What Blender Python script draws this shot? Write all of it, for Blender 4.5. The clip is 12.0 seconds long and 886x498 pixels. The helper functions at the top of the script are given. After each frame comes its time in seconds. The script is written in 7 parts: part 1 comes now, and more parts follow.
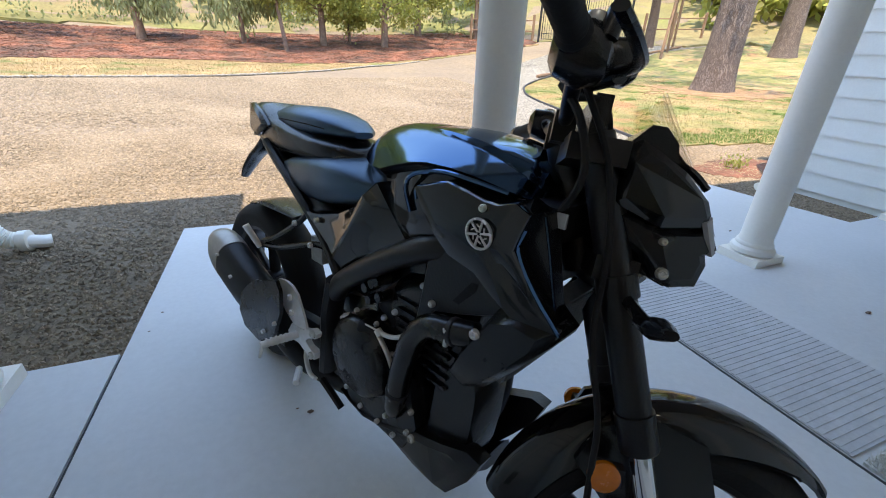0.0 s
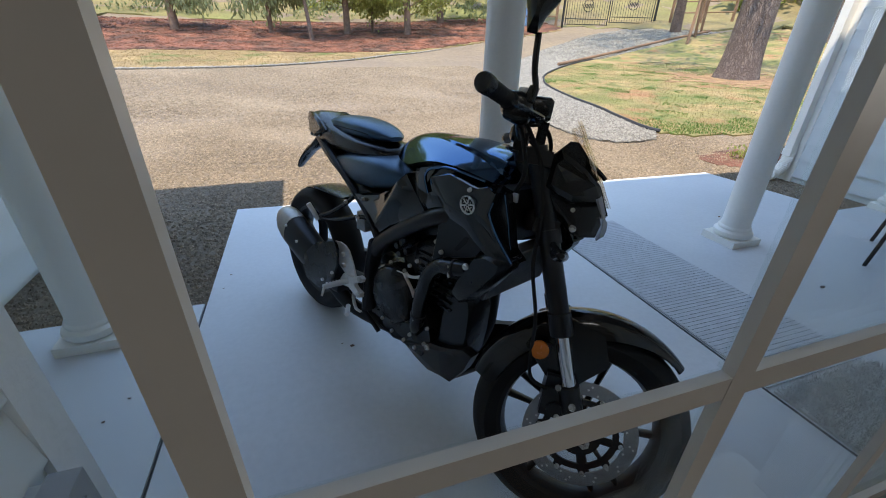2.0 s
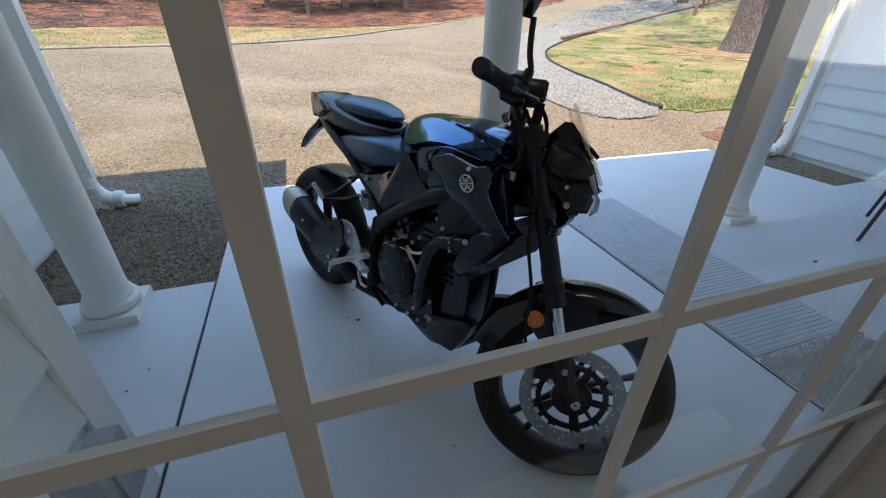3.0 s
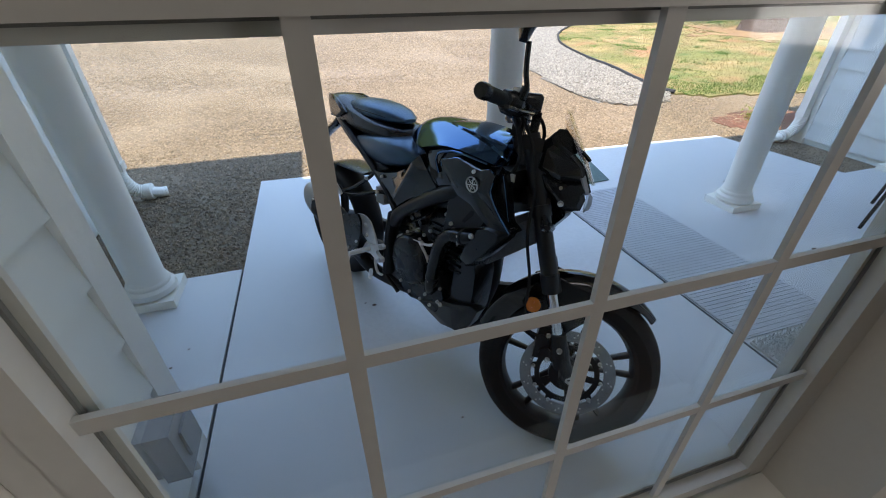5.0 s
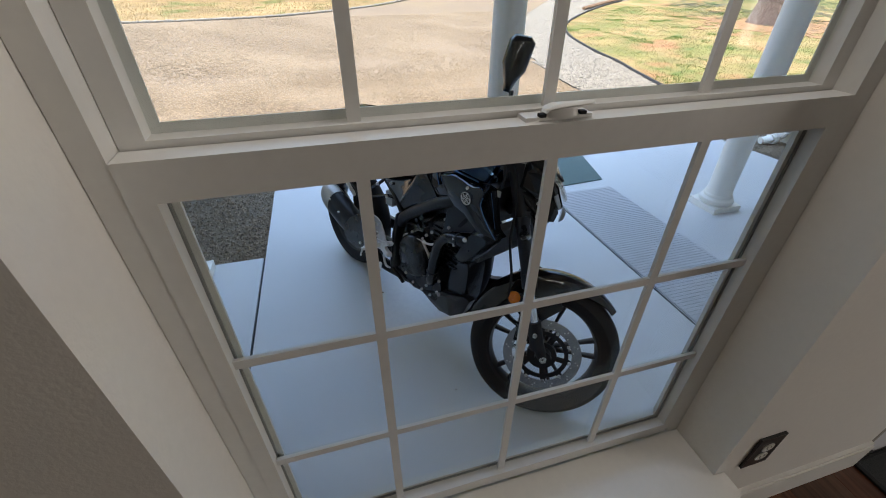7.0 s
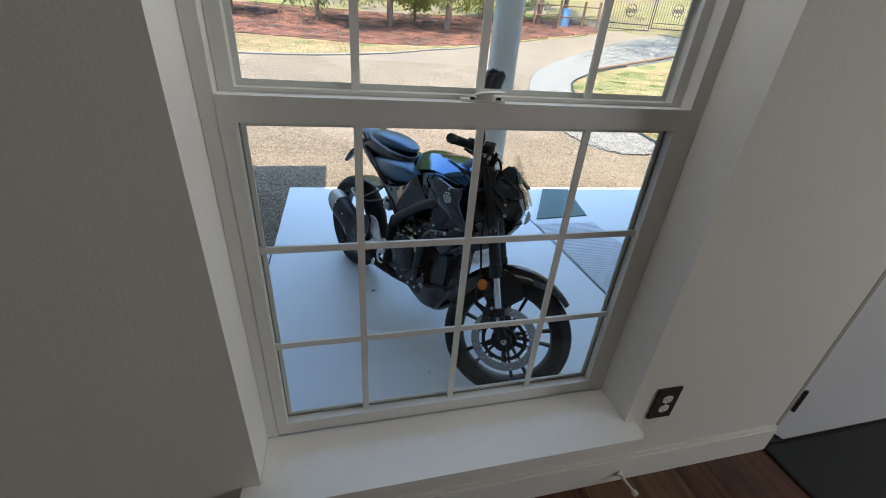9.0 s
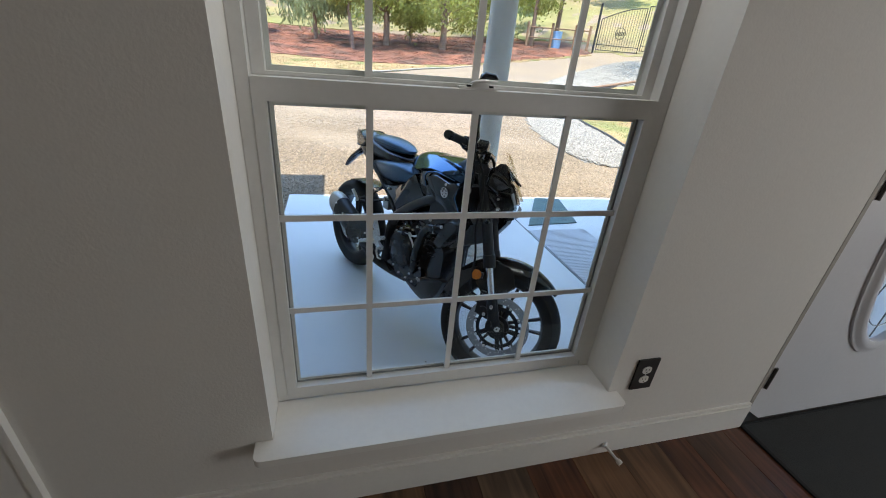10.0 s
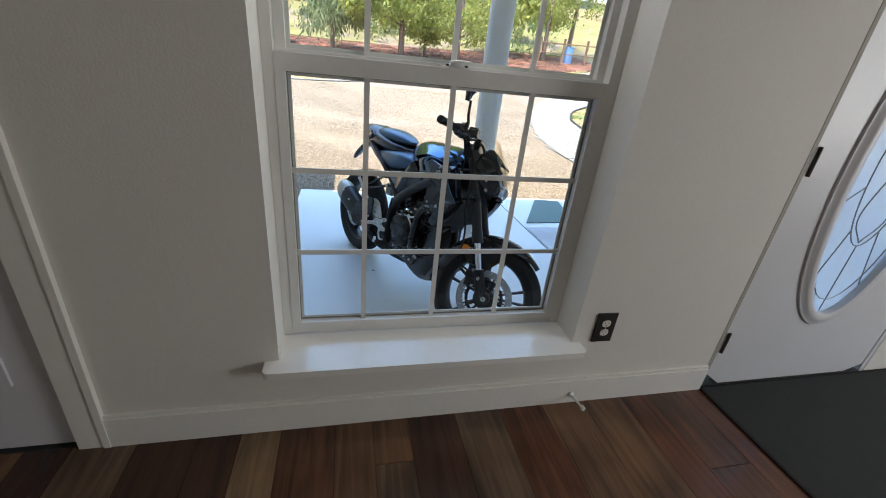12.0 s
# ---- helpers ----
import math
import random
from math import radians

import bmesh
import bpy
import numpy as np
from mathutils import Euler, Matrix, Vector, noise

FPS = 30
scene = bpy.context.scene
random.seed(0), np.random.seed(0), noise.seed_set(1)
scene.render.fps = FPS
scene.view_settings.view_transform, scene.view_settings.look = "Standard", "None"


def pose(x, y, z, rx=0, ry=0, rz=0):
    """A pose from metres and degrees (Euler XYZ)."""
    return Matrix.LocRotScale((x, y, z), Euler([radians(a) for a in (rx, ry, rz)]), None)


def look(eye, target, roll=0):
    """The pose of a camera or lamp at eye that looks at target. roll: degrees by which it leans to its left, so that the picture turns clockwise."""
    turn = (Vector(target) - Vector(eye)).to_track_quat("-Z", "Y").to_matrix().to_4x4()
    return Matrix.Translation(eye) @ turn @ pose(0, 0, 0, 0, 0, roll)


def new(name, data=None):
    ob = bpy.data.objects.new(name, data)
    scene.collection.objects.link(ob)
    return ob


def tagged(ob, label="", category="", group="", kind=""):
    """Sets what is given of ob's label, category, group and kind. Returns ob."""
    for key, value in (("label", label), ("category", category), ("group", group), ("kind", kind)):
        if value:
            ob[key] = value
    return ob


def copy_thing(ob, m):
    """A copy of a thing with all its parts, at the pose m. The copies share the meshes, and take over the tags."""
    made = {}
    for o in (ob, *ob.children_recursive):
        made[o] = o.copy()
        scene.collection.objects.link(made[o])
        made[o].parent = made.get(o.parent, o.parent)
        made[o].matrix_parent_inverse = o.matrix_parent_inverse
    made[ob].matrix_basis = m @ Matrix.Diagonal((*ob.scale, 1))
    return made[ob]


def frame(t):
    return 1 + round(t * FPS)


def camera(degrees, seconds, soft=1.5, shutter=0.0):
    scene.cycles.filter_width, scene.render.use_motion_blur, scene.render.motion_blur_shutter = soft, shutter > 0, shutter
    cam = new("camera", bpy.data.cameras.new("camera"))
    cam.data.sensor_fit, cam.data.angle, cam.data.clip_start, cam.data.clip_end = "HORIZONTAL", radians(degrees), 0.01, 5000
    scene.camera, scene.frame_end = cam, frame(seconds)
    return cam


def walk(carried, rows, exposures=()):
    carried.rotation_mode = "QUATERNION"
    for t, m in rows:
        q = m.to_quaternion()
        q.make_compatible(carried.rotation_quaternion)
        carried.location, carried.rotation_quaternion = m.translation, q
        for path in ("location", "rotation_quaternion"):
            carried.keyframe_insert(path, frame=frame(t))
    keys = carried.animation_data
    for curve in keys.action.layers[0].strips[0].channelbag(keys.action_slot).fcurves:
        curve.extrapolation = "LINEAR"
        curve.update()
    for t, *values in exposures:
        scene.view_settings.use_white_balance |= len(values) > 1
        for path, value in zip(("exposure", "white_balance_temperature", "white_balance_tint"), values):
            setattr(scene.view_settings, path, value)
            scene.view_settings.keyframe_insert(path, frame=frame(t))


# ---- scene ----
# ---- camera ----
cam = camera(94.65, 12.0, 1.0)
PATH = [
    (0, look((0.315, 0.420, 0.897), (0.990, 2.083, 0.016), 1.9)),
    (0.5, look((0.308, 0.345, 0.918), (0.938, 2.025, 0.035), 1.5)),
    (1, look((0.292, 0.280, 0.934), (0.904, 1.952, 0.024), 1.4)),
    (1.5, look((0.224, 0.068, 1.011), (0.802, 1.765, 0.121), 0.9)),
    (2, look((0.206, 0.038, 1.031), (0.782, 1.708, 0.093), 1.3)),
    (2.5, look((0.196, 0.006, 1.041), (0.767, 1.654, 0.062), 1.1)),
    (3, look((0.190, -0.016, 1.053), (0.743, 1.609, 0.026), 0.8)),
    (3.5, look((0.183, -0.041, 1.069), (0.722, 1.572, 0.016), 0.5)),
    (5.5, look((0.156, -0.155, 1.180), (0.628, 1.444, 0.075), -0.6)),
    (6, look((0.143, -0.202, 1.225), (0.607, 1.385, 0.101), -0.6)),
    (6.5, look((0.136, -0.252, 1.291), (0.597, 1.329, 0.157), -0.5)),
    (7, look((0.133, -0.305, 1.334), (0.587, 1.269, 0.188), 0.3)),
    (9, look((0.129, -0.659, 1.313), (0.595, 1.023, 0.337), 4.7)),
    (9.5, look((0.099, -0.732, 1.289), (0.585, 0.969, 0.356), 5.1)),
    (10, look((0.085, -0.804, 1.268), (0.584, 0.910, 0.366), 5.3)),
    (10.5, look((0.086, -0.865, 1.260), (0.591, 0.862, 0.386), 5.5)),
    (11, look((0.095, -0.925, 1.220), (0.578, 0.815, 0.360), 5.7)),
    (11.5, look((0.110, -1.005, 1.223), (0.575, 0.742, 0.368), 6.1)),
    (12, look((0.110, -1.079, 1.209), (0.567, 0.671, 0.354), 6.2)),
]
EXPOSURES = [(0.0, 2.25, 7500, 12), (0.5, 2.10, 7000, 11), (1.5, 1.76, 7000, 10), (3.5, 2.00, 6900, 10), (5.5, 2.15, 7100, 12), (7.0, 2.25, 7300, 13), (9.0, 2.38, 6600, 9), (10.5, 2.55, 6600, 9), (12.0, 2.72, 6600, 9)]
walk(cam, PATH, EXPOSURES)

# ---- world, sun, large lights ----
world = bpy.data.worlds.new("world")
scene.world = world
world.use_nodes = True
wn = world.node_tree
sky = wn.nodes.new("ShaderNodeTexSky")
sky.sky_type = "NISHITA"
sky.sun_disc = False
SUN_TRAVEL = Vector((0.27, 0.24, -1.0)).normalized()
sky.sun_elevation = math.asin(-SUN_TRAVEL.z)
sky.sun_rotation = math.atan2(-SUN_TRAVEL.x, -SUN_TRAVEL.y)
sky.air_density = 1.35
sky.dust_density = 0.3
sky.ozone_density = 3.0
bg = wn.nodes["Background"]
wn.links.new(sky.outputs["Color"], bg.inputs["Color"])
bg.inputs["Strength"].default_value = 0.15
sun_data = bpy.data.lights.new("sun", "SUN")
sun_data.energy = 2.0
sun_data.angle = radians(0.53)
sun_data.color = (1.0, 0.92, 0.80)
sun = new("sun", sun_data)
sun.matrix_world = look((0, 0, 30), Vector((0, 0, 30)) + SUN_TRAVEL)


def area_fill(name, centre, aim, size_x, size_y, watts, colour):
    data = bpy.data.lights.new(name, "AREA")
    data.shape = "RECTANGLE"
    data.size, data.size_y, data.energy, data.color = size_x, size_y, watts, colour
    ob = new(name, data)
    ob.matrix_world = look(centre, aim)
    return ob


# added lamp in an unseen east-wall opening, lighting the room from the right
area_fill("fill_lamp", (4.56, -2.3, 1.35), (0.8, -0.2, 1.6), 1.35, 1.35, 7.8, (0.97, 0.98, 1.0))
# added lamp at the window head, out of view, brightening stool and reveals
area_fill("fill_lamp", (0.41, 0.112, 1.91), (0.41, -0.12, 1.1), 0.9, 0.10, 0.50, (0.97, 0.98, 1.0))

# ---- materials ----
def material(name, colour, rough=0.5, metal=0.0, vary=0.12, scale=6.0, fine=60.0, bump=0.0, bump_scale=80.0,
             coat=0.0, spec=0.5, second=None, mix_scale=2.0, piece=0.0, island=False, coords="Object"):
    m = bpy.data.materials.new(name)
    m.use_nodes = True
    nt = m.node_tree
    b = nt.nodes["Principled BSDF"]
    tc = nt.nodes.new("ShaderNodeTexCoord")
    out = tc.outputs[coords]
    n1 = nt.nodes.new("ShaderNodeTexNoise")
    n1.inputs["Scale"].default_value = scale
    n1.inputs["Detail"].default_value = 6
    n2 = nt.nodes.new("ShaderNodeTexNoise")
    n2.inputs["Scale"].default_value = fine
    n2.inputs["Detail"].default_value = 3
    nt.links.new(out, n1.inputs["Vector"])
    nt.links.new(out, n2.inputs["Vector"])
    base = nt.nodes.new("ShaderNodeMix")
    base.data_type = "RGBA"
    base.inputs[6].default_value = (*colour, 1)
    base.inputs[7].default_value = (*(second or colour), 1)
    if second:
        n3 = nt.nodes.new("ShaderNodeTexNoise")
        n3.inputs["Scale"].default_value = mix_scale
        n3.inputs["Detail"].default_value = 5
        nt.links.new(out, n3.inputs["Vector"])
        ramp = nt.nodes.new("ShaderNodeMapRange")
        ramp.inputs[1].default_value, ramp.inputs[2].default_value = 0.38, 0.62
        nt.links.new(n3.outputs["Fac"], ramp.inputs[0])
        nt.links.new(ramp.outputs[0], base.inputs[0])
    else:
        base.inputs[0].default_value = 0
    add = nt.nodes.new("ShaderNodeMath")
    add.operation = "ADD"
    nt.links.new(n1.outputs["Fac"], add.inputs[0])
    nt.links.new(n2.outputs["Fac"], add.inputs[1])
    rng = nt.nodes.new("ShaderNodeMapRange")
    rng.inputs[1].default_value, rng.inputs[2].default_value = 0.6, 1.4
    rng.inputs[3].default_value, rng.inputs[4].default_value = 1 - vary, 1 + vary
    nt.links.new(add.outputs[0], rng.inputs[0])
    value = rng.outputs[0]
    if piece:
        if island:
            info = nt.nodes.new("ShaderNodeNewGeometry").outputs["Random Per Island"]
        else:
            info = nt.nodes.new("ShaderNodeObjectInfo").outputs["Random"]
        r2 = nt.nodes.new("ShaderNodeMapRange")
        r2.inputs[3].default_value, r2.inputs[4].default_value = 1 - piece, 1 + piece
        nt.links.new(info, r2.inputs[0])
        mul = nt.nodes.new("ShaderNodeMath")
        mul.operation = "MULTIPLY"
        nt.links.new(value, mul.inputs[0])
        nt.links.new(r2.outputs[0], mul.inputs[1])
        value = mul.outputs[0]
    hsv = nt.nodes.new("ShaderNodeHueSaturation")
    nt.links.new(base.outputs[2], hsv.inputs["Color"])
    nt.links.new(value, hsv.inputs["Value"])
    nt.links.new(hsv.outputs["Color"], b.inputs["Base Color"])
    rr = nt.nodes.new("ShaderNodeMapRange")
    rr.inputs[3].default_value, rr.inputs[4].default_value = max(0.02, rough - 0.08), min(1, rough + 0.08)
    nt.links.new(n1.outputs["Fac"], rr.inputs[0])
    nt.links.new(rr.outputs[0], b.inputs["Roughness"])
    b.inputs["Metallic"].default_value = metal
    b.inputs["Coat Weight"].default_value = coat
    b.inputs["Coat Roughness"].default_value = 0.04
    b.inputs["Specular IOR Level"].default_value = spec
    if bump:
        nb = nt.nodes.new("ShaderNodeTexNoise")
        nb.inputs["Scale"].default_value = bump_scale
        nb.inputs["Detail"].default_value = 4
        nt.links.new(out, nb.inputs["Vector"])
        bp = nt.nodes.new("ShaderNodeBump")
        bp.inputs["Strength"].default_value = bump
        bp.inputs["Distance"].default_value = 0.01
        nt.links.new(nb.outputs["Fac"], bp.inputs["Height"])
        nt.links.new(bp.outputs["Normal"], b.inputs["Normal"])
    return m


def glass_material(name, tint=(1, 1, 1), gloss=1.0):
    m = bpy.data.materials.new(name)
    m.use_nodes = True
    nt = m.node_tree
    nt.nodes.remove(nt.nodes["Principled BSDF"])
    outp = nt.nodes["Material Output"]
    tr = nt.nodes.new("ShaderNodeBsdfTransparent")
    tr.inputs["Color"].default_value = (*tint, 1)
    gl = nt.nodes.new("ShaderNodeBsdfGlossy")
    gl.inputs["Roughness"].default_value = 0.0
    lw = nt.nodes.new("ShaderNodeLayerWeight")
    lw.inputs["Blend"].default_value = 0.5
    pw = nt.nodes.new("ShaderNodeMath")
    pw.operation = "POWER"
    pw.inputs[1].default_value = 4.5
    nt.links.new(lw.outputs["Facing"], pw.inputs[0])
    mu = nt.nodes.new("ShaderNodeMath")
    mu.operation = "MULTIPLY_ADD"
    mu.inputs[1].default_value = 0.9 * gloss
    mu.inputs[2].default_value = 0.035 * gloss
    nt.links.new(pw.outputs[0], mu.inputs[0])
    mx = nt.nodes.new("ShaderNodeMixShader")
    nt.links.new(mu.outputs[0], mx.inputs[0])
    nt.links.new(tr.outputs[0], mx.inputs[1])
    nt.links.new(gl.outputs[0], mx.inputs[2])
    nt.links.new(mx.outputs[0], outp.inputs["Surface"])
    return m


M_WALL = material("wall_paint", (0.73, 0.70, 0.65), 0.75, vary=0.03, scale=3, bump=0.08, bump_scale=140)
M_TRIM = material("white_trim_paint", (0.82, 0.80, 0.75), 0.38, vary=0.03, scale=4, bump=0.04)
M_STOOL = material("gloss_trim_paint", (0.84, 0.82, 0.77), 0.20, vary=0.03, scale=4, bump=0.03, bump_scale=12)
M_VINYL = material("white_vinyl", (0.70, 0.69, 0.66), 0.35, vary=0.04, scale=8)
M_CEIL = material("ceiling_paint", (0.7, 0.69, 0.66), 0.9, vary=0.03, bump=0.2, bump_scale=120)
M_SPACER = material("glazing_spacer", (0.24, 0.245, 0.24), 0.5)
M_CORNER = material("painted_board", (0.84, 0.84, 0.82), 0.5, vary=0.04, scale=6, bump=0.5, bump_scale=22)
M_GLASS = glass_material("window_glass", (0.975, 0.99, 0.985), 0.48)
M_SLAB = material("painted_concrete", (0.666, 0.680, 0.694), 0.42, vary=0.06, scale=1.6, fine=40, bump=0.06, bump_scale=60,
                  second=(0.620, 0.634, 0.647), mix_scale=0.9)
M_JOINT = material("joint_filler", (0.06, 0.065, 0.07), 0.8)
M_COLUMN = material("column_paint", (0.91, 0.885, 0.82), 0.45, vary=0.03, scale=3, bump=0.03)
M_SOFFIT = material("soffit_boards", (0.36, 0.335, 0.30), 0.6, vary=0.08, scale=2, bump=0.05)
M_SIDING = material("siding_paint", (0.73, 0.765, 0.765), 0.55, vary=0.04, scale=5, bump=0.08, bump_scale=30, piece=0.03)
M_GRAVEL = material("gravel_bed", (0.217, 0.167, 0.113), 0.95, vary=0.36, scale=5.0, fine=36, bump=1.0, bump_scale=60,
                    second=(0.187, 0.144, 0.106), mix_scale=0.35)
M_STONES = material("gravel_stones", (0.244, 0.188, 0.129), 0.9, vary=0.15, piece=0.40, island=True, scale=20)
M_WHITESTONE = material("white_stones", (0.175, 0.163, 0.142), 0.85, vary=0.22, scale=14, fine=30, bump=1.0, bump_scale=26)
M_WHITEBITS = material("white_stone_bits", (0.225, 0.208, 0.180), 0.85, vary=0.12, piece=0.4, island=True)
def patches(m, colour, scale, low, high, offset=0.0):
    """Lay irregular patches of another colour over a material."""
    nt = m.node_tree
    b = nt.nodes["Principled BSDF"]
    tc = nt.nodes.new("ShaderNodeTexCoord")
    mp = nt.nodes.new("ShaderNodeMapping")
    mp.inputs["Location"].default_value = (offset, offset * 0.7, 0)
    nz = nt.nodes.new("ShaderNodeTexNoise")
    nz.inputs["Scale"].default_value = scale
    nz.inputs["Detail"].default_value = 8
    nz.inputs["Roughness"].default_value = 0.65
    nt.links.new(tc.outputs["Object"], mp.inputs["Vector"])
    nt.links.new(mp.outputs[0], nz.inputs["Vector"])
    rg = nt.nodes.new("ShaderNodeMapRange")
    rg.inputs[1].default_value, rg.inputs[2].default_value = low, high
    nt.links.new(nz.outputs["Fac"], rg.inputs[0])
    mx = nt.nodes.new("ShaderNodeMix")
    mx.data_type = "RGBA"
    mx.inputs[7].default_value = (*colour, 1)
    nt.links.new(rg.outputs[0], mx.inputs[0])
    nt.links.new(b.inputs["Base Color"].links[0].from_socket, mx.inputs[6])
    nt.links.new(mx.outputs[2], b.inputs["Base Color"])
    return m


M_LAWN = material("dry_lawn", (0.296, 0.213, 0.100), 0.95, vary=0.4, scale=2.2, fine=14, bump=0.8, bump_scale=50,
                  second=(0.165, 0.161, 0.052), mix_scale=0.9)
patches(M_LAWN, (0.287, 0.148, 0.074), 0.8, 0.54, 0.66, 7.0)
patches(M_LAWN, (0.087, 0.122, 0.030), 1.6, 0.55, 0.64, 3.0)
M_BLADES = material("grass_blades", (0.313, 0.226, 0.104), 0.8, vary=0.3, piece=0.5, island=True,
                    second=(0.165, 0.174, 0.052), mix_scale=0.9)
patches(M_BLADES, (0.287, 0.157, 0.078), 0.8, 0.54, 0.66, 7.0)
M_VERGE = material("dry_verge_grass", (0.296, 0.209, 0.100), 0.95, vary=0.35, scale=1.6, fine=14, bump=0.8, bump_scale=50,
                   second=(0.226, 0.157, 0.074), mix_scale=0.5)
patches(M_VERGE, (0.131, 0.144, 0.044), 0.7, 0.53, 0.63, 2.0)
M_NEEDLEBED = material("needle_bed", (0.313, 0.196, 0.104), 0.95, vary=0.4, scale=4, fine=40, bump=1.0, bump_scale=60,
                       second=(0.235, 0.131, 0.070), mix_scale=2.5)
M_GREENBLADES = material("green_grass_blades", (0.078, 0.165, 0.026), 0.7, vary=0.3, piece=0.4, island=True)
M_MULCH = material("bark_mulch", (0.200, 0.078, 0.048), 0.95, vary=0.55, scale=2.0, fine=14, bump=1.0, bump_scale=20,
                   second=(0.074, 0.037, 0.026), mix_scale=1.1)
patches(M_MULCH, (0.217, 0.139, 0.096), 0.9, 0.60, 0.70, 5.0)
M_BARK = material("bark", (0.17, 0.11, 0.085), 0.95, vary=0.5, scale=5, fine=22, bump=1.0, bump_scale=14)


def plated_bark(name, plate, crack, scale):
    """Long bark plates with dark furrows between them."""
    m = material(name, plate, 0.95, vary=0.35, scale=6, fine=40, piece=0)
    nt = m.node_tree
    b = nt.nodes["Principled BSDF"]
    tc = nt.nodes.new("ShaderNodeTexCoord")
    mp = nt.nodes.new("ShaderNodeMapping")
    mp.inputs["Scale"].default_value = (1.0, 1.0, 0.22)
    vo = nt.nodes.new("ShaderNodeTexVoronoi")
    vo.feature = "DISTANCE_TO_EDGE"
    vo.inputs["Scale"].default_value = scale
    wob = nt.nodes.new("ShaderNodeTexNoise")
    wob.inputs["Scale"].default_value = 7.0
    add = nt.nodes.new("ShaderNodeVectorMath")
    add.operation = "MULTIPLY_ADD"
    add.inputs[1].default_value = (0.16, 0.16, 0.16)
    nt.links.new(tc.outputs["Object"], mp.inputs["Vector"])
    nt.links.new(tc.outputs["Object"], wob.inputs["Vector"])
    nt.links.new(wob.outputs["Color"], add.inputs[0])
    nt.links.new(mp.outputs[0], add.inputs[2])
    nt.links.new(add.outputs[0], vo.inputs["Vector"])
    rg = nt.nodes.new("ShaderNodeMapRange")
    rg.inputs[2].default_value = 0.22
    nt.links.new(vo.outputs["Distance"], rg.inputs[0])
    mx = nt.nodes.new("ShaderNodeMix")
    mx.data_type = "RGBA"
    mx.inputs[6].default_value = (*crack, 1)
    old = b.inputs["Base Color"].links[0].from_socket
    nt.links.new(rg.outputs[0], mx.inputs[0])
    nt.links.new(old, mx.inputs[7])
    nt.links.new(mx.outputs[2], b.inputs["Base Color"])
    bp = nt.nodes.new("ShaderNodeBump")
    bp.inputs["Strength"].default_value = 1.0
    bp.inputs["Distance"].default_value = 0.03
    nt.links.new(rg.outputs[0], bp.inputs["Height"])
    nt.links.new(bp.outputs[0], b.inputs["Normal"])
    return m


M_PINEBARK = plated_bark("pine_bark", (0.20, 0.15, 0.128), (0.115, 0.08, 0.066), 19.0)
M_LEAF = material("leaves", (0.165, 0.195, 0.055), 0.6, vary=0.3, piece=0.5, island=True, scale=0.7, second=(0.25, 0.235, 0.085), mix_scale=0.4)
M_NEEDLE = material("needles", (0.165, 0.187, 0.096), 0.7, vary=0.3, piece=0.5, island=True, scale=0.7)
M_DRYGRASS = material("tall_dry_grass", (0.20, 0.155, 0.075), 0.95, vary=0.4, scale=0.6, fine=8, second=(0.165, 0.165, 0.055), mix_scale=0.12)
M_EDGING = material("black_edging", (0.025, 0.025, 0.028), 0.6)
M_IRON = material("black_iron", (0.02, 0.02, 0.022), 0.45, metal=0.3)
M_TIMBER = material("weathered_timber", (0.22, 0.13, 0.08), 0.85, vary=0.3, scale=3, bump=0.4, bump_scale=30)
M_BLUE = material("blue_tarp", (0.22, 0.38, 0.62), 0.5)
M_MATRIB = material("ribbed_mat", (0.57, 0.58, 0.60), 0.9, vary=0.12, scale=12)
M_MATGREEN = material("green_mat", (0.13, 0.19, 0.18), 0.95, vary=0.2, scale=14, bump=0.5, bump_scale=200)
M_SHAG = material("shag_mat", (0.74, 0.735, 0.71), 0.95, vary=0.2, scale=30, bump=0.8, bump_scale=60)
M_MATDARK = material("dark_mat", (0.022, 0.024, 0.024), 0.85, vary=0.2, scale=20, bump=0.4, bump_scale=300)
M_GLOSS = material("gloss_black_sky_tint", (0.004, 0.005, 0.007), 0.07, vary=0.1, coat=0.0, spec=1.0)
# raised IOR and blue tint put the sky's reflection into the paint
M_GLOSS.node_tree.nodes["Principled BSDF"].inputs["IOR"].default_value = 2.1
M_GLOSS.node_tree.nodes["Principled BSDF"].inputs["Specular Tint"].default_value = (0.26, 0.55, 1.0, 1.0)
M_GUARD = material("gloss_black_mudguard", (0.005, 0.005, 0.006), 0.07, vary=0.1, spec=0.6)
M_SHROUD = material("black_shroud", (0.005, 0.006, 0.007), 0.08, vary=0.1, spec=0.75)
M_SATIN = material("satin_black_plastic", (0.006, 0.007, 0.009), 0.25, spec=0.5, vary=0.15, scale=20, bump=0.05, bump_scale=300)
M_MATTE = material("matte_black_metal", (0.007, 0.007, 0.009), 0.36, spec=0.45, vary=0.2, scale=20, bump=0.1, bump_scale=200)
M_SEAT = material("seat_vinyl_sky_tint", (0.012, 0.017, 0.026), 0.32, vary=0.1, spec=1.0, scale=12, bump=0.12, bump_scale=500)
# bluish base and specular tint carry the sky's sheen on the seats
M_SEAT.node_tree.nodes["Principled BSDF"].inputs["IOR"].default_value = 1.75
M_SEAT.node_tree.nodes["Principled BSDF"].inputs["Specular Tint"].default_value = (0.40, 0.68, 1.0, 1.0)
M_TYRE = material("tyre_rubber", (0.011, 0.011, 0.012), 0.72, spec=0.3, vary=0.2, scale=15, bump=0.15, bump_scale=120)
M_ENGINE = material("engine_black", (0.007, 0.008, 0.010), 0.27, metal=0.0, spec=0.45, vary=0.2, scale=15, bump=0.1, bump_scale=150)
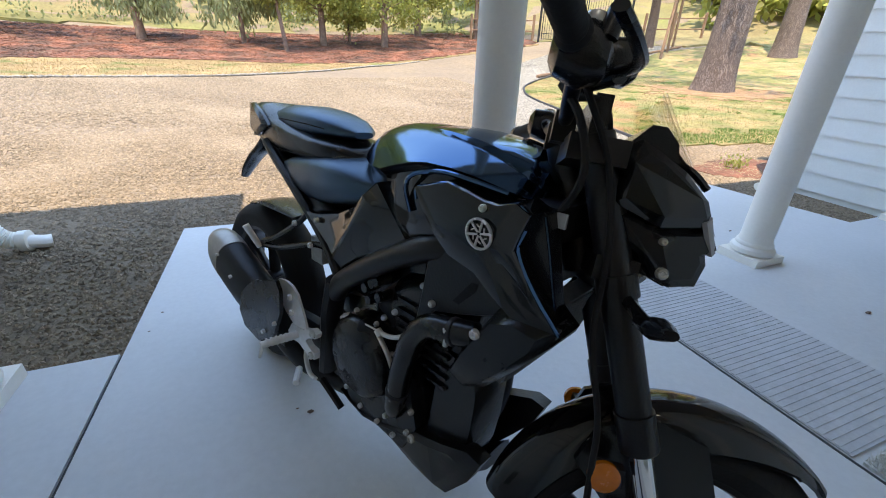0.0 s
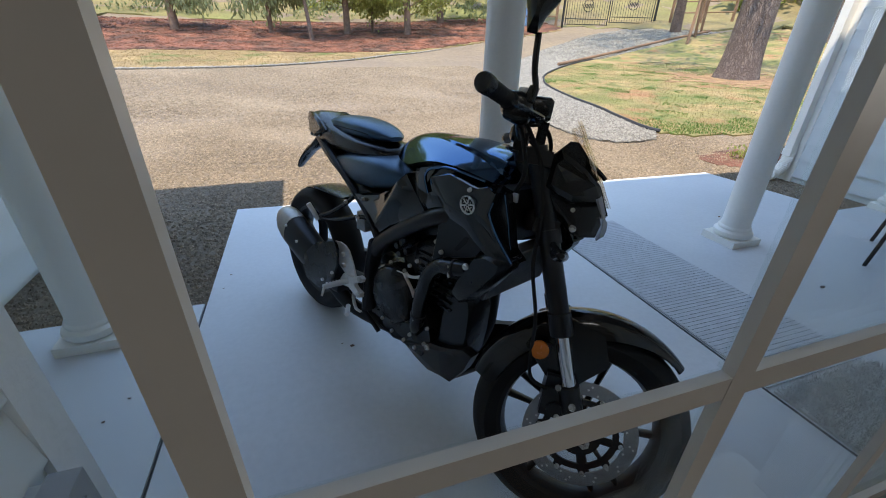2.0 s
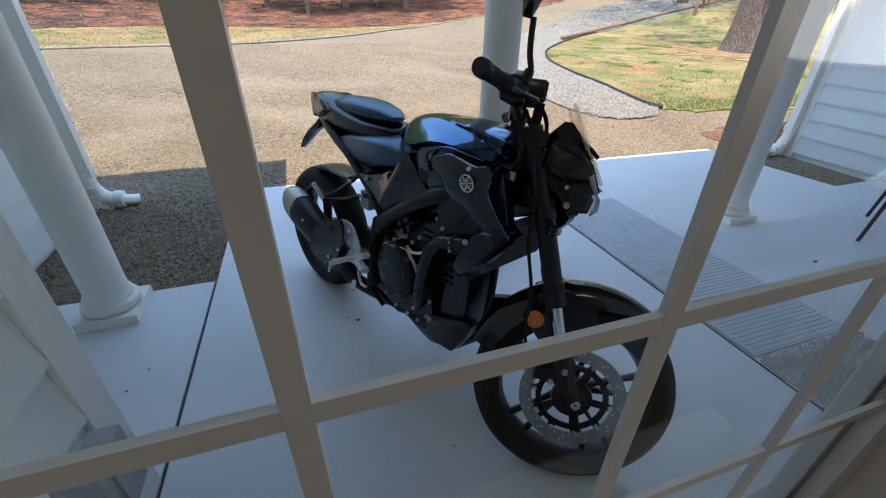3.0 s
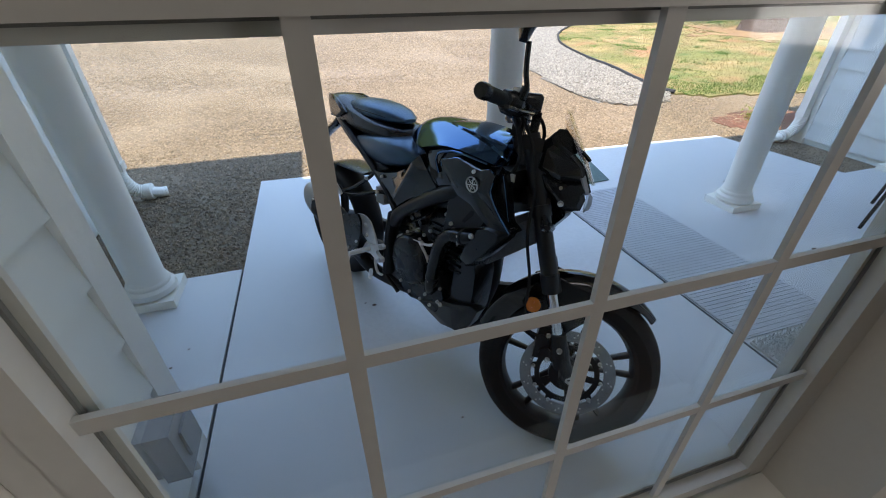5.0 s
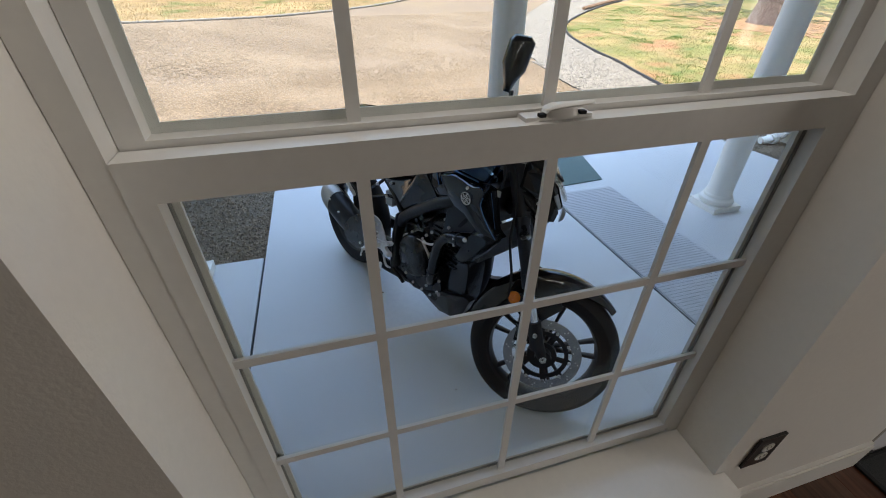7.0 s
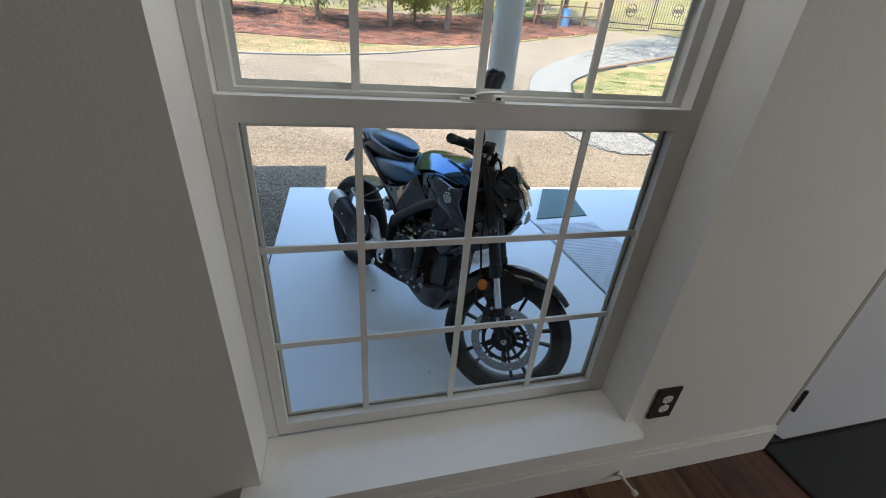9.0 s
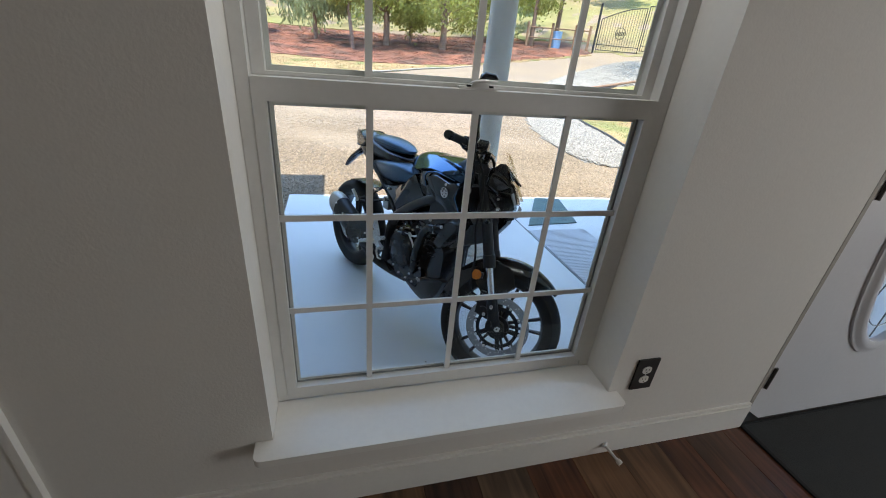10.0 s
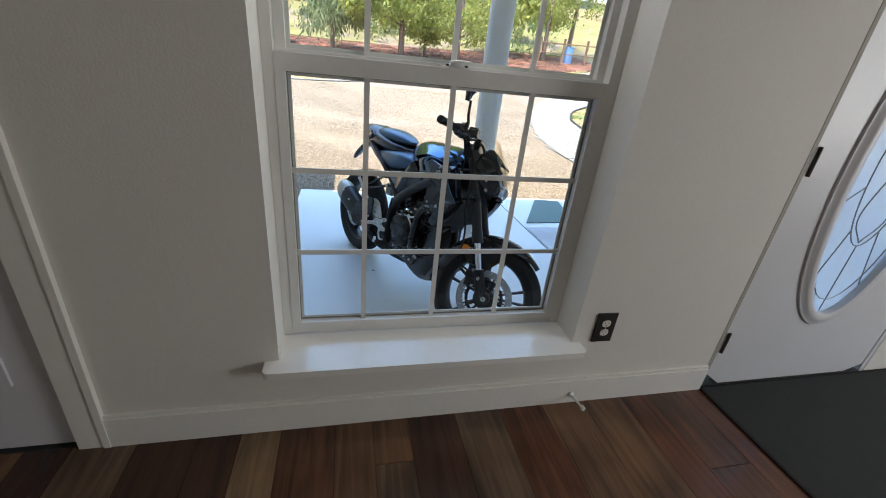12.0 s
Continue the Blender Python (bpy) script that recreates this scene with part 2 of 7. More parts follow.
M_SILVER = material("satin_aluminium", (0.80, 0.80, 0.80), 0.38, metal=0.25, vary=0.12, scale=25)
M_BOLT = material("bright_bolt_metal", (0.66, 0.66, 0.65), 0.28, metal=0.5, vary=0.1)
M_CHROME = material("chrome", (0.8, 0.8, 0.82), 0.08, metal=1.0, vary=0.04)
M_DISC = material("brake_disc_steel", (0.36, 0.37, 0.385), 0.45, metal=0.5, vary=0.15, scale=40)
M_RADIATOR = material("radiator_grey", (0.15, 0.155, 0.16), 0.6, metal=0.3, vary=0.2, scale=60)
M_PIPE = material("muffler_black", (0.012, 0.012, 0.013), 0.40, metal=0.3, vary=0.15)
M_CAP = material("muffler_cap_steel", (0.44, 0.41, 0.37), 0.38, metal=0.6, vary=0.15)
M_ORANGE = material("orange_reflector", (0.62, 0.17, 0.01), 0.25, vary=0.08, scale=120, coat=0.6)
M_LENS = material("clear_lens", (0.35, 0.36, 0.38), 0.12, vary=0.1)
M_MIRROR = material("mirror_glass", (0.85, 0.87, 0.88), 0.02, metal=1.0, vary=0.0)
M_SCREEN = glass_material("smoked_screen", (0.90, 0.855, 0.79), 0.8)
M_STICKER = material("grey_sticker", (0.42, 0.43, 0.44), 0.5, vary=0.15, scale=60)
M_OUTLET = material("black_outlet_plate", (0.018, 0.018, 0.018), 0.35, vary=0.1)
M_PLUGFACE = material("white_receptacle", (0.75, 0.73, 0.68), 0.35, vary=0.05)
M_DOOR = material("white_door_paint", (0.66, 0.66, 0.68), 0.4, vary=0.03, scale=4)
M_HINGE = material("bronze_hinge", (0.075, 0.07, 0.065), 0.45, metal=0.2)
M_WEATHER = material("grey_weatherstrip", (0.36, 0.335, 0.29), 0.7)
M_FROST = material("textured_door_glass", (1.0, 1.0, 1.0), 0.16, vary=0.0, scale=30, bump=0.5, bump_scale=40)
M_FROST.node_tree.nodes["Principled BSDF"].inputs["Transmission Weight"].default_value = 1.0


def let_light_through(m, share, colour):
    """Thin leaves glow a little when lit from behind."""
    nt = m.node_tree
    tl = nt.nodes.new("ShaderNodeBsdfTranslucent")
    tl.inputs["Color"].default_value = (*colour, 1)
    mx = nt.nodes.new("ShaderNodeMixShader")
    mx.inputs[0].default_value = share
    nt.links.new(nt.nodes["Principled BSDF"].outputs[0], mx.inputs[1])
    nt.links.new(tl.outputs[0], mx.inputs[2])
    nt.links.new(mx.outputs[0], nt.nodes["Material Output"].inputs["Surface"])


let_light_through(M_FROST, 0.65, (0.9, 0.95, 1.0))
let_light_through(M_LEAF, 0.5, (0.52, 0.55, 0.16))
let_light_through(M_NEEDLE, 0.35, (0.38, 0.42, 0.20))
M_CAME = material("lead_came", (0.22, 0.22, 0.22), 0.4, metal=0.8)

# ---- building helpers ----
def box(bm, x0, y0, z0, x1, y1, z1):
    v = [bm.verts.new(p) for p in ((x0, y0, z0), (x1, y0, z0), (x1, y1, z0), (x0, y1, z0),
                                   (x0, y0, z1), (x1, y0, z1), (x1, y1, z1), (x0, y1, z1))]
    for f in ((0, 3, 2, 1), (4, 5, 6, 7), (0, 1, 5, 4), (1, 2, 6, 5), (2, 3, 7, 6), (3, 0, 4, 7)):
        bm.faces.new([v[i] for i in f])
    return v


def bevel(bm, width, segments=2):
    bmesh.ops.bevel(bm, geom=[e for e in bm.edges if e.calc_face_angle(0) > 0.5], offset=width, segments=segments,
                    profile=0.6, affect="EDGES", clamp_overlap=True)


def loft(bm, rings, cap=True, closed=True):
    """Skin over rings of points, all of the same count."""
    rows = [[bm.verts.new(p) for p in ring] for ring in rings]
    n = len(rows[0])
    for a, b in zip(rows, rows[1:]):
        for i in range(n if closed else n - 1):
            j = (i + 1) % n
            bm.faces.new((a[i], a[j], b[j], b[i]))
    if cap and closed:
        bm.faces.new(rows[0][::-1])
        bm.faces.new(rows[-1])
    return rows


def circle(centre, u, v, ru, rv=None, n=20, start=0.0):
    c, u, v = Vector(centre), Vector(u), Vector(v)
    rv = ru if rv is None else rv
    return [c + u * (ru * math.cos(start + 2 * math.pi * i / n)) + v * (rv * math.sin(start + 2 * math.pi * i / n)) for i in range(n)]


def basis(d):
    d = Vector(d).normalized()
    up = Vector((0, 0, 1)) if abs(d.z) < 0.9 else Vector((1, 0, 0))
    u = d.cross(up).normalized()
    return u, u.cross(d).normalized() * -1


def rod(bm, p0, p1, r0, r1=None, n=12):
    r1 = r0 if r1 is None else r1
    d = Vector(p1) - Vector(p0)
    u, v = basis(d)
    if u.cross(v).dot(d) < 0:
        v = -v
    loft(bm, [circle(p0, u, v, r0, n=n), circle(p1, u, v, r1, n=n)])


def smooth_path(points, steps=6):
    """Catmull-Rom curve through the points."""
    p = [Vector(q) for q in points]
    p = [p[0] * 2 - p[1]] + p + [p[-1] * 2 - p[-2]]
    out = []
    for i in range(1, len(p) - 2):
        for k in range(steps):
            t = k / steps
            out.append(0.5 * ((2 * p[i]) + (p[i + 1] - p[i - 1]) * t + (2 * p[i - 1] - 5 * p[i] + 4 * p[i + 1] - p[i + 2]) * t * t
                              + (3 * p[i] - p[i - 1] - 3 * p[i + 1] + p[i + 2]) * t ** 3))
    out.append(p[-2])
    return out


def tube(bm, points, radius, n=10, steps=6, flat=1.0, radii=None):
    pts = smooth_path(points, steps) if steps > 1 else [Vector(q) for q in points]
    rings, u = [], None
    for i, p in enumerate(pts):
        d = (pts[min(i + 1, len(pts) - 1)] - pts[max(i - 1, 0)]).normalized()
        if u is None:
            u = basis(d)[0]
        u = (u - d * u.dot(d)).normalized()
        v = d.cross(u)
        r = radius
        if radii:
            f = i / (len(pts) - 1) * (len(radii) - 1)
            k = min(int(f), len(radii) - 2)
            r = radii[k] + (radii[k + 1] - radii[k]) * (f - k)
        rings.append(circle(p, u, v, r, r * flat, n))
    loft(bm, rings)


def lathe(bm, profile, n=32, axis="z", centre=(0, 0, 0)):
    """Turn (radius, height) pairs round an axis."""
    c = Vector(centre)
    u, v, w = {"z": ((1, 0, 0), (0, 1, 0), (0, 0, 1)), "y": ((0, 0, 1), (1, 0, 0), (0, 1, 0)), "x": ((0, 1, 0), (0, 0, 1), (1, 0, 0))}[axis]
    loft(bm, [circle(c + Vector(w) * h, u, v, max(r, 1e-4), n=n) for r, h in profile])


def prism(bm, outline, y0, y1, shrink=0.0):
    """A plate: outline in x and z, from y0 to y1."""
    cx = sum(p[0] for p in outline) / len(outline)
    cz = sum(p[1] for p in outline) / len(outline)
    far = [(cx + (x - cx) * (1 - shrink), y1, cz + (z - cz) * (1 - shrink)) for x, z in outline]
    loft(bm, [[(x, y0, z) for x, z in outline], far])


def ring(bm, ro, ri, y0, y1, n=48, centre=(0, 0, 0)):
    """A flat ring round the y axis."""
    cx, cy, cz = centre
    rows = []
    for r, y in ((ro, y0), (ro, y1), (ri, y1), (ri, y0), (ro, y0)):
        rows.append([bm.verts.new((cx + r * math.cos(2 * math.pi * k / n), cy + y, cz + r * math.sin(2 * math.pi * k / n))) for k in range(n)])
    for a, b in zip(rows, rows[1:]):
        for i in range(n):
            j = (i + 1) % n
            bm.faces.new((a[i], a[j], b[j], b[i]))
    bmesh.ops.remove_doubles(bm, verts=bm.verts, dist=1e-6)


def finish(ob, mat, smooth=True):
    ob.data.materials.append(mat)
    if smooth:
        ob.data.polygons.foreach_set("use_smooth", [True] * len(ob.data.polygons))
        ob.data.set_sharp_from_angle(angle=radians(38))
    return ob


def mesh_ob(name, bm, mat, smooth=True):
    bmesh.ops.recalc_face_normals(bm, faces=bm.faces[:])
    me = bpy.data.meshes.new(name)
    bm.to_mesh(me)
    bm.free()
    return finish(new(name, me), mat, smooth)


def part(name, bm, mat, parent, label="", smooth=True):
    ob = mesh_ob(name, bm, mat, smooth)
    ob.parent = parent
    return tagged(ob, label)


def thing(name, label, category, place=None, group="", kind=""):
    ob = new(name)
    if place is not None:
        ob.matrix_basis = place
    return tagged(ob, label, category, group, kind)


def structure(name, bm, mat, label, category="", smooth=False):
    return tagged(mesh_ob(name, bm, mat, smooth), label, category or name.rstrip("0123456789_"), kind="structure")


def raw_mesh(name, verts, faces, mat, smooth=False):
    me = bpy.data.meshes.new(name)
    me.from_pydata(verts, [], faces)
    me.update()
    return finish(new(name, me), mat, smooth)


def new_bm():
    return bmesh.new()


def boxes(*specs, bev=0.0):
    bm = new_bm()
    for s in specs:
        box(bm, *s)
    if bev:
        bevel(bm, bev)
    return bm


# ---- the room ----
PORCH = -0.184         # level of the porch slab at the wall
GX0, GX1, GZ0, GZ1 = -0.045, 0.862, 0.343, 1.132   # lower glass
RX0, RX1 = -0.100, 0.925                           # recess in the wall
WALL_T = 0.188
WTOP = 2.0             # head of the window
ROOM = (-2.6, -4.6, 4.6, 2.55)

bm = boxes((ROOM[0], 0, 0, -1.52, WALL_T, ROOM[3]), (-0.69, 0, 0, RX0, WALL_T, ROOM[3]), (RX0, 0, 0, RX1, WALL_T, 0.27),
           (RX0, 0, WTOP, RX1, WALL_T, ROOM[3]), (RX1, 0, 0, 1.6125, WALL_T, ROOM[3]),
           (2.60, 0, 0, ROOM[2], WALL_T, ROOM[3]), (1.6125, 0, 2.09, 2.60, WALL_T, ROOM[3]), (-1.52, 0, 2.06, -0.69, WALL_T, ROOM[3]))
structure("wall_north", bm, M_WALL, "off-white painted drywall with orange-peel texture", "wall")
bm = boxes((ROOM[0] - 0.15, ROOM[1], 0, ROOM[0], 0.0, ROOM[3]))
structure("wall_west", bm, M_WALL, "plain off-white painted drywall", "wall")
S0 = ROOM[1]
# unseen opening in the east wall, added to hold a fill lamp
E0, E1 = ROOM[2], ROOM[2] + 0.15
bm = boxes((E0, S0, 0, E1, -3.05, ROOM[3]), (E0, -1.55, 0, E1, 0.0, ROOM[3]), (E0, -3.05, 0, E1, -1.55, 0.62), (E0, -3.05, 2.1, E1, -1.55, ROOM[3]))
structure("wall_east", bm, M_WALL, "plain off-white painted wall with an opening added for the fill lamp", "wall")
bm = boxes((ROOM[0], S0 - 0.15, 0, ROOM[2], S0, ROOM[3]))
structure("wall_south", bm, M_WALL, "plain off-white painted drywall", "wall")
bm = boxes((ROOM[0] - 0.15, S0 - 0.15, ROOM[3], ROOM[2] + 0.15, WALL_T, ROOM[3] + 0.2))
structure("ceiling", bm, M_CEIL, "flat white painted ceiling")
bm = boxes((ROOM[0] - 0.15, S0 - 0.15, -0.19, ROOM[2] + 0.15, WALL_T, -0.012))
floor_ob = structure("floor", bm, M_JOINT, "multi-toned brown wood plank floor", "floor")

# baseboards, butted against the door casings
bm = boxes((-0.612, -0.014, 0.0, 1.612, 0.0, 0.112))
box(bm, -0.612, -0.010, 0.112, 1.612, 0.0, 0.124)
structure("baseboard", bm, M_TRIM, "white painted flat baseboard", "baseboard")

# stool under the window, with rounded horns
bm = new_bm()
out = []
for cx, cy, a0 in ((-0.122, -0.042, math.pi), (0.936, -0.042, 1.5 * math.pi)):
    for k in range(7):
        a = a0 + k * math.pi / 12
        out.append((cx + 0.02 * math.cos(a), cy + 0.02 * math.sin(a)))
out += [(0.956, -0.001), (RX1 - 0.001, -0.001), (RX1 - 0.001, 0.127), (RX0 + 0.001, 0.127), (RX0 + 0.001, -0.001), (-0.142, -0.001)]
loft(bm, [[(x, y, 0.271) for x, y in out], [(x, y, 0.294) for x, y in out]])
bevel(bm, 0.006, 3)
structure("window_sill", bm, M_STOOL, "off-white painted window stool with rounded corners", "window sill", smooth=True)

# ---- the single-hung window ----
window = thing("window_1", "white vinyl single-hung window with a grid of narrow bars", "window", kind="structure")
F0, F1 = 0.128, 0.186
bm = boxes((RX0 + 0.001, F0, 0.296, -0.072, F1, WTOP - 0.001), (0.889, F0, 0.296, RX1 - 0.001, F1, WTOP - 0.001),
           (-0.072, F0 + 0.004, 0.2945, 0.889, F1, 0.316), (-0.072, F0, 1.97, 0.889, F1, WTOP - 0.001), bev=0.003)
part("window_frame", bm, M_VINYL, window)


def sash(name, y0, y1, z0, z1, low, high, bars, skip=(), glass_y=0.5):
    s = new(name)
    s.parent = window
    sx0, sx1 = -0.071, 0.888
    yg = y0 + (y1 - y0) * glass_y
    bm = boxes((sx0, y0, z0, GX0, y1, z1), (GX1, y0, z0, sx1, y1, z1), (GX0, y0, z0, GX1, y1, low), (GX0, y0, high, GX1, y1, z1), bev=0.0035)
    # outer glazing beads, and the dark spacer of the double glazing
    yb = yg + 0.0125
    for b in ((GX0, yb, low, GX0 + 0.011, y1, high), (GX1 - 0.011, yb, low, GX1, y1, high),
              (GX0 + 0.011, yb, low, GX1 - 0.011, y1, low + 0.011), (GX0 + 0.011, yb, high - 0.011, GX1 - 0.011, y1, high)):
        box(bm, *b)
    part("sash_frame", bm, M_VINYL, s)
    ya, e = yg + 0.0085, 0.003
    bm = boxes((GX0, ya, low, GX0 + e, yb, high), (GX1 - e, ya, low, GX1, yb, high), (GX0 + e, ya, low, GX1 - e, yb, low + e), (GX0 + e, ya, high - e, GX1 - e, yb, high))
    if name == "lower_sash":
        part("spacer", bm, M_SPACER, s, "dark grey glazing spacer", False)
    else:
        bm.free()
    cols = (0.164, 0.408, 0.652)
    w = 0.0078
    for cx in cols:
        bm = boxes((cx - w, yg - 0.0035, low, cx + w, yg + 0.0035, high), bev=0.0032)
        part("grid_bar", bm, M_VINYL, s)
    edges = [GX0] + list(cols) + [GX1]
    for rz in bars:
        for k in range(4):
            bm = boxes((edges[k] + (w if k else 0), yg - 0.0032, rz - w, edges[k + 1] - (w if k < 3 else 0), yg + 0.0032, rz + w), bev=0.003)
            part("grid_bar", bm, M_VINYL, s)
    rows = [low] + list(bars) + [high]
    for k in range(4):
        for j in range(len(rows) - 1):
            if (k, j) in skip:
                continue
            bm = boxes((edges[k] + 0.001, yg + 0.008, rows[j] + 0.001, edges[k + 1] - 0.001, yg + 0.011, rows[j + 1] - 0.001))
            g = part("pane", bm, M_GLASS, s, smooth=False)
            g.visible_shadow = False
    return s


# one pane of the lower sash is left out to let the camera through
lower = sash("lower_sash", 0.126, 0.158, 0.318, 1.178, GZ0, GZ1, (0.604, 0.868), skip=((1, 2),), glass_y=0.44)
upper = sash("upper_sash", 0.1605, 0.1855, 1.150, 1.969, 1.186, 1.935, (1.436, 1.686), glass_y=0.4)
for o in (lower, upper):
    o["label"] = "white vinyl sash with a four-column grid"
# sash lock on the meeting rail: a keeper, a low housing and a flat curved lever
bm = boxes((0.362, 0.136, 1.1775, 0.452, 0.1598, 1.183), bev=0.0015)
lock = part("sash_lock", bm, M_VINYL, window, "small white cam lock")
bm = new_bm()
housing = []
for x, h, d in ((0.390, 0.004, 0.010), (0.394, 0.009, 0.013), (0.405, 0.012, 0.015), (0.422, 0.012, 0.015), (0.430, 0.009, 0.013), (0.433, 0.004, 0.010)):
    housing.append([(x, 0.147 - d, 1.182), (x, 0.147 - d * 0.8, 1.182 + h), (x, 0.147 + d * 0.6, 1.182 + h), (x, 0.147 + d * 0.8, 1.182)])
loft(bm, housing)
part("lock_housing", bm, M_VINYL, lock)
bm = new_bm()
tube(bm, [(0.386, 0.134, 1.1905), (0.398, 0.131, 1.1955), (0.418, 0.130, 1.1975), (0.438, 0.132, 1.1975), (0.449, 0.135, 1.197)], 0.005, n=10, flat=0.5, radii=[0.0035, 0.006, 0.0065, 0.006, 0.004])
part("lock_lever", bm, M_VINYL, lock)
# solid black blocks paint the shade in the gaps beside the housing
for x in (0.3835, 0.438):
    part("lock_gap_shade", boxes((x - 0.004, 0.1335, 1.183, x + 0.004, 0.1415, 1.187), bev=0.001), M_TYRE, lock, "small black block for the gap's shade")
# outside casing of the window
bm = boxes((RX0 - 0.09, WALL_T + 0.001, 0.18, RX0, WALL_T + 0.012, WTOP + 0.09), (RX1, WALL_T + 0.001, 0.18, RX1 + 0.09, WALL_T + 0.012, WTOP + 0.09),
           (RX0, WALL_T + 0.001, 0.18, RX1, WALL_T + 0.012, 0.27), (RX0, WALL_T + 0.001, WTOP, RX1, WALL_T + 0.012, WTOP + 0.09))
structure("trim", bm, M_COLUMN, "white painted outside window casing", "trim")

# ---- floor planks ----
def plank_material(name, colours):
    m = bpy.data.materials.new(name)
    m.use_nodes = True
    nt = m.node_tree
    b = nt.nodes["Principled BSDF"]
    info = nt.nodes.new("ShaderNodeObjectInfo")
    ramp = nt.nodes.new("ShaderNodeValToRGB")
    ramp.color_ramp.interpolation = "CONSTANT"
    for i, c in enumerate(colours):
        e = ramp.color_ramp.elements[i] if i < 2 else ramp.color_ramp.elements.new(i / len(colours))
        e.position = i / len(colours)
        e.color = (*c, 1)
    nt.links.new(info.outputs["Random"], ramp.inputs[0])
    tc = nt.nodes.new("ShaderNodeTexCoord")
    mp = nt.nodes.new("ShaderNodeMapping")
    mp.inputs["Scale"].default_value = (26, 1.6, 1)
    shift = nt.nodes.new("ShaderNodeVectorMath")
    shift.operation = "MULTIPLY_ADD"
    shift.inputs[1].default_value = (1, 1, 1)
    nt.links.new(tc.outputs["Object"], shift.inputs[0])
    comb = nt.nodes.new("ShaderNodeCombineXYZ")
    sc = nt.nodes.new("ShaderNodeMath")
    sc.operation = "MULTIPLY"
    sc.inputs[1].default_value = 37.0
    nt.links.new(info.outputs["Random"], sc.inputs[0])
    nt.links.new(sc.outputs[0], comb.inputs[0])
    nt.links.new(sc.outputs[0], comb.inputs[1])
    nt.links.new(comb.outputs[0], shift.inputs[2])
    nt.links.new(shift.outputs[0], mp.inputs["Vector"])
    n1 = nt.nodes.new("ShaderNodeTexNoise")
    n1.inputs["Scale"].default_value = 1.0
    n1.inputs["Detail"].default_value = 8
    n1.inputs["Distortion"].default_value = 1.4
    nt.links.new(mp.outputs[0], n1.inputs["Vector"])
    n2 = nt.nodes.new("ShaderNodeTexNoise")
    n2.inputs["Scale"].default_value = 4.0
    nt.links.new(shift.outputs[0], n2.inputs["Vector"])
    mul = nt.nodes.new("ShaderNodeMath")
    mul.operation = "MULTIPLY_ADD"
    mul.inputs[1].default_value = 1.5
    nt.links.new(n1.outputs["Fac"], mul.inputs[0])
    nt.links.new(n2.outputs["Fac"], mul.inputs[2])
    rg = nt.nodes.new("ShaderNodeMapRange")
    rg.inputs[1].default_value, rg.inputs[2].default_value = 0.75, 1.75
    rg.inputs[3].default_value, rg.inputs[4].default_value = 0.3, 1.75
    nt.links.new(mul.outputs[0], rg.inputs[0])
    hsv = nt.nodes.new("ShaderNodeHueSaturation")
    nt.links.new(ramp.outputs[0], hsv.inputs["Color"])
    nt.links.new(rg.outputs[0], hsv.inputs["Value"])
    nt.links.new(hsv.outputs[0], b.inputs["Base Color"])
    b.inputs["Roughness"].default_value = 0.26
    bp = nt.nodes.new("ShaderNodeBump")
    bp.inputs["Strength"].default_value = 0.12
    bp.inputs["Distance"].default_value = 0.004
    nt.links.new(n1.outputs["Fac"], bp.inputs["Height"])
    nt.links.new(bp.outputs[0], b.inputs["Normal"])
    return m


M_PLANK = plank_material("wood_planks", [(0.104, 0.036, 0.016), (0.126, 0.063, 0.030), (0.044, 0.018, 0.010), (0.096, 0.041, 0.021),
                                         (0.170, 0.104, 0.056), (0.070, 0.024, 0.015), (0.104, 0.063, 0.038)])

# ---- outdoors: ground ----
def ground_z(x, y):
    d = math.hypot(x - 0.2, y)
    e = max(0.0, d - 5.5)
    f = max(0.0, min(d, 60.0) - 20.0)
    g = max(0.0, min(d, 64.0) - 34.0)
    return -0.285 + 0.15 * g * g / (g + 4.0) + 0.033 * e * e / (e + 1.5) * (1.0 if d < 60 else 60.0 / d) + 0.10 * f * f / (f + 1.0)


def sheet(name, inside, x0, y0, x1, y1, step, lift, mat, rough_z=0.0):
    """A patch of ground: the grid cells whose middle lies inside."""
    nx, ny = int((x1 - x0) / step) + 1, int((y1 - y0) / step) + 1
    verts, faces, used = [], [], {}

    def vert(i, j):
        if (i, j) not in used:
            x, y = x0 + i * step, y0 + j * step
            used[i, j] = len(verts)
            verts.append((x, y, ground_z(x, y) + lift + rough_z * noise.noise((x * 2.1, y * 2.1, 3.0))))
        return used[i, j]
    for i in range(nx):
        for j in range(ny):
            if inside(x0 + (i + 0.5) * step, y0 + (j + 0.5) * step):
                faces.append((vert(i, j), vert(i + 1, j), vert(i + 1, j + 1), vert(i, j + 1)))
    # a skirt round the rim, so that no edge hangs over the soil
    count = {}
    for f in faces:
        for u, v in zip(f, f[1:] + f[:1]):
            count[min(u, v), max(u, v)] = count.get((min(u, v), max(u, v)), 0) + 1
    below = {}
    for f in faces[:]:
        for u, v in zip(f, f[1:] + f[:1]):
            if count[min(u, v), max(u, v)] == 1:
                for k in (u, v):
                    if k not in below:
                        below[k] = len(verts)
                        verts.append((verts[k][0], verts[k][1], verts[k][2] - 0.12))
                faces.append((v, u, below[u], below[v]))
    return raw_mesh(name, verts, faces, mat, True)


def in_poly(poly):
    def test(x, y):
        c = False
        for (xa, ya), (xb, yb) in zip(poly, poly[1:] + poly[:1]):
            if (ya > y) != (yb > y) and x < (xb - xa) * (y - ya) / (yb - ya) + xa:
                c = not c
        return c
    return test


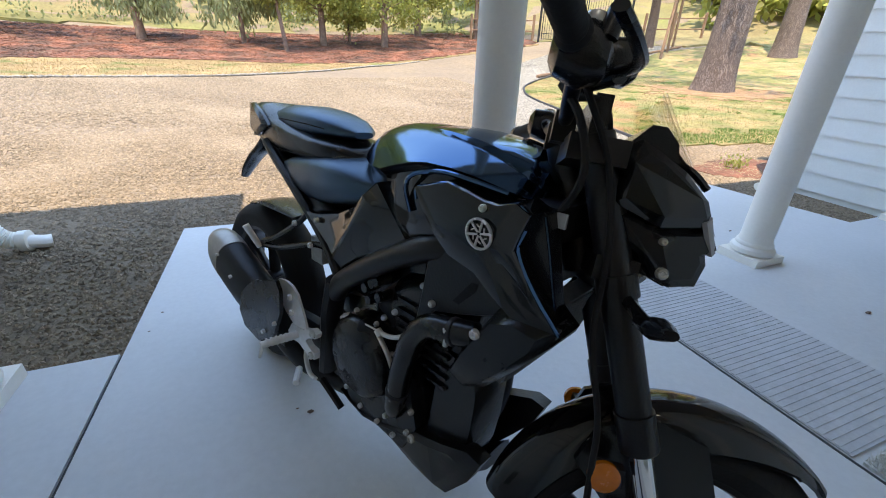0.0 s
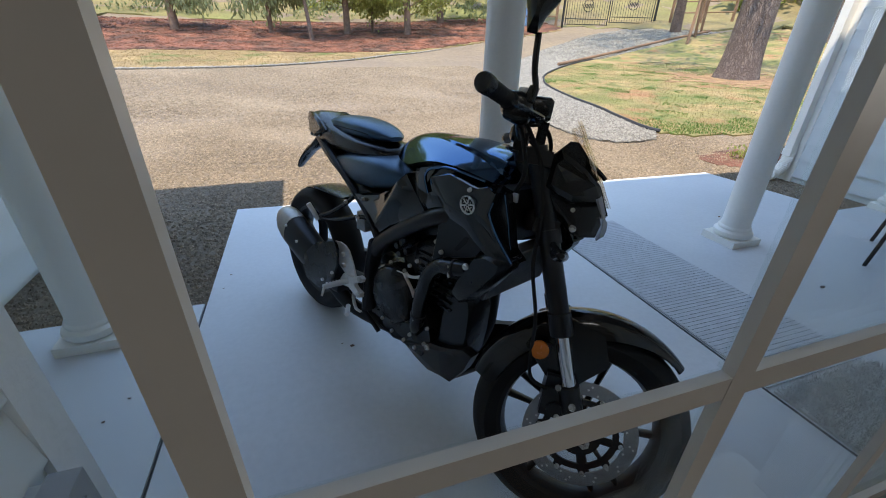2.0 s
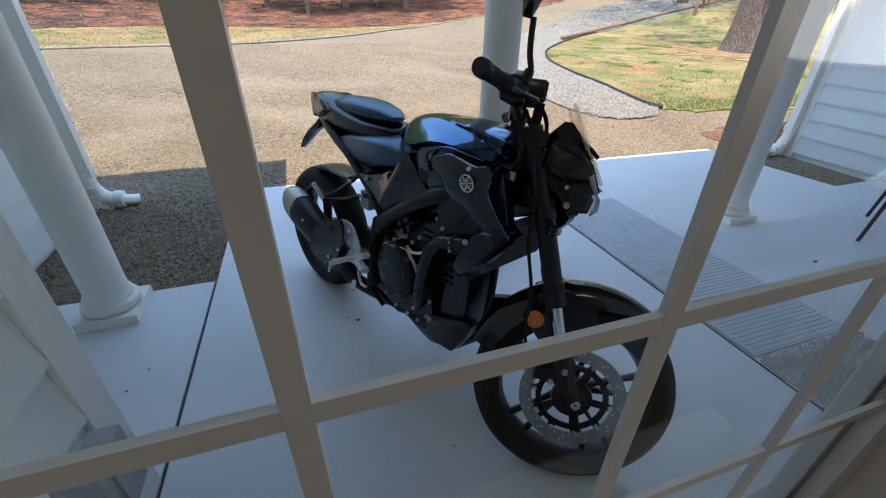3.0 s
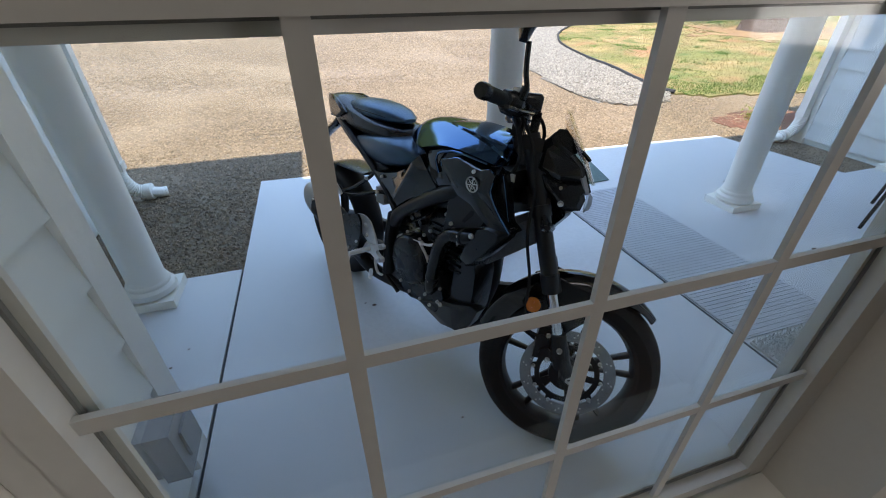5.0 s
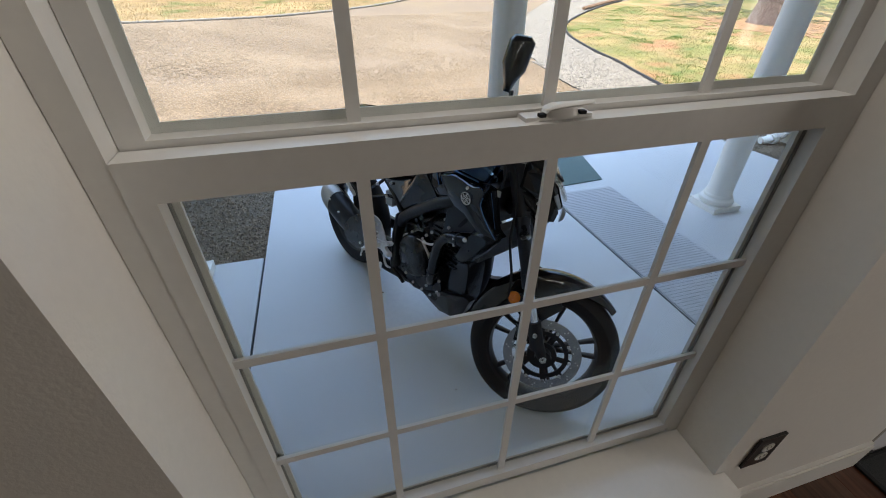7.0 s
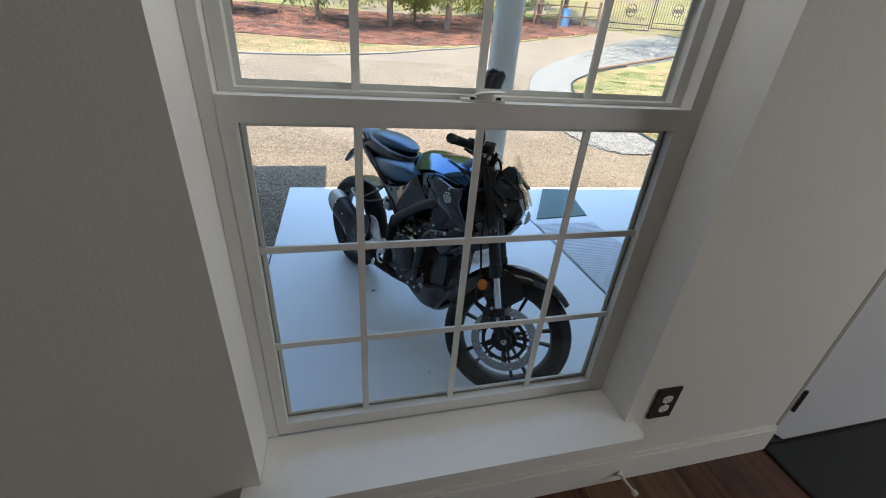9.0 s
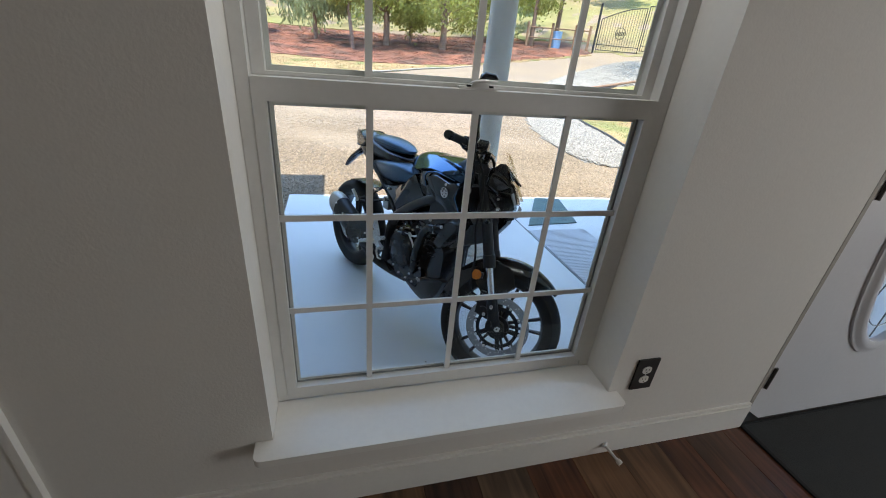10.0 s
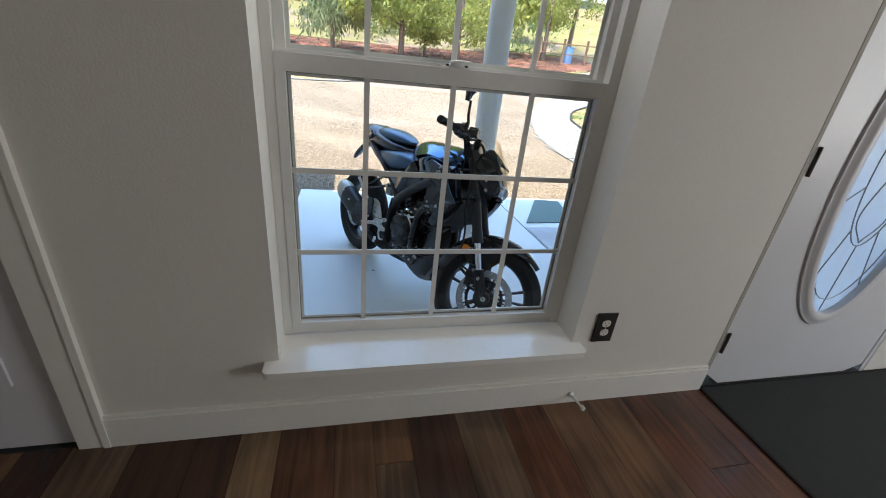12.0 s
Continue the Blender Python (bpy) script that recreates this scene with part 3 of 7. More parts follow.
def polar_ground():
    verts, faces = [], []
    radii = [0.0] + [0.6 * 1.085 ** k for k in range(110)]
    n = 120
    for r in radii:
        for k in range(n):
            a = 2 * math.pi * k / n
            x, y = 0.2 + r * math.cos(a), r * math.sin(a)
            verts.append((x, y, ground_z(x, y) + 0.012 * noise.noise((x * 0.9, y * 0.9, 0)) * min(1, r / 4)))
    for i in range(len(radii) - 1):
        for k in range(n):
            j = (k + 1) % n
            faces.append((i * n + k, i * n + j, (i + 1) * n + j, (i + 1) * n + k))
    return raw_mesh("ground", verts, faces, M_GRAVEL, True)


tagged(polar_ground(), "tan crushed gravel driveway, pale in the sun", "gravel", kind="structure")


def curve2(points, steps=10):
    return [(p.x, p.y) for p in smooth_path([(x, y, 0) for x, y in points], steps)]


LAWN_EDGE = curve2([(7.7, 4.2), (6.55, 4.45), (5.8, 4.62), (5.28, 5.0), (5.38, 5.85), (5.6, 6.8), (5.75, 7.9), (6.1, 9.4), (6.6, 10.5), (7.4, 11.7), (9.2, 13.5), (11.5, 15.3), (14.3, 16.65), (17.5, 17.7), (20, 18.9)])
LAWN = LAWN_EDGE + [(30, 19), (30, 3.0), (9.0, 3.2)]
WHITE_OUT = curve2([(4.98, 4.66), (4.5, 4.57), (4.1, 4.82), (3.95, 5.5), (4.05, 6.6), (4.27, 7.65), (4.9, 9.5), (6.0, 11.9), (7.6, 14.4), (10.7, 18.2), (13.7, 20.4), (16.3, 22.0), (20.2, 23.2)])
WHITE = WHITE_OUT + [(22.5, 19.2), (20.5, 19.0)] + LAWN_EDGE[::-1][:-30]
DRIVE_LINE = [(-16, 8.5), (-9, 12.0), (-5.5, 13.7), (-3, 14.25), (-1.5, 14.6), (0.2, 15.35), (2.3, 16.8), (4.4, 18.9), (6.9, 20.5), (9.9, 22.0), (13, 23.2), (16.0, 24.5)]
DRIVE_EDGE = curve2(DRIVE_LINE)
STRIP_TOP = curve2([(-17, 12), (-10, 17.2), (-7.5, 19.1), (-4.5, 20.1), (-2, 20.3), (0.4, 19.8), (3.1, 19.9), (4.6, 20.2), (7.0, 20.9), (10, 22.4), (13.1, 23.6), (16.1, 24.8)])
STRIP = DRIVE_EDGE + STRIP_TOP[::-1]
MULCH = STRIP_TOP + [(17, 30), (12, 31), (4, 30), (-4, 29.5), (-14, 27), (-22, 18)]

tagged(sheet("ground_lawn", in_poly(LAWN), 5, 2.5, 30, 20, 0.15, 0.026, M_LAWN, 0.006), "patchy lawn, yellow and green in the sun", "lawn", kind="structure")
tagged(sheet("ground_white_gravel", in_poly(WHITE), 3.7, 4.2, 24, 27, 0.14, 0.022, M_WHITESTONE, 0.02), "bed of white river stones along the lawn", "gravel bed", kind="structure")
tagged(sheet("ground_grass_strip", in_poly(STRIP), -17, 8, 17, 32, 0.25, 0.03, M_VERGE, 0.012), "strip of dry yellow grass by the driveway", "grass", kind="structure")
tagged(sheet("ground_mulch", in_poly(MULCH), -22, 10, 22, 40, 0.4, 0.045, M_MULCH, 0.04), "bed of reddish bark mulch under the trees", "mulch bed", kind="structure")
tagged(sheet("ground_meadow", lambda x, y: not in_poly(MULCH)(x, y) and math.hypot(x, y) > 30.5, -60, 15, 90, 100, 1.5, 0.06, M_DRYGRASS, 0.3),
       "tall dry meadow grass behind the trees", "meadow", kind="structure")
tagged(sheet("ground_garden_bed", in_poly(curve2([(4.75, 3.45), (4.8, 3.75), (5.2, 3.88), (5.8, 3.85), (6.3, 3.5), (6.3, 3.0), (5.4, 3.0)])), 4.6, 2.0, 7.6, 4.4, 0.08, 0.008, M_MULCH, 0.008),
       "small bed of red bark mulch", "mulch bed", kind="structure")

tagged(sheet("ground_needle_bed", lambda x, y: math.hypot(x - 12.0, (y - 9.2) * 1.1) < 1.75 + 0.9 * noise.noise((x * 1.1, y * 1.1, 9.0)) + 0.4 * noise.noise((x * 4, y * 4, 9.0)), 8.5, 5.5, 15.5, 12.5, 0.07, 0.036, M_NEEDLEBED, 0.006),
       "fallen tan pine needles round the trunk", "needle bed", kind="structure")

# black lawn edging standing a little proud
bm = new_bm()
tube(bm, [(x, y, ground_z(x, y) + 0.045) for x, y in LAWN_EDGE[29:112]], 0.028, n=6, steps=1)
tagged(mesh_ob("lawn_edging", bm, M_EDGING), "black plastic edging round the lawn", "lawn edging", kind="structure")


def scatter(name, inside, x0, y0, x1, y1, count, size, mat, lift, flat=0.6, seed=1):
    """Loose stones as one mesh of small rough lumps."""
    rng = np.random.RandomState(seed)
    base = np.array([(1, 0, 0), (-1, 0, 0), (0, 1, 0), (0, -1, 0), (0, 0, 1), (0, 0, -1)], float)
    tri = np.array([(4, 0, 2), (4, 2, 1), (4, 1, 3), (4, 3, 0), (5, 2, 0), (5, 1, 2), (5, 3, 1), (5, 0, 3)])
    verts, faces, n = [], [], 0
    while n < count:
        x, y = rng.uniform(x0, x1), rng.uniform(y0, y1)
        if not inside(x, y):
            continue
        s = size * rng.uniform(0.5, 1.3)
        a = rng.uniform(0, 6.28)
        p = base * rng.uniform(0.6, 1.2, (6, 1)) * (s, s * rng.uniform(0.6, 1), s * flat)
        c, sn = math.cos(a), math.sin(a)
        q = np.stack([p[:, 0] * c - p[:, 1] * sn + x, p[:, 0] * sn + p[:, 1] * c + y, p[:, 2] + ground_z(x, y) + lift], 1)
        verts.append(q)
        faces.append(tri + 6 * n)
        n += 1
    return raw_mesh(name, np.concatenate(verts).tolist(), np.concatenate(faces).tolist(), mat)


OFF_SLAB = lambda x, y: not (-0.39 < x < 4.42 and y < 3.47 - 0.05 * max(0, x)) and not (x < -0.36 and y < 2.08) and not (x < -1.385 and y < 3.4)
tagged(scatter("gravel_stones", lambda x, y: OFF_SLAB(x, y) and not in_poly(WHITE)(x, y) and not in_poly(LAWN)(x, y) and not (x > 4.97 and y < 2.9) and not (x > 4.4 and y < 2.03), -4.5, 2.0, 8.0, 7.2, 90000, 0.015, M_STONES, 0.004, seed=3),
       "loose crushed stones on the driveway", "gravel", kind="stuff")
tagged(scatter("gravel_stones_far", lambda x, y: not in_poly(WHITE)(x, y) and not in_poly(LAWN)(x, y), -7, 7.2, 6, 14.5, 56000, 0.021, M_STONES, 0.004, seed=4),
       "loose crushed stones on the driveway", "gravel", kind="stuff")
tagged(scatter("white_pebbles", in_poly(WHITE), 3.8, 4.4, 10, 17, 34000, 0.024, M_WHITEBITS, 0.03, seed=5),
       "white river stones beside the lawn", "pebbles", kind="stuff")


tagged(scatter("white_pebbles_far", in_poly(WHITE), 8, 14, 22, 22.5, 14000, 0.045, M_WHITEBITS, 0.03, seed=6),
       "white river stones beyond the lawn", "pebbles", kind="stuff")


def blades(name, inside, x0, y0, x1, y1, count, height, mat, lift, seed):
    rng = np.random.RandomState(seed)
    verts, faces, n = [], [], 0
    while n < count:
        x, y = rng.uniform(x0, x1), rng.uniform(y0, y1)
        if not inside(x, y):
            continue
        z = ground_z(x, y) + lift
        a, h, w = rng.uniform(0, 6.28), height * rng.uniform(0.5, 1.3), height * 0.16
        dx, dy = w * math.cos(a), w * math.sin(a)
        lx, ly = rng.uniform(-1, 1, 2) * h * 0.6
        verts += [(x - dx, y - dy, z), (x + dx, y + dy, z), (x + lx, y + ly, z + h)]
        faces.append((3 * n, 3 * n + 1, 3 * n + 2))
        n += 1
    return raw_mesh(name, verts, faces, mat)


tagged(blades("lawn_grass", in_poly(LAWN), 5.4, 3.2, 14, 14, 60000, 0.032, M_BLADES, 0.018, 7), "short dry lawn grass", "grass", kind="stuff")
tagged(blades("green_lawn_grass", lambda x, y: in_poly(LAWN)(x, y) and (y + 0.30 * x < 7.15 + 0.5 * noise.noise((x * 1.5, y * 1.5, 0)) or noise.noise((x * 1.7, y * 1.7, 5.0)) + 0.5 * noise.noise((x * 4.1, y * 4.1, 5.0)) > 0.42), 5.4, 3.2, 14, 14, 22000, 0.036, M_GREENBLADES, 0.018, 17), "patches of green lawn grass", "grass", kind="stuff")
tagged(blades("verge_grass", in_poly(STRIP), -12, 10, 12, 26, 20000, 0.05, M_VERGE, 0.02, 8), "dry verge grass", "grass", kind="stuff")
tagged(scatter("bark_chips", in_poly(MULCH), -14, 16, 14, 33, 16000, 0.07, M_MULCH, 0.05, flat=0.4, seed=9), "bark chips", "mulch", kind="stuff")
# row of pale stones along the driveway edge
rng = random.Random(5)
bm = new_bm()
for (x, y) in curve2([(x, y - 0.08) for x, y in DRIVE_LINE[:9]], 50):
    r = rng.uniform(0.035, 0.08)
    bmesh.ops.create_icosphere(bm, subdivisions=1, radius=r, matrix=Matrix.Translation((x, y, ground_z(x, y) + 0.03)) @ Matrix.Diagonal((1, 1, 0.6, 1)))
tagged(mesh_ob("edge_stones", bm, M_WHITEBITS), "row of pale stones along the driveway edge", "stones", kind="stuff")

# ---- porch ----
def porch_z(y):
    """The slab falls away from the house."""
    return -0.1788 - 0.028 * y


FALL = pose(0, 0, porch_z(0), -1.604, 0, 0)


def slab_of(outline, thick, drop=0.0, bev=0.008):
    bm = new_bm()
    loft(bm, [[(x, y, porch_z(y) - thick) for x, y in outline], [(x, y, porch_z(y) - drop) for x, y in outline]])
    if bev:
        bevel(bm, bev)
    return bm


structure("pavement_porch", slab_of([(-0.380, WALL_T), (4.975, WALL_T), (4.975, 2.02), (4.41, 2.02), (4.335, 3.25), (-0.380, 3.485)], 0.16), M_SLAB,
          "pale blue-grey painted concrete porch slab", "porch slab")
structure("pavement_side", slab_of([(-1.385, 0.5), (-0.394, 0.5), (-0.394, 2.07), (-1.385, 2.07)], 0.14, 0.002), M_SLAB, "pale blue-grey painted concrete side slab", "porch slab")
structure("trim_joint", slab_of([(-0.394, 0.5), (-0.380, 0.5), (-0.380, 2.07), (-0.394, 2.07)], 0.13, 0.012, 0), M_JOINT, "dark expansion joint between slabs", "joint")
bm = boxes((1.812, WALL_T + 0.02, -0.001, 1.822, 3.35, 0.0015))
structure("trim_saw_cut", bm, M_JOINT, "dark control joint across the porch slab", "joint").matrix_basis = FALL

# house walls round the porch, clad in lap boards
def house_core(name, label, *specs):
    bm = boxes(*specs)
    return structure(name, bm, M_SIDING, label, "wall")


core_left = house_core("wall_bump_out", "pale painted lap-sided wall beside the window", (-2.6, WALL_T + 0.001, -0.07, -0.386, 0.850, 2.6), (-2.6, WALL_T + 0.001, -0.3, -0.42, 0.835, -0.07))
core_wing = house_core("wall_wing", "pale painted lap-sided house wing", (-6.0, 0.87, -0.4, -1.400, 3.37, 2.75))
core_right = house_core("wall_right", "pale blue-grey lap-sided house wall", (4.990, WALL_T + 0.001, -0.4, 9.0, 2.89, 2.85))
house_core("wall_front", "pale lap-sided front wall", (-0.385, WALL_T + 0.0005, PORCH, RX0 - 0.091, WALL_T + 0.004, 2.6), (RX1 + 0.091, WALL_T + 0.0005, PORCH, 1.50, WALL_T + 0.004, 2.6),
                        (2.68, WALL_T + 0.0005, PORCH, 4.975, WALL_T + 0.004, 2.6))

# corner boards and base boards
bm = boxes((-0.49, 0.851, -0.125, -0.385, 0.873, 2.6), (-0.3845, 0.775, -0.125, -0.358, 0.873, 2.6), bev=0.002)
structure("trim_corner_board", bm, M_CORNER, "white painted wooden corner board", "corner board")
bm = boxes((-1.515, 3.371, -0.3, -1.380, 3.392, 2.75), (-1.399, 3.26, -0.3, -1.378, 3.371, 2.75), bev=0.002)
structure("trim_corner_board_wing", bm, M_COLUMN, "white painted corner board of the wing", "corner board")
bm = boxes((4.968, 2.78, -0.3, 4.989, 2.891, 2.75), (4.968, 2.8915, -0.3, 5.105, 2.913, 2.75), bev=0.002)
structure("trim_corner_board_right", bm, M_COLUMN, "white painted corner board", "corner board")

# roofs
bm = boxes((-1.395, 1.80, 2.61, 4.98, 2.00, 2.85))
deck = [(-1.395, WALL_T + 0.001), (4.985, WALL_T + 0.001), (4.985, 2.35), (-1.395, 2.67)]
loft(bm, [[(x, y, 2.85) for x, y in deck], [(x, y, 2.97) for x, y in deck]])
structure("roof_porch", bm, M_SOFFIT, "boarded porch ceiling and beam", "roof")
bm = boxes((-6.5, -6, 2.751, -1.0, 3.43, 2.84), (-6.5, 0.24, 2.84, -0.875, 3.43, 2.845), (5.2, -6, 2.751, 9.4, 3.1, 2.87), (-1.0, -6, 2.98, 5.2, 0.5, 3.1))
structure("roof_house", bm, M_TIMBER, "house eaves", "roof")


def porch_column(x, y):
    c = thing("porch_column", "round white painted porch column on a square plinth", "column", pose(x, y, porch_z(y)), "porch columns")
    bm = boxes((-0.124, -0.124, -0.005, 0.124, 0.124, 0.048), bev=0.004)
    part("plinth", bm, M_COLUMN, c)
    bm = new_bm()
    lathe(bm, [(0.105, 0.048), (0.117, 0.056), (0.121, 0.07), (0.117, 0.086), (0.105, 0.095), (0.099, 0.10), (0.102, 0.108), (0.099, 0.118), (0.092, 0.125)], 40)
    part("base_moulding", bm, M_COLUMN, c)
    bm = new_bm()
    lathe(bm, [(0.092, 0.125), (0.087, 0.15), (0.0865, 0.6), (0.085, 1.5), (0.078, 2.65)], 40)
    part("shaft", bm, M_COLUMN, c)
    bm = new_bm()
    lathe(bm, [(0.078, 2.65), (0.095, 2.67), (0.095, 2.70), (0.11, 2.73), (0.11, 2.845)], 40)
    part("capital", bm, M_COLUMN, c)
    return c


col = porch_column(-0.798, 1.925)
for x, y in ((1.122, 1.915), (2.975, 1.845), (4.862, 1.87)):
    copy_thing(col, pose(x, y, porch_z(y)))


def downspout(x, y, z0, side):
    d = thing("downspout", "white metal downspout with an elbow at its foot", "downspout", pose(x, y, 0), "downspouts")
    bm = boxes((-0.048, -0.036, z0 + 0.30, 0.048, 0.036, 2.7), (-0.054, -0.042, z0 + 0.27, 0.054, 0.042, z0 + 0.33), bev=0.006)
    part("pipe", bm, M_COLUMN, d)
    bm = new_bm()
    path = smooth_path([(0, 0, z0 + 0.29), (0.004 * side, 0, z0 + 0.20), (0.05 * side, 0.012, z0 + 0.10), (0.14 * side, 0.03, z0 + 0.062)], 12)
    tube(bm, path, 0.055, n=14, steps=1, flat=0.85, radii=[0.053 + 0.006 * (k % 2) for k in range(len(path))])
    part("elbow", bm, M_COLUMN, d, "ribbed white elbow")
    bm = new_bm()
    lathe(bm, [(0.052, 0), (0.064, 0.004), (0.064, 0.05), (0.054, 0.054)], 18, "x", (0.13 * side - 0.02, 0.03, z0 + 0.065))
    part("collar", bm, M_COLUMN, d)
    bm = new_bm()
    tube(bm, [(0.15 * side, 0.032, z0 + 0.06), (0.21 * side, 0.045, z0 + 0.045), (0.25 * side, 0.06, z0 + 0.04)], 0.05, n=12, flat=0.75)
    part("spout", bm, M_COLUMN, d)
    return d


downspout(-1.330, 3.375, -0.285, 1)
downspout(4.935, 2.87, -0.285, -1)

# ---- mats on the porch ----
ribbed = thing("ribbed_mat", "grey ribbed runner mat on the porch", "mat", FALL)
bm = boxes((1.827, 0.74, 0.002, 2.405, 2.38, 0.007))
part("mat_base", bm, M_MATRIB, ribbed, smooth=False)
bm = new_bm()
for k in range(66):
    y = 0.750 + k * 0.0246
    box(bm, 1.831, y, 0.007, 2.401, y + 0.0165, 0.0094)
part("ribs", bm, M_MATRIB, ribbed, smooth=False)["kind"] = "stuff"
bm = new_bm()
o = [(1.88, 2.49), (2.43, 2.53), (2.62, 3.26), (2.33, 3.30)]
loft(bm, [[(x, y, 0.002) for x, y in o], [(x, y, 0.010) for x, y in o]])
tagged(mesh_ob("green_mat", bm, M_MATGREEN, False), "dull green carpet mat on the porch", "mat").matrix_basis = FALL
shag = thing("door_mat", "pale grey shaggy door mat on the porch", "mat", FALL)
part("mat_base", boxes((1.83, 0.30, 0.002, 2.40, 0.715, 0.012), bev=0.004), M_SHAG, shag)
rs = np.random.RandomState(41)
verts, faces = [], []
for k in range(5200):
    x, y = rs.uniform(1.83, 2.40), rs.uniform(0.30, 0.715)
    a, h = rs.uniform(0, 6.28), rs.uniform(0.014, 0.03)
    dx, dy = 0.004 * math.cos(a), 0.004 * math.sin(a)
    lx, ly = rs.uniform(-0.018, 0.018, 2)
    verts += [(x - dx, y - dy, 0.011), (x + dx, y + dy, 0.011), (x + lx, y + ly, 0.011 + h)]
    faces.append((3 * k, 3 * k + 1, 3 * k + 2))
pile = raw_mesh("pile", verts, faces, M_SHAG)
pile.parent = shag
pile["kind"] = "stuff"

# ---- front door with an oval light ----
front_door = thing("door_1", "white painted front door with an oval leaded-glass light", "door", kind="structure")
DX0, DX1, DY0, DY1, DZ1 = 1.632, 2.562, 0.002, 0.046, 2.05
OC, OA, OB = (2.092, 1.03), 0.245, 0.665


def oval(cx, cz, a, b, n=48):
    return [(cx + a * math.cos(2 * math.pi * k / n), cz + b * math.sin(2 * math.pi * k / n)) for k in range(n)]


bm = new_bm()
n = 48
inner = oval(*OC, OA, OB, n)
outer = []
for x, z in inner:
    dx, dz = x - OC[0], z - OC[1]
    k = min((DX1 - OC[0]) / max(1e-6, abs(dx)) if dx > 0 else (OC[0] - DX0) / max(1e-6, abs(dx)), ((DZ1 - OC[1]) if dz > 0 else (OC[1] - 0.012)) / max(1e-6, abs(dz)))
    outer.append((OC[0] + dx * k, OC[1] + dz * k))
for y, flip in ((DY0, 1), (DY1, -1)):
    vi = [bm.verts.new((x, y, z)) for x, z in inner]
    vo = [bm.verts.new((x, y, z)) for x, z in outer]
    for k in range(n):
        j = (k + 1) % n
        bm.faces.new((vi[k], vo[k], vo[j], vi[j]))
    if flip == 1:
        fi, fo = vi, vo
    else:
        for k in range(n):
            j = (k + 1) % n
            bm.faces.new((fi[k], fi[j], vi[j], vi[k]))
            bm.faces.new((fo[k], vo[k], vo[j], fo[j]))
part("door_leaf", bm, M_DOOR, front_door, smooth=False)
bm = new_bm()
rings = []
for a, y in ((0.0, 0.002), (0.004, -0.014), (0.022, -0.020), (0.040, -0.016), (0.050, -0.008), (0.064, -0.006), (0.066, 0.002)):
    rings.append([(x, y, z) for x, z in oval(*OC, OA - 0.012 + a, OB - 0.012 + a, 64)])
loft(bm, rings, cap=False)
part("oval_moulding", bm, M_DOOR, front_door, "white moulded oval frame")
bm = new_bm()
loft(bm, [[(x, y, z) for x, z in oval(*OC, OA - 0.001, OB - 0.001, 64)] for y in (0.016, 0.021)])
door_glass = part("oval_glass", bm, M_FROST, front_door, "textured leaded glass")
bm = new_bm()
for sc in (0.90, 0.52):
    pts = [(x, 0.013, z) for x, z in oval(*OC, OA * sc, OB * sc, 40)]
    tube(bm, pts + [pts[0]], 0.0025, n=6, steps=1)
for k in range(10):
    a = 2 * math.pi * k / 10 + 0.31
    p0 = (OC[0] + OA * 0.52 * math.cos(a), 0.013, OC[1] + OB * 0.52 * math.sin(a))
    p1 = (OC[0] + OA * 0.98 * math.cos(a), 0.013, OC[1] + OB * 0.98 * math.sin(a))
    tube(bm, [p0, p1], 0.0025, n=6, steps=1)
for sgn in (-1, 1):
    tube(bm, [(OC[0], 0.013, OC[1] - OB * 0.5), (OC[0] + sgn * 0.075, 0.013, OC[1] - 0.22), (OC[0] + sgn * 0.02, 0.013, OC[1]), (OC[0] + sgn * 0.075, 0.013, OC[1] + 0.22), (OC[0], 0.013, OC[1] + OB * 0.5)], 0.0025, n=6)
part("lead_came", bm, M_CAME, door_glass, "dark leading")
for z in (0.19, 0.955, 1.78):
    bm = new_bm()
    rod(bm, (1.650, -0.003, z), (1.650, -0.003, z + 0.101), 0.005, n=10)
    box(bm, 1.643, -0.0015, z, 1.657, 0.0015, z + 0.101)
    part("hinge", bm, M_HINGE, front_door, "dark bronze hinge")
bm = boxes((2.46, -0.03, 0.93, 2.50, 0.0, 1.10), bev=0.006)
tube(bm, [(2.48, -0.03, 1.0), (2.48, -0.06, 1.0), (2.40, -0.065, 1.0)], 0.009, n=8)
part("door_handle", bm, M_HINGE, front_door, "dark bronze lever handle")
# jambs and weatherstrip
bm = boxes((2.572, 0.0015, 0.0, 2.599, WALL_T - 0.002, 2.09), (1.613, 0.0015, 2.062, 2.572, WALL_T - 0.002, 2.09))
structure("door_frame_1", bm, M_DOOR, "white painted door jamb", "door frame")
bm = boxes((1.6132, -0.001, 0.006, 1.6314, 0.03, 2.06))
structure("trim_weatherstrip", bm, M_WEATHER, "grey weatherstrip in the door gap", "weatherstrip")
bm = boxes((1.613, 0.0, -0.011, 2.572, WALL_T, 0.006), bev=0.002)
structure("door_sill_1", bm, M_HINGE, "dark metal door threshold", "threshold")

# ---- panelled door in the same wall ----
side_door = thing("door_2", "white painted panelled interior door, closed", "door", kind="structure")
bm = boxes((-1.44, 0.014, 0.006, -0.708, 0.05, 2.03), bev=0.002)
part("door_leaf", bm, M_DOOR, side_door)
for z0, z1 in ((0.25, 0.95), (1.1, 1.85)):
    for x0, x1 in ((-1.34, -1.13), (-1.03, -0.81)):
        bm = boxes((x0, 0.006, z0, x1, 0.014, z1), bev=0.007)
        part("panel", bm, M_DOOR, side_door)
for z in (0.2, 1.7):
    bm = new_bm()
    rod(bm, (-0.705, 0.006, z), (-0.705, 0.006, z + 0.09), 0.005, n=10)
    part("hinge", bm, M_HINGE, side_door)
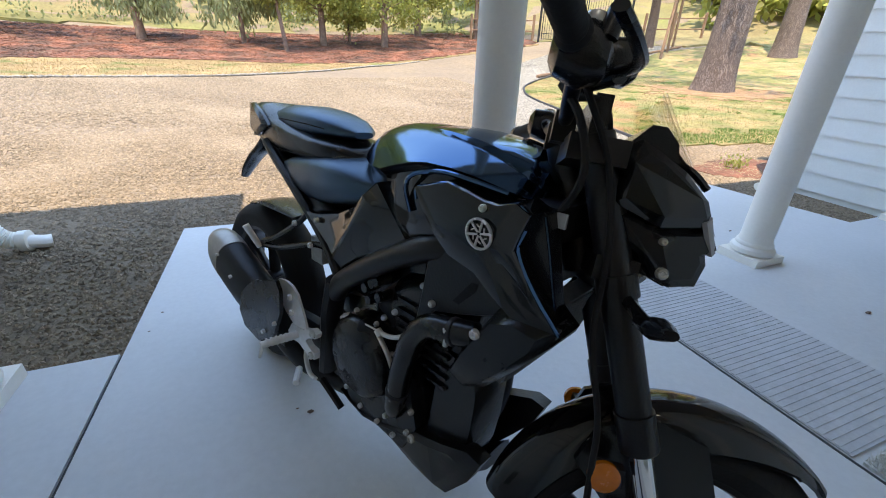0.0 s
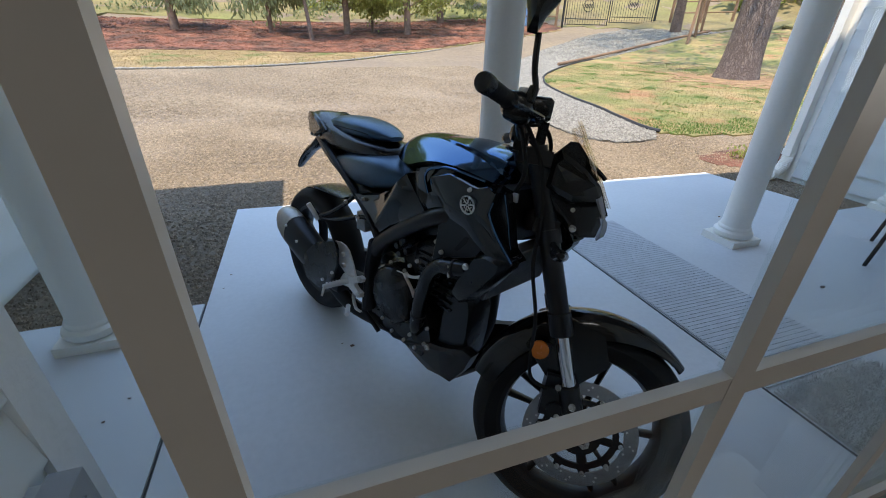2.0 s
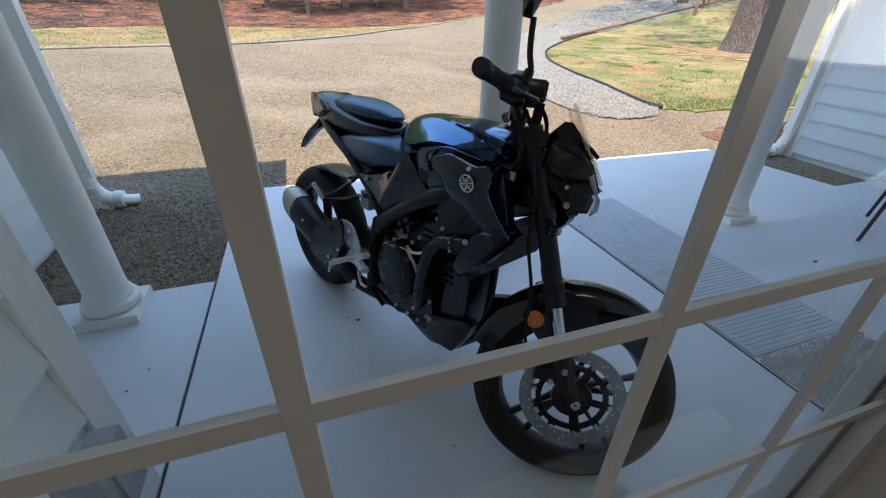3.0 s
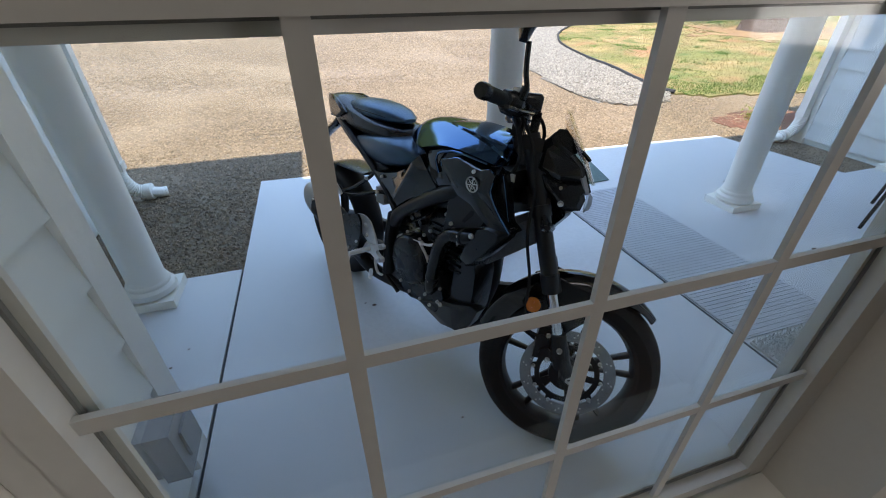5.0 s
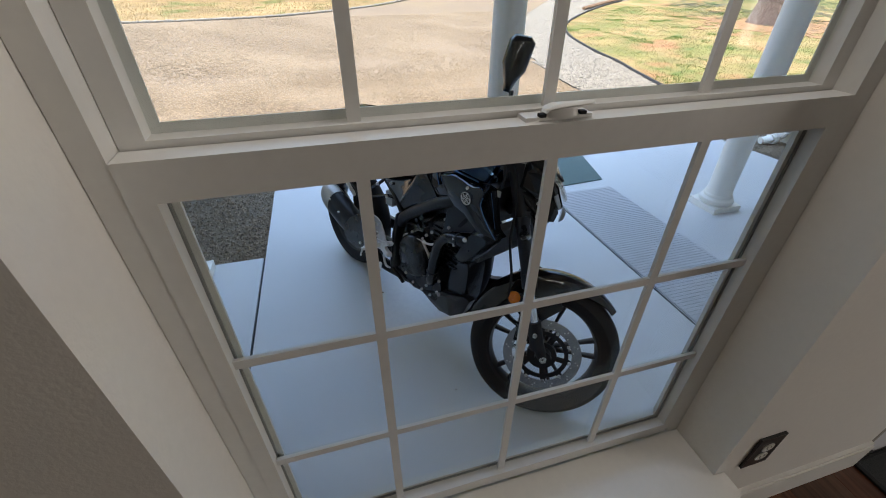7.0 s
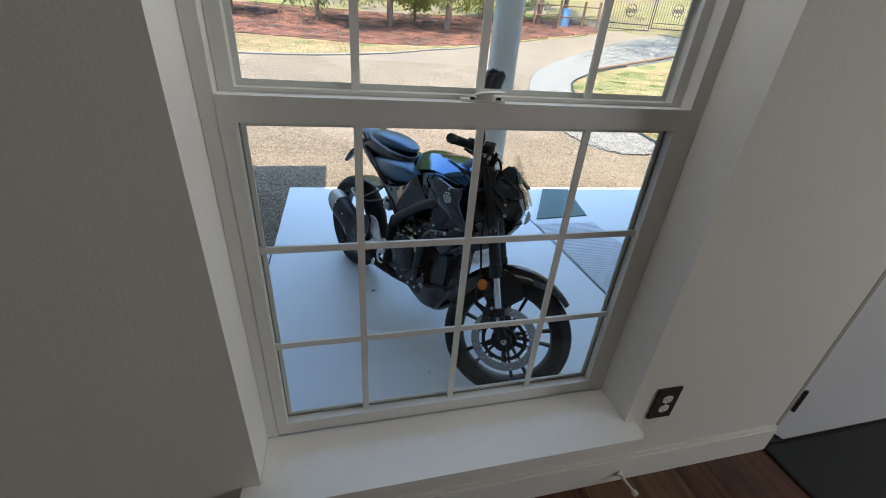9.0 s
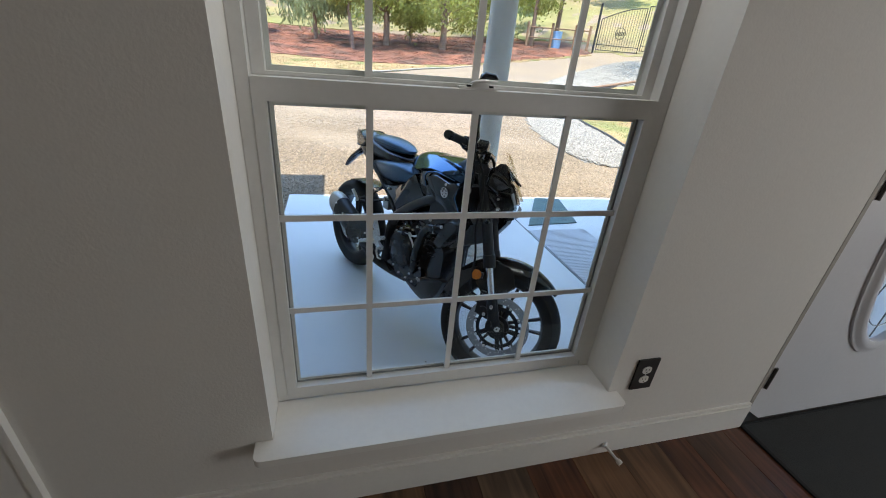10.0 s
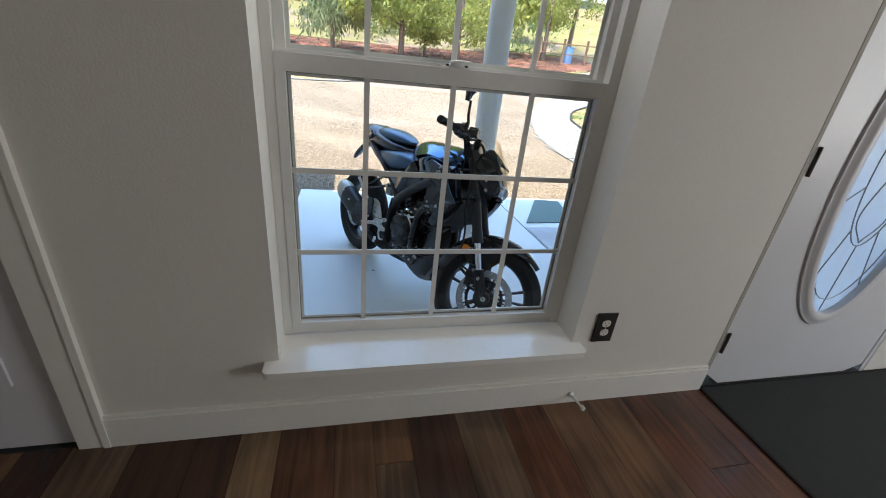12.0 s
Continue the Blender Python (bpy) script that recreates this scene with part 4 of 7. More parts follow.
bm = boxes((-0.700, -0.012, 0.0, -0.632, 0.0005, 2.06), (-0.632, -0.017, 0.0, -0.6125, 0.0005, 2.06), (-0.7030, -0.002, 0.0, -0.7005, 0.06, 2.06), bev=0.002)
structure("door_frame_2", bm, M_TRIM, "white painted moulded door casing", "door frame")
bm = boxes((-1.52, -0.016, 0.0, -1.447, 0.0005, 2.06), (-1.447, -0.016, 2.04, -0.7003, 0.0005, 2.10), bev=0.002)
structure("door_frame_3", bm, M_TRIM, "white painted door casing", "door frame")
bm = boxes((-1.52, 0.06, 0.0, -0.69, 0.10, 2.06))
structure("wall_closet", bm, M_WALL, "plain closet backing behind the door", "wall")

# ---- outlet, door stop, floor mat ----
outlet = thing("wall_outlet", "black outlet plate with two white receptacles", "outlet", pose(1.040, 0, 0.358))
bm = boxes((-0.0395, -0.007, -0.062, 0.0395, -0.0003, 0.062), bev=0.0025)
part("plate", bm, M_OUTLET, outlet)
for sgn in (-1, 1):
    bm = new_bm()
    loft(bm, [[(0.0165 * max(-1, min(1, 1.18 * math.cos(2 * math.pi * k / 28))), y, sgn * 0.0195 + 0.0145 * math.sin(2 * math.pi * k / 28)) for k in range(28)] for y in (-0.006, -0.0095)])
    face = part("receptacle", bm, M_PLUGFACE, outlet, "white receptacle face")
    # thin black pieces paint the shaded slots onto the face
    for x, w, h in ((-0.0065, 0.0016, 0.0085), (0.0065, 0.0016, 0.007)):
        bm = boxes((x - w / 2, -0.0100, sgn * 0.0195 + 0.001 - h / 2 + 0.002, x + w / 2, -0.0094, sgn * 0.0195 + 0.003 + h / 2))
        part("slot", bm, M_OUTLET, face, "thin black patch for the slot's shade", smooth=False)
    bm = new_bm()
    lathe(bm, [(0.0022, 0), (0.0022, 0.0006)], 10, "y", (0, -0.0100, sgn * 0.0195 - 0.0075))
    part("slot", bm, M_OUTLET, face, smooth=False)
bm = new_bm()
lathe(bm, [(0.0026, 0), (0.0026, 0.0015), (0.0012, 0.0022)], 10, "y", (0, -0.0090, 0))
part("screw", bm, M_BOLT, outlet, "small bright screw")

stop = thing("door_stop", "brushed metal door stop with a white tip on the baseboard", "door stop", pose(0.975, -0.014, 0.044, 6, 0, 14))
bm = new_bm()
lathe(bm, [(0.002, 0), (0.013, 0), (0.013, -0.004), (0.0055, -0.009), (0.0045, -0.055), (0.0060, -0.062), (0.002, -0.062)], 16, "y")
part("rod", bm, M_SILVER, stop)
bm = new_bm()
lathe(bm, [(0.002, -0.062), (0.0085, -0.063), (0.0095, -0.070), (0.0085, -0.077), (0.002, -0.078)], 16, "y")
part("tip", bm, M_PLUGFACE, stop, "white rubber tip")

entry = thing("entry_mat", "large dark grey ribbed entry mat on the wood floor", "mat")
bm = boxes((1.625, -1.05, 0.0005, 3.2, -0.012, 0.006), bev=0.002)
part("mat_body", bm, M_MATDARK, entry)
bm = boxes((1.612, -1.063, 0.0005, 3.215, -1.05, 0.008), (1.612, -1.05, 0.0005, 1.625, -0.004, 0.008), (1.625, -0.012, 0.0005, 3.215, -0.004, 0.008), bev=0.002)
part("mat_edge", bm, M_TYRE, entry)

# ---- weatherproof outlet box on the siding ----
wbox = thing("outlet_cover_box", "clear plastic weatherproof outlet cover on the siding", "outlet box", pose(-0.362, 0.655, 0.20))
bm = boxes((0.0, -0.055, -0.075, 0.03, 0.055, 0.075), bev=0.006)
part("back_box", bm, M_STICKER, wbox)
bm = boxes((0.030, -0.065, -0.085, 0.085, 0.065, 0.085), bev=0.014)
lid = part("cover", bm, M_LENS, wbox, "cloudy clear cover")
bm = boxes((0.0852, -0.03, -0.045, 0.092, 0.03, 0.045), bev=0.005)
part("cover_boss", bm, M_LENS, lid)

# ---- patio chair at the porch's end ----
chair = thing("patio_chair", "dark metal patio chair standing on the porch", "chair", pose(3.78, 1.18, porch_z(1.18), -1.6, 0, 115))
for sx in (-1, 1):
    for sy in (-1, 1):
        bm = new_bm()
        rod(bm, (sx * 0.25, sy * 0.25, 0.0), (sx * 0.21, sy * 0.20, 0.42), 0.011, 0.011, 10)
        part("leg", bm, M_IRON, chair)
bm = boxes((-0.24, -0.23, 0.42, 0.24, 0.23, 0.445), bev=0.008)
part("seat", bm, M_IRON, chair)
bm = new_bm()
for k in range(6):
    x = -0.2 + k * 0.08
    rod(bm, (x, 0.22, 0.445), (x * 1.05, 0.31, 0.86), 0.008, n=8)
tube(bm, [(-0.23, 0.22, 0.44), (-0.24, 0.31, 0.85), (0, 0.325, 0.90), (0.24, 0.31, 0.85), (0.23, 0.22, 0.44)], 0.011, n=8)
part("backrest", bm, M_IRON, chair)

# ---- trees ----
def crown_mesh(name, clumps, leaf, per, parent, mat, droop=0.0, seed=1, spread=0.45):
    rng = np.random.RandomState(seed)
    verts, faces = [], []
    k = 0
    for (cx, cy, cz, r) in clumps:
        m = int(per * (r / 0.7) ** 2)
        d = rng.normal(0, spread, (m, 3)) * r
        d[:, 2] -= np.abs(d[:, 0] + d[:, 1]) * droop
        for p in d:
            n = rng.normal(0, 1, 3)
            n /= np.linalg.norm(n) + 1e-6
            a = np.cross(n, (0.3, 0.2, 1.0))
            a /= np.linalg.norm(a) + 1e-6
            b = np.cross(n, a)
            if droop:
                b = np.array((rng.normal(0, 0.25), rng.normal(0, 0.25), -1.0)) * 1.6
            s = leaf * rng.uniform(0.6, 1.3)
            c = np.array((cx, cy, cz)) + p
            verts += [tuple(c - a * s * 0.32), tuple(c + b * s * 0.5), tuple(c + a * s * 0.32), tuple(c - b * s * 0.5)]
            faces.append((k, k + 1, k + 2, k + 3))
            k += 4
    ob = raw_mesh(name, verts, faces, mat)
    ob.parent = parent
    return ob


def tree(x, y, height, trunk_r, base, width, kind, seed, lean=0.0, label=""):
    rng = random.Random(seed)
    t = thing("tree", label, "tree", pose(x, y, ground_z(x, y) - 0.05), "garden trees")
    bm = new_bm()
    pts = [(0, 0, 0), (lean * 0.3, 0.02, height * 0.25), (lean * 0.7, -0.03, height * 0.55), (lean, 0, height * 0.95)]
    tube(bm, pts, trunk_r, n=12, radii=[trunk_r * 1.35, trunk_r, trunk_r * 0.7, trunk_r * 0.12])
    limbs, clumps = 0, []
    for k in range(int(height * 6)):
        z = base + (height - base) * rng.random() ** 1.3
        f = (z - base) / (height - base)
        reach = width * ((1 - f) ** 0.7 if kind == "needle" else (0.62 + 0.6 * f) * (1 - f) ** 0.45 * 1.5) * rng.uniform(0.55, 1.0)
        # upper crown, out of view, is spread wider to shade the mulch
        if kind == "leaf" and f > 0.42:
            reach *= 2.2
        a = rng.uniform(0, 6.28)
        cx, cy = lean * z / height, 0
        ex, ey = cx + reach * math.cos(a), cy + reach * math.sin(a)
        ez = z + (-0.25 if kind == "needle" else 0.3) * reach
        if limbs < 26:
            rod(bm, (cx, cy, z - 0.1), (ex * 0.9, ey * 0.9, ez), trunk_r * 0.22, trunk_r * 0.06, 5)
            limbs += 1
        for g in (0.45, 0.72, 1.0):
            clumps.append((cx + (ex - cx) * g, cy + (ey - cy) * g, z + (ez - z) * g, rng.uniform(0.35, 0.62)))
    part("trunk", bm, M_BARK, t)
    crown_mesh("crown", clumps, 0.17, 100, t, M_NEEDLE if kind == "needle" else M_LEAF, 0.55 if kind == "needle" else 0.0, seed)
    return t


tree(-0.65, 25.5, 7.5, 0.09, 1.7, 2.4, "needle", 11, 0.0, "drooping grey-green cedar with a thin trunk")
tree(1.25, 23.3, 6.0, 0.08, 2.2, 1.0, "leaf", 12, -0.5, "thin leaning young tree with sparse leaves")
tree(3.2, 25.3, 8.5, 0.14, 1.25, 2.3, "leaf", 13, 0.0, "leafy bright green tree with a stout trunk")
tree(4.7, 26.0, 5.0, 0.07, 0.9, 1.5, "leaf", 21, 0.0, "young bright green tree with low branches")
tree(6.4, 24.9, 8.0, 0.15, 1.05, 2.5, "leaf", 14, 0.2, "bushy bright green tree beside the driveway")
tree(13.2, 27.8, 7.0, 0.13, 2.1, 2.0, "leaf", 15, 0.1, "slender grey-green tree near the gate")
tree(15.6, 29.0, 7.5, 0.14, 2.4, 2.2, "leaf", 22, 0.1, "leafy green tree behind the gate")
tree(-5.0, 25.5, 7.0, 0.16, 1.8, 2.2, "needle", 16, 0.0, "drooping green cedar over the mulch")
tree(-10.5, 25.0, 8.0, 0.18, 1.3, 2.4, "leaf", 17, 0.2, "leafy green tree over the mulch")
tree(9.8, 29.5, 8.0, 0.18, 1.6, 2.2, "leaf", 18, 0.0, "leafy green tree behind the mulch bed")
tree(-15.0, 22.0, 8.0, 0.2, 1.8, 2.4, "needle", 19, 0.0, "drooping green cedar by the driveway")

# the big pine on the lawn
pine = thing("pine_tree", "large pine with a thick furrowed trunk on the lawn", "tree", pose(12.25, 9.45, ground_z(12.25, 9.45) - 0.05))
bm = new_bm()
rows = []
for k in range(40):
    z = 12.0 * k / 39
    r0 = 0.46 * (1 - 0.045 * z) + 0.16 * math.exp(-z * 2.5)
    ringp = []
    for i in range(72):
        a = 2 * math.pi * i / 72
        rr = r0 * (1 + 0.05 * noise.noise((math.cos(a) * 4, math.sin(a) * 4, z * 0.7)) + 0.045 * abs(noise.noise((a * 6.0, z * 1.6, 2.0))))
        ringp.append((rr * math.cos(a) + 0.03 * z, rr * math.sin(a), z))
    rows.append(ringp)
loft(bm, rows)
part("trunk", bm, M_PINEBARK, pine)
clumps = []
rng = random.Random(3)
for k in range(60):
    a, z = rng.uniform(0, 6.28), rng.uniform(6.5, 12.5)
    d = rng.uniform(0.8, 3.4)
    clumps.append((d * math.cos(a), d * math.sin(a), z, 0.7))
crown_mesh("crown", clumps, 0.25, 36, pine, M_NEEDLE, 0.3, 23)
# second pine, added for the shade it throws
pine_two = copy_thing(pine, pose(23.0, 14.5, ground_z(23.0, 14.5) - 0.05, 0, 0, 70))
pine_two["label"] = "tall pine added beyond the lawn to cast shade"
# unseen crowns added where their shade falls on the white stones
clumps = []
for k in range(70):
    a, d = rng.uniform(0, 6.28), 3.6 * rng.random() ** 0.5
    clumps.append((15.6 + d * math.cos(a), 16.8 + d * math.sin(a), rng.uniform(6.5, 9.0), 0.8))
for k in range(70):
    a, d = rng.uniform(0, 6.28), 3.8 * rng.random() ** 0.5
    clumps.append((20.0 + d * math.cos(a), 19.0 + d * math.sin(a), rng.uniform(6.5, 9.5), 0.8))
shade_tree = thing("oak_tree", "added tree with a crown out of view, shading the white stones", "tree", pose(20.8, 20.6, ground_z(20.8, 20.6) - 0.05))
bm = new_bm()
tube(bm, [(0, 0, 0), (-0.4, -0.3, 2.5), (-2.4, -1.8, 5.5), (-5.2, -3.8, 7.5)], 0.2, n=10, radii=[0.3, 0.22, 0.16, 0.05])
part("trunk", bm, M_BARK, shade_tree)
crown_mesh("crown", [(x - 20.8, y - 20.6, z, r) for x, y, z, r in clumps], 0.2, 40, shade_tree, M_LEAF, 0.0, 24)

# shrubs and woods that close the distance
def woods(name, spots, leaf, per, mat, seed, label):
    ob = crown_mesh(name, spots, leaf, per, None, mat, 0.0, seed, 0.5)
    return tagged(ob, label, "woods", kind="stuff")


rng = random.Random(8)
spots = []
for k in range(760):
    a = rng.uniform(-1.15, 1.35)
    d = rng.uniform(44, 72)
    if 0.42 < a < 0.85 and rng.random() < 0.75:
        continue
    x, y = d * math.sin(a), d * math.cos(a)
    spots.append((x, y, ground_z(x, y) + rng.uniform(0.3, 15.0) * (0.6 + 0.45 * math.sin(a * 5.0) ** 2), rng.uniform(1.2, 2.2)))
for k in range(110):
    a = rng.uniform(-1.15, 1.35)
    d = rng.uniform(36, 47)
    if 0.42 < a < 0.85:
        continue
    x, y = d * math.sin(a), d * math.cos(a)
    spots.append((x, y, ground_z(x, y) + rng.uniform(0.0, 4.5), rng.uniform(1.0, 1.9)))
woods("far_woods", spots, 0.8, 34, M_LEAF, 5, "far green woods")
spots = []
for k in range(150):
    x = rng.uniform(-20, 15)
    y = 31 + rng.uniform(0, 3) - 0.012 * x * x
    spots.append((x, y, ground_z(x, y) + rng.uniform(0.1, 2.0), rng.uniform(0.4, 0.9)))
woods("shrubs", spots, 0.2, 40, M_NEEDLE, 6, "dark green undergrowth behind the mulch")
plant = thing("shrub", "small green shrub in the mulch bed", "shrub", pose(5.28, 3.58, ground_z(5.28, 3.58)))
crown_mesh("foliage", [(0, 0, 0.09, 0.13), (0.08, 0.03, 0.07, 0.10), (-0.06, 0.04, 0.06, 0.10)], 0.045, 1500, plant, M_LEAF, 0.0, 31)

# ---- gate, fence, swing frame ----
def gate_leaf(x0, y0, x1, y1, flip):
    gz = ground_z((x0 + x1) / 2, (y0 + y1) / 2)
    L = math.hypot(x1 - x0, y1 - y0)
    ga = thing("iron_gate", "black wrought-iron driveway gate with an arched top", "gate", pose(x0, y0, gz, 0, 0, math.degrees(math.atan2(y1 - y0, x1 - x0))), "gate leaves")
    top = lambda u: 1.85 + 0.8 * math.sin(0.5 * math.pi * (u if not flip else 1 - u))
    bm = new_bm()
    rod(bm, (0.02, 0, 0.08), (0.02, 0, top(0)), 0.03, n=8)
    rod(bm, (L - 0.02, 0, 0.08), (L - 0.02, 0, top(1)), 0.03, n=8)
    for z in (0.12, 0.42):
        rod(bm, (0, 0, z), (L, 0, z), 0.022, n=8)
    tube(bm, [(L * k / 10, 0, top(k / 10)) for k in range(11)], 0.025, n=8, steps=2)
    part("gate_frame", bm, M_IRON, ga)
    for k in range(1, 17):
        u = k / 17
        bm = new_bm()
        rod(bm, (L * u, 0, 0.12), (L * u, 0, top(u)), 0.011, n=6)
        part("bar", bm, M_IRON, ga)
    bm = new_bm()
    ring(bm, 0.34, 0.31, -0.02, 0.02, 32, (L * 0.5, 0, 1.15))
    for k in range(5):
        rod(bm, (L * 0.5 - 0.24 + k * 0.1, 0, 1.02), (L * 0.5 - 0.18 + k * 0.1, 0, 1.24), 0.03, n=6)
    part("gate_ring", bm, M_IRON, ga, "round scroll ornament")
    return ga


gate_leaf(16.75, 25.5, 19.5, 24.95, False)
gate_leaf(19.6, 24.93, 22.3, 24.2, True)


def fence_post(x, y, h, r, label, mat):
    p = thing("gate_post", label, "post", pose(x, y, ground_z(x, y) - 0.1), "gate posts")
    bm = new_bm()
    rod(bm, (0, 0, 0), (0, 0, h), r, n=8)
    part("shaft", bm, mat, p)
    bm = new_bm()
    rod(bm, (0, 0, h), (0, 0, h + 0.06), r * 1.3, r * 0.6, 8)
    part("cap", bm, mat, p)


fence_post(16.6, 25.55, 2.85, 0.07, "black iron gate post", M_IRON)
fence_post(22.45, 24.15, 2.85, 0.07, "black iron gate post", M_IRON)
FENCE_LEFT = [(12.8, 27.6), (14.2, 26.9), (15.5, 26.2), (16.3, 25.8)]
FENCE_RIGHT = [(23.2, 23.6), (24.6, 22.6), (26.0, 21.6)]
rail = thing("wood_fence", "weathered wooden post-and-rail fence beside the gate", "fence")
for x, y in FENCE_LEFT + FENCE_RIGHT:
    bm = boxes((x - 0.06, y - 0.06, ground_z(x, y) - 0.1, x + 0.06, y + 0.06, ground_z(x, y) + 1.5), bev=0.01)
    part("post", bm, M_TIMBER, rail)
for (xa, ya), (xb, yb) in list(zip(FENCE_LEFT, FENCE_LEFT[1:])) + list(zip(FENCE_RIGHT, FENCE_RIGHT[1:])):
    for h in (0.6, 1.2):
        bm = new_bm()
        rod(bm, (xa, ya, ground_z(xa, ya) + h), (xb, yb, ground_z(xb, yb) + h), 0.04, n=6)
        part("rail", bm, M_TIMBER, rail)
barrel = thing("blue_bin", "blue plastic bin standing among the trees", "bin", pose(14.7, 27.1, ground_z(14.7, 27.1)))
bm = new_bm()
lathe(bm, [(0.28, 0), (0.3, 0.05), (0.32, 0.95), (0.34, 0.97), (0.34, 1.02), (0.02, 1.04)], 20)
part("drum", bm, M_BLUE, barrel)

swing = thing("timber_frame", "brown timber frame standing behind the lawn", "timber frame")
for (xa, ya, xb, yb) in ((18.3, 17.2, 18.9, 17.6), (20.2, 18.6, 19.6, 18.2), (21.6, 19.6, 21.2, 19.3)):
    bm = new_bm()
    za = ground_z(xa, ya)
    rod(bm, (xa, ya, za - 0.1), (xb, yb, za + 2.6), 0.07, n=6)
    part("beam", bm, M_TIMBER, swing)
bm = new_bm()
tube(bm, [(x, y, ground_z(x, y) + 0.1) for x, y in ((9.0, 13.6), (11.3, 15.3), (15, 17.2), (18, 18.3), (22, 19.4))], 0.055, n=6)
tagged(mesh_ob("timber_edging", bm, M_TIMBER), "brown timber edging behind the lawn", "edging", kind="structure")

# ---- lap boards of the house walls ----


def lap_boards(wall, x, y0, y1, z0, z1, facing, step=0.168):
    me = bpy.data.meshes.new("board")
    t0, t1 = 0.027, 0.006
    h = step + 0.02
    v = [(0, y0, 0), (0, y1, 0), (facing * t0, y0, 0), (facing * t0, y1, 0), (facing * t1, y0, h), (facing * t1, y1, h), (0, y0, h), (0, y1, h)]
    me.from_pydata(v, [], [(0, 2, 3, 1), (2, 4, 5, 3), (4, 6, 7, 5), (0, 6, 4, 2), (1, 3, 5, 7), (0, 1, 7, 6)])
    me.materials.append(M_SIDING)
    z = z0
    while z < z1:
        b = new("board", me)
        b.parent = wall
        b.location = (x + facing * 0.001, 0, z)
        z += step


lap_boards(core_left, -0.386, WALL_T + 0.03, 0.773, -0.07, 2.5, 1)
lap_boards(core_wing, -1.400, 0.90, 3.258, -0.24, 2.7, 1)
lap_boards(core_right, 4.990, WALL_T + 0.03, 2.778, -0.22, 2.7, -1)

# dead leaves and specks on the slab
rng = random.Random(12)
for x, y, r in ((0.29, 1.50, 0.012), (0.25, 1.53, 0.006), (-0.3, 2.35, 0.007), (-0.32, 2.2, 0.006), (2.35, 2.55, 0.012), (0.5, 0.75, 0.006), (-0.6, 1.35, 0.008), (-0.55, 1.45, 0.007), (3.3, 2.2, 0.012), (1.5, 1.9, 0.008), (2.9, 1.2, 0.02)):
    bm = new_bm()
    bmesh.ops.create_icosphere(bm, subdivisions=1, radius=r, matrix=Matrix.Diagonal((1, 0.6, 0.3, 1)))
    for v in bm.verts:
        v.co *= rng.uniform(0.7, 1.3)
    o = mesh_ob("dead_leaf", bm, M_BARK)
    o.location = (x, y, porch_z(y) + r * 0.3)
    tagged(o, "small dry brown leaf lying on the porch", "leaf", "specks on the slab")

# ---- the motorcycle: x ahead from the rear axle, y to its left, z up from the ground ----
bike = thing("motorcycle", "black naked sport motorcycle on its side stand, bars turned", "motorcycle", pose(0.229, 1.850, -0.2345, -6.3, -1.45, -65.5) @ Matrix.Scale(0.985, 4))
RAKE = radians(22.5)
AXIS0 = Vector((1.468, 0, 0))
AXIS = Vector((-math.sin(RAKE), 0, math.cos(RAKE)))
STEER = Matrix.Translation(AXIS0) @ Matrix.Rotation(radians(36), 4, AXIS) @ Matrix.Translation(-AXIS0)


def sect(x, hw, z0, z1, n=24, p=2.6, yc=0.0, tilt=0.0):
    """A rounded cross-section at x, with its half-width and its lowest and highest points."""
    out = []
    for i in range(n):
        a = 2 * math.pi * i / n
        c, s = math.cos(a), math.sin(a)
        y = math.copysign(abs(c) ** (2 / p), c) * hw
        z = (z0 + z1) / 2 + math.copysign(abs(s) ** (2 / p), s) * (z1 - z0) / 2
        out.append((x + tilt * (z - (z0 + z1) / 2), yc + y, z))
    return out


def body(name, rows, mat, parent, label="", p=2.6, yc=0.0, n=24, tilt=0.0):
    bm = new_bm()
    loft(bm, [sect(*r[:4], n=n, p=p, yc=r[4] if len(r) > 4 else yc, tilt=tilt) for r in rows])
    return part(name, bm, mat, parent, label)


def steered(ob):
    ob.matrix_basis = STEER
    return ob


def plate(name, outline, y0, y1, mat, parent, label="", bev=0.004, shrink=0.0):
    bm = new_bm()
    prism(bm, outline, y0, y1, shrink)
    if bev:
        bevel(bm, bev, 2)
    return part(name, bm, mat, parent, label)


def bolt(parent, x, y, z, r=0.007, side=-1):
    bm = new_bm()
    lathe(bm, [(r * 0.4, 0.0), (r, 0.0), (r, 0.006), (r * 0.75, 0.009), (r * 0.45, 0.009), (r * 0.4, 0.005)], 10, "y")
    if side < 0:
        bmesh.ops.scale(bm, vec=(1, -1, 1), verts=bm.verts)
    bmesh.ops.translate(bm, vec=(x, y, z), verts=bm.verts)
    return part("bolt", bm, M_BOLT, parent, "bright bolt head")


def tyre_mesh(R, w, rim):
    bm = new_bm()
    prof = [(rim, -w * 0.72), (rim + 0.012, -w * 0.86), (rim + (R - rim) * 0.45, -w), (R - 0.042, -w * 0.97), (R - 0.022, -w * 0.78), (R - 0.008, -w * 0.48),
            (R, 0.0), (R - 0.008, w * 0.48), (R - 0.022, w * 0.78), (R - 0.042, w * 0.97), (rim + (R - rim) * 0.45, w), (rim + 0.012, w * 0.86), (rim, w * 0.72)]
    loft(bm, [circle((0, y, 0), (1, 0, 0), (0, 0, 1), r, n=72) for r, y in prof], cap=False)
    # grooves of the tread as raised edges would be; cut blocks by small ribs
    return bm


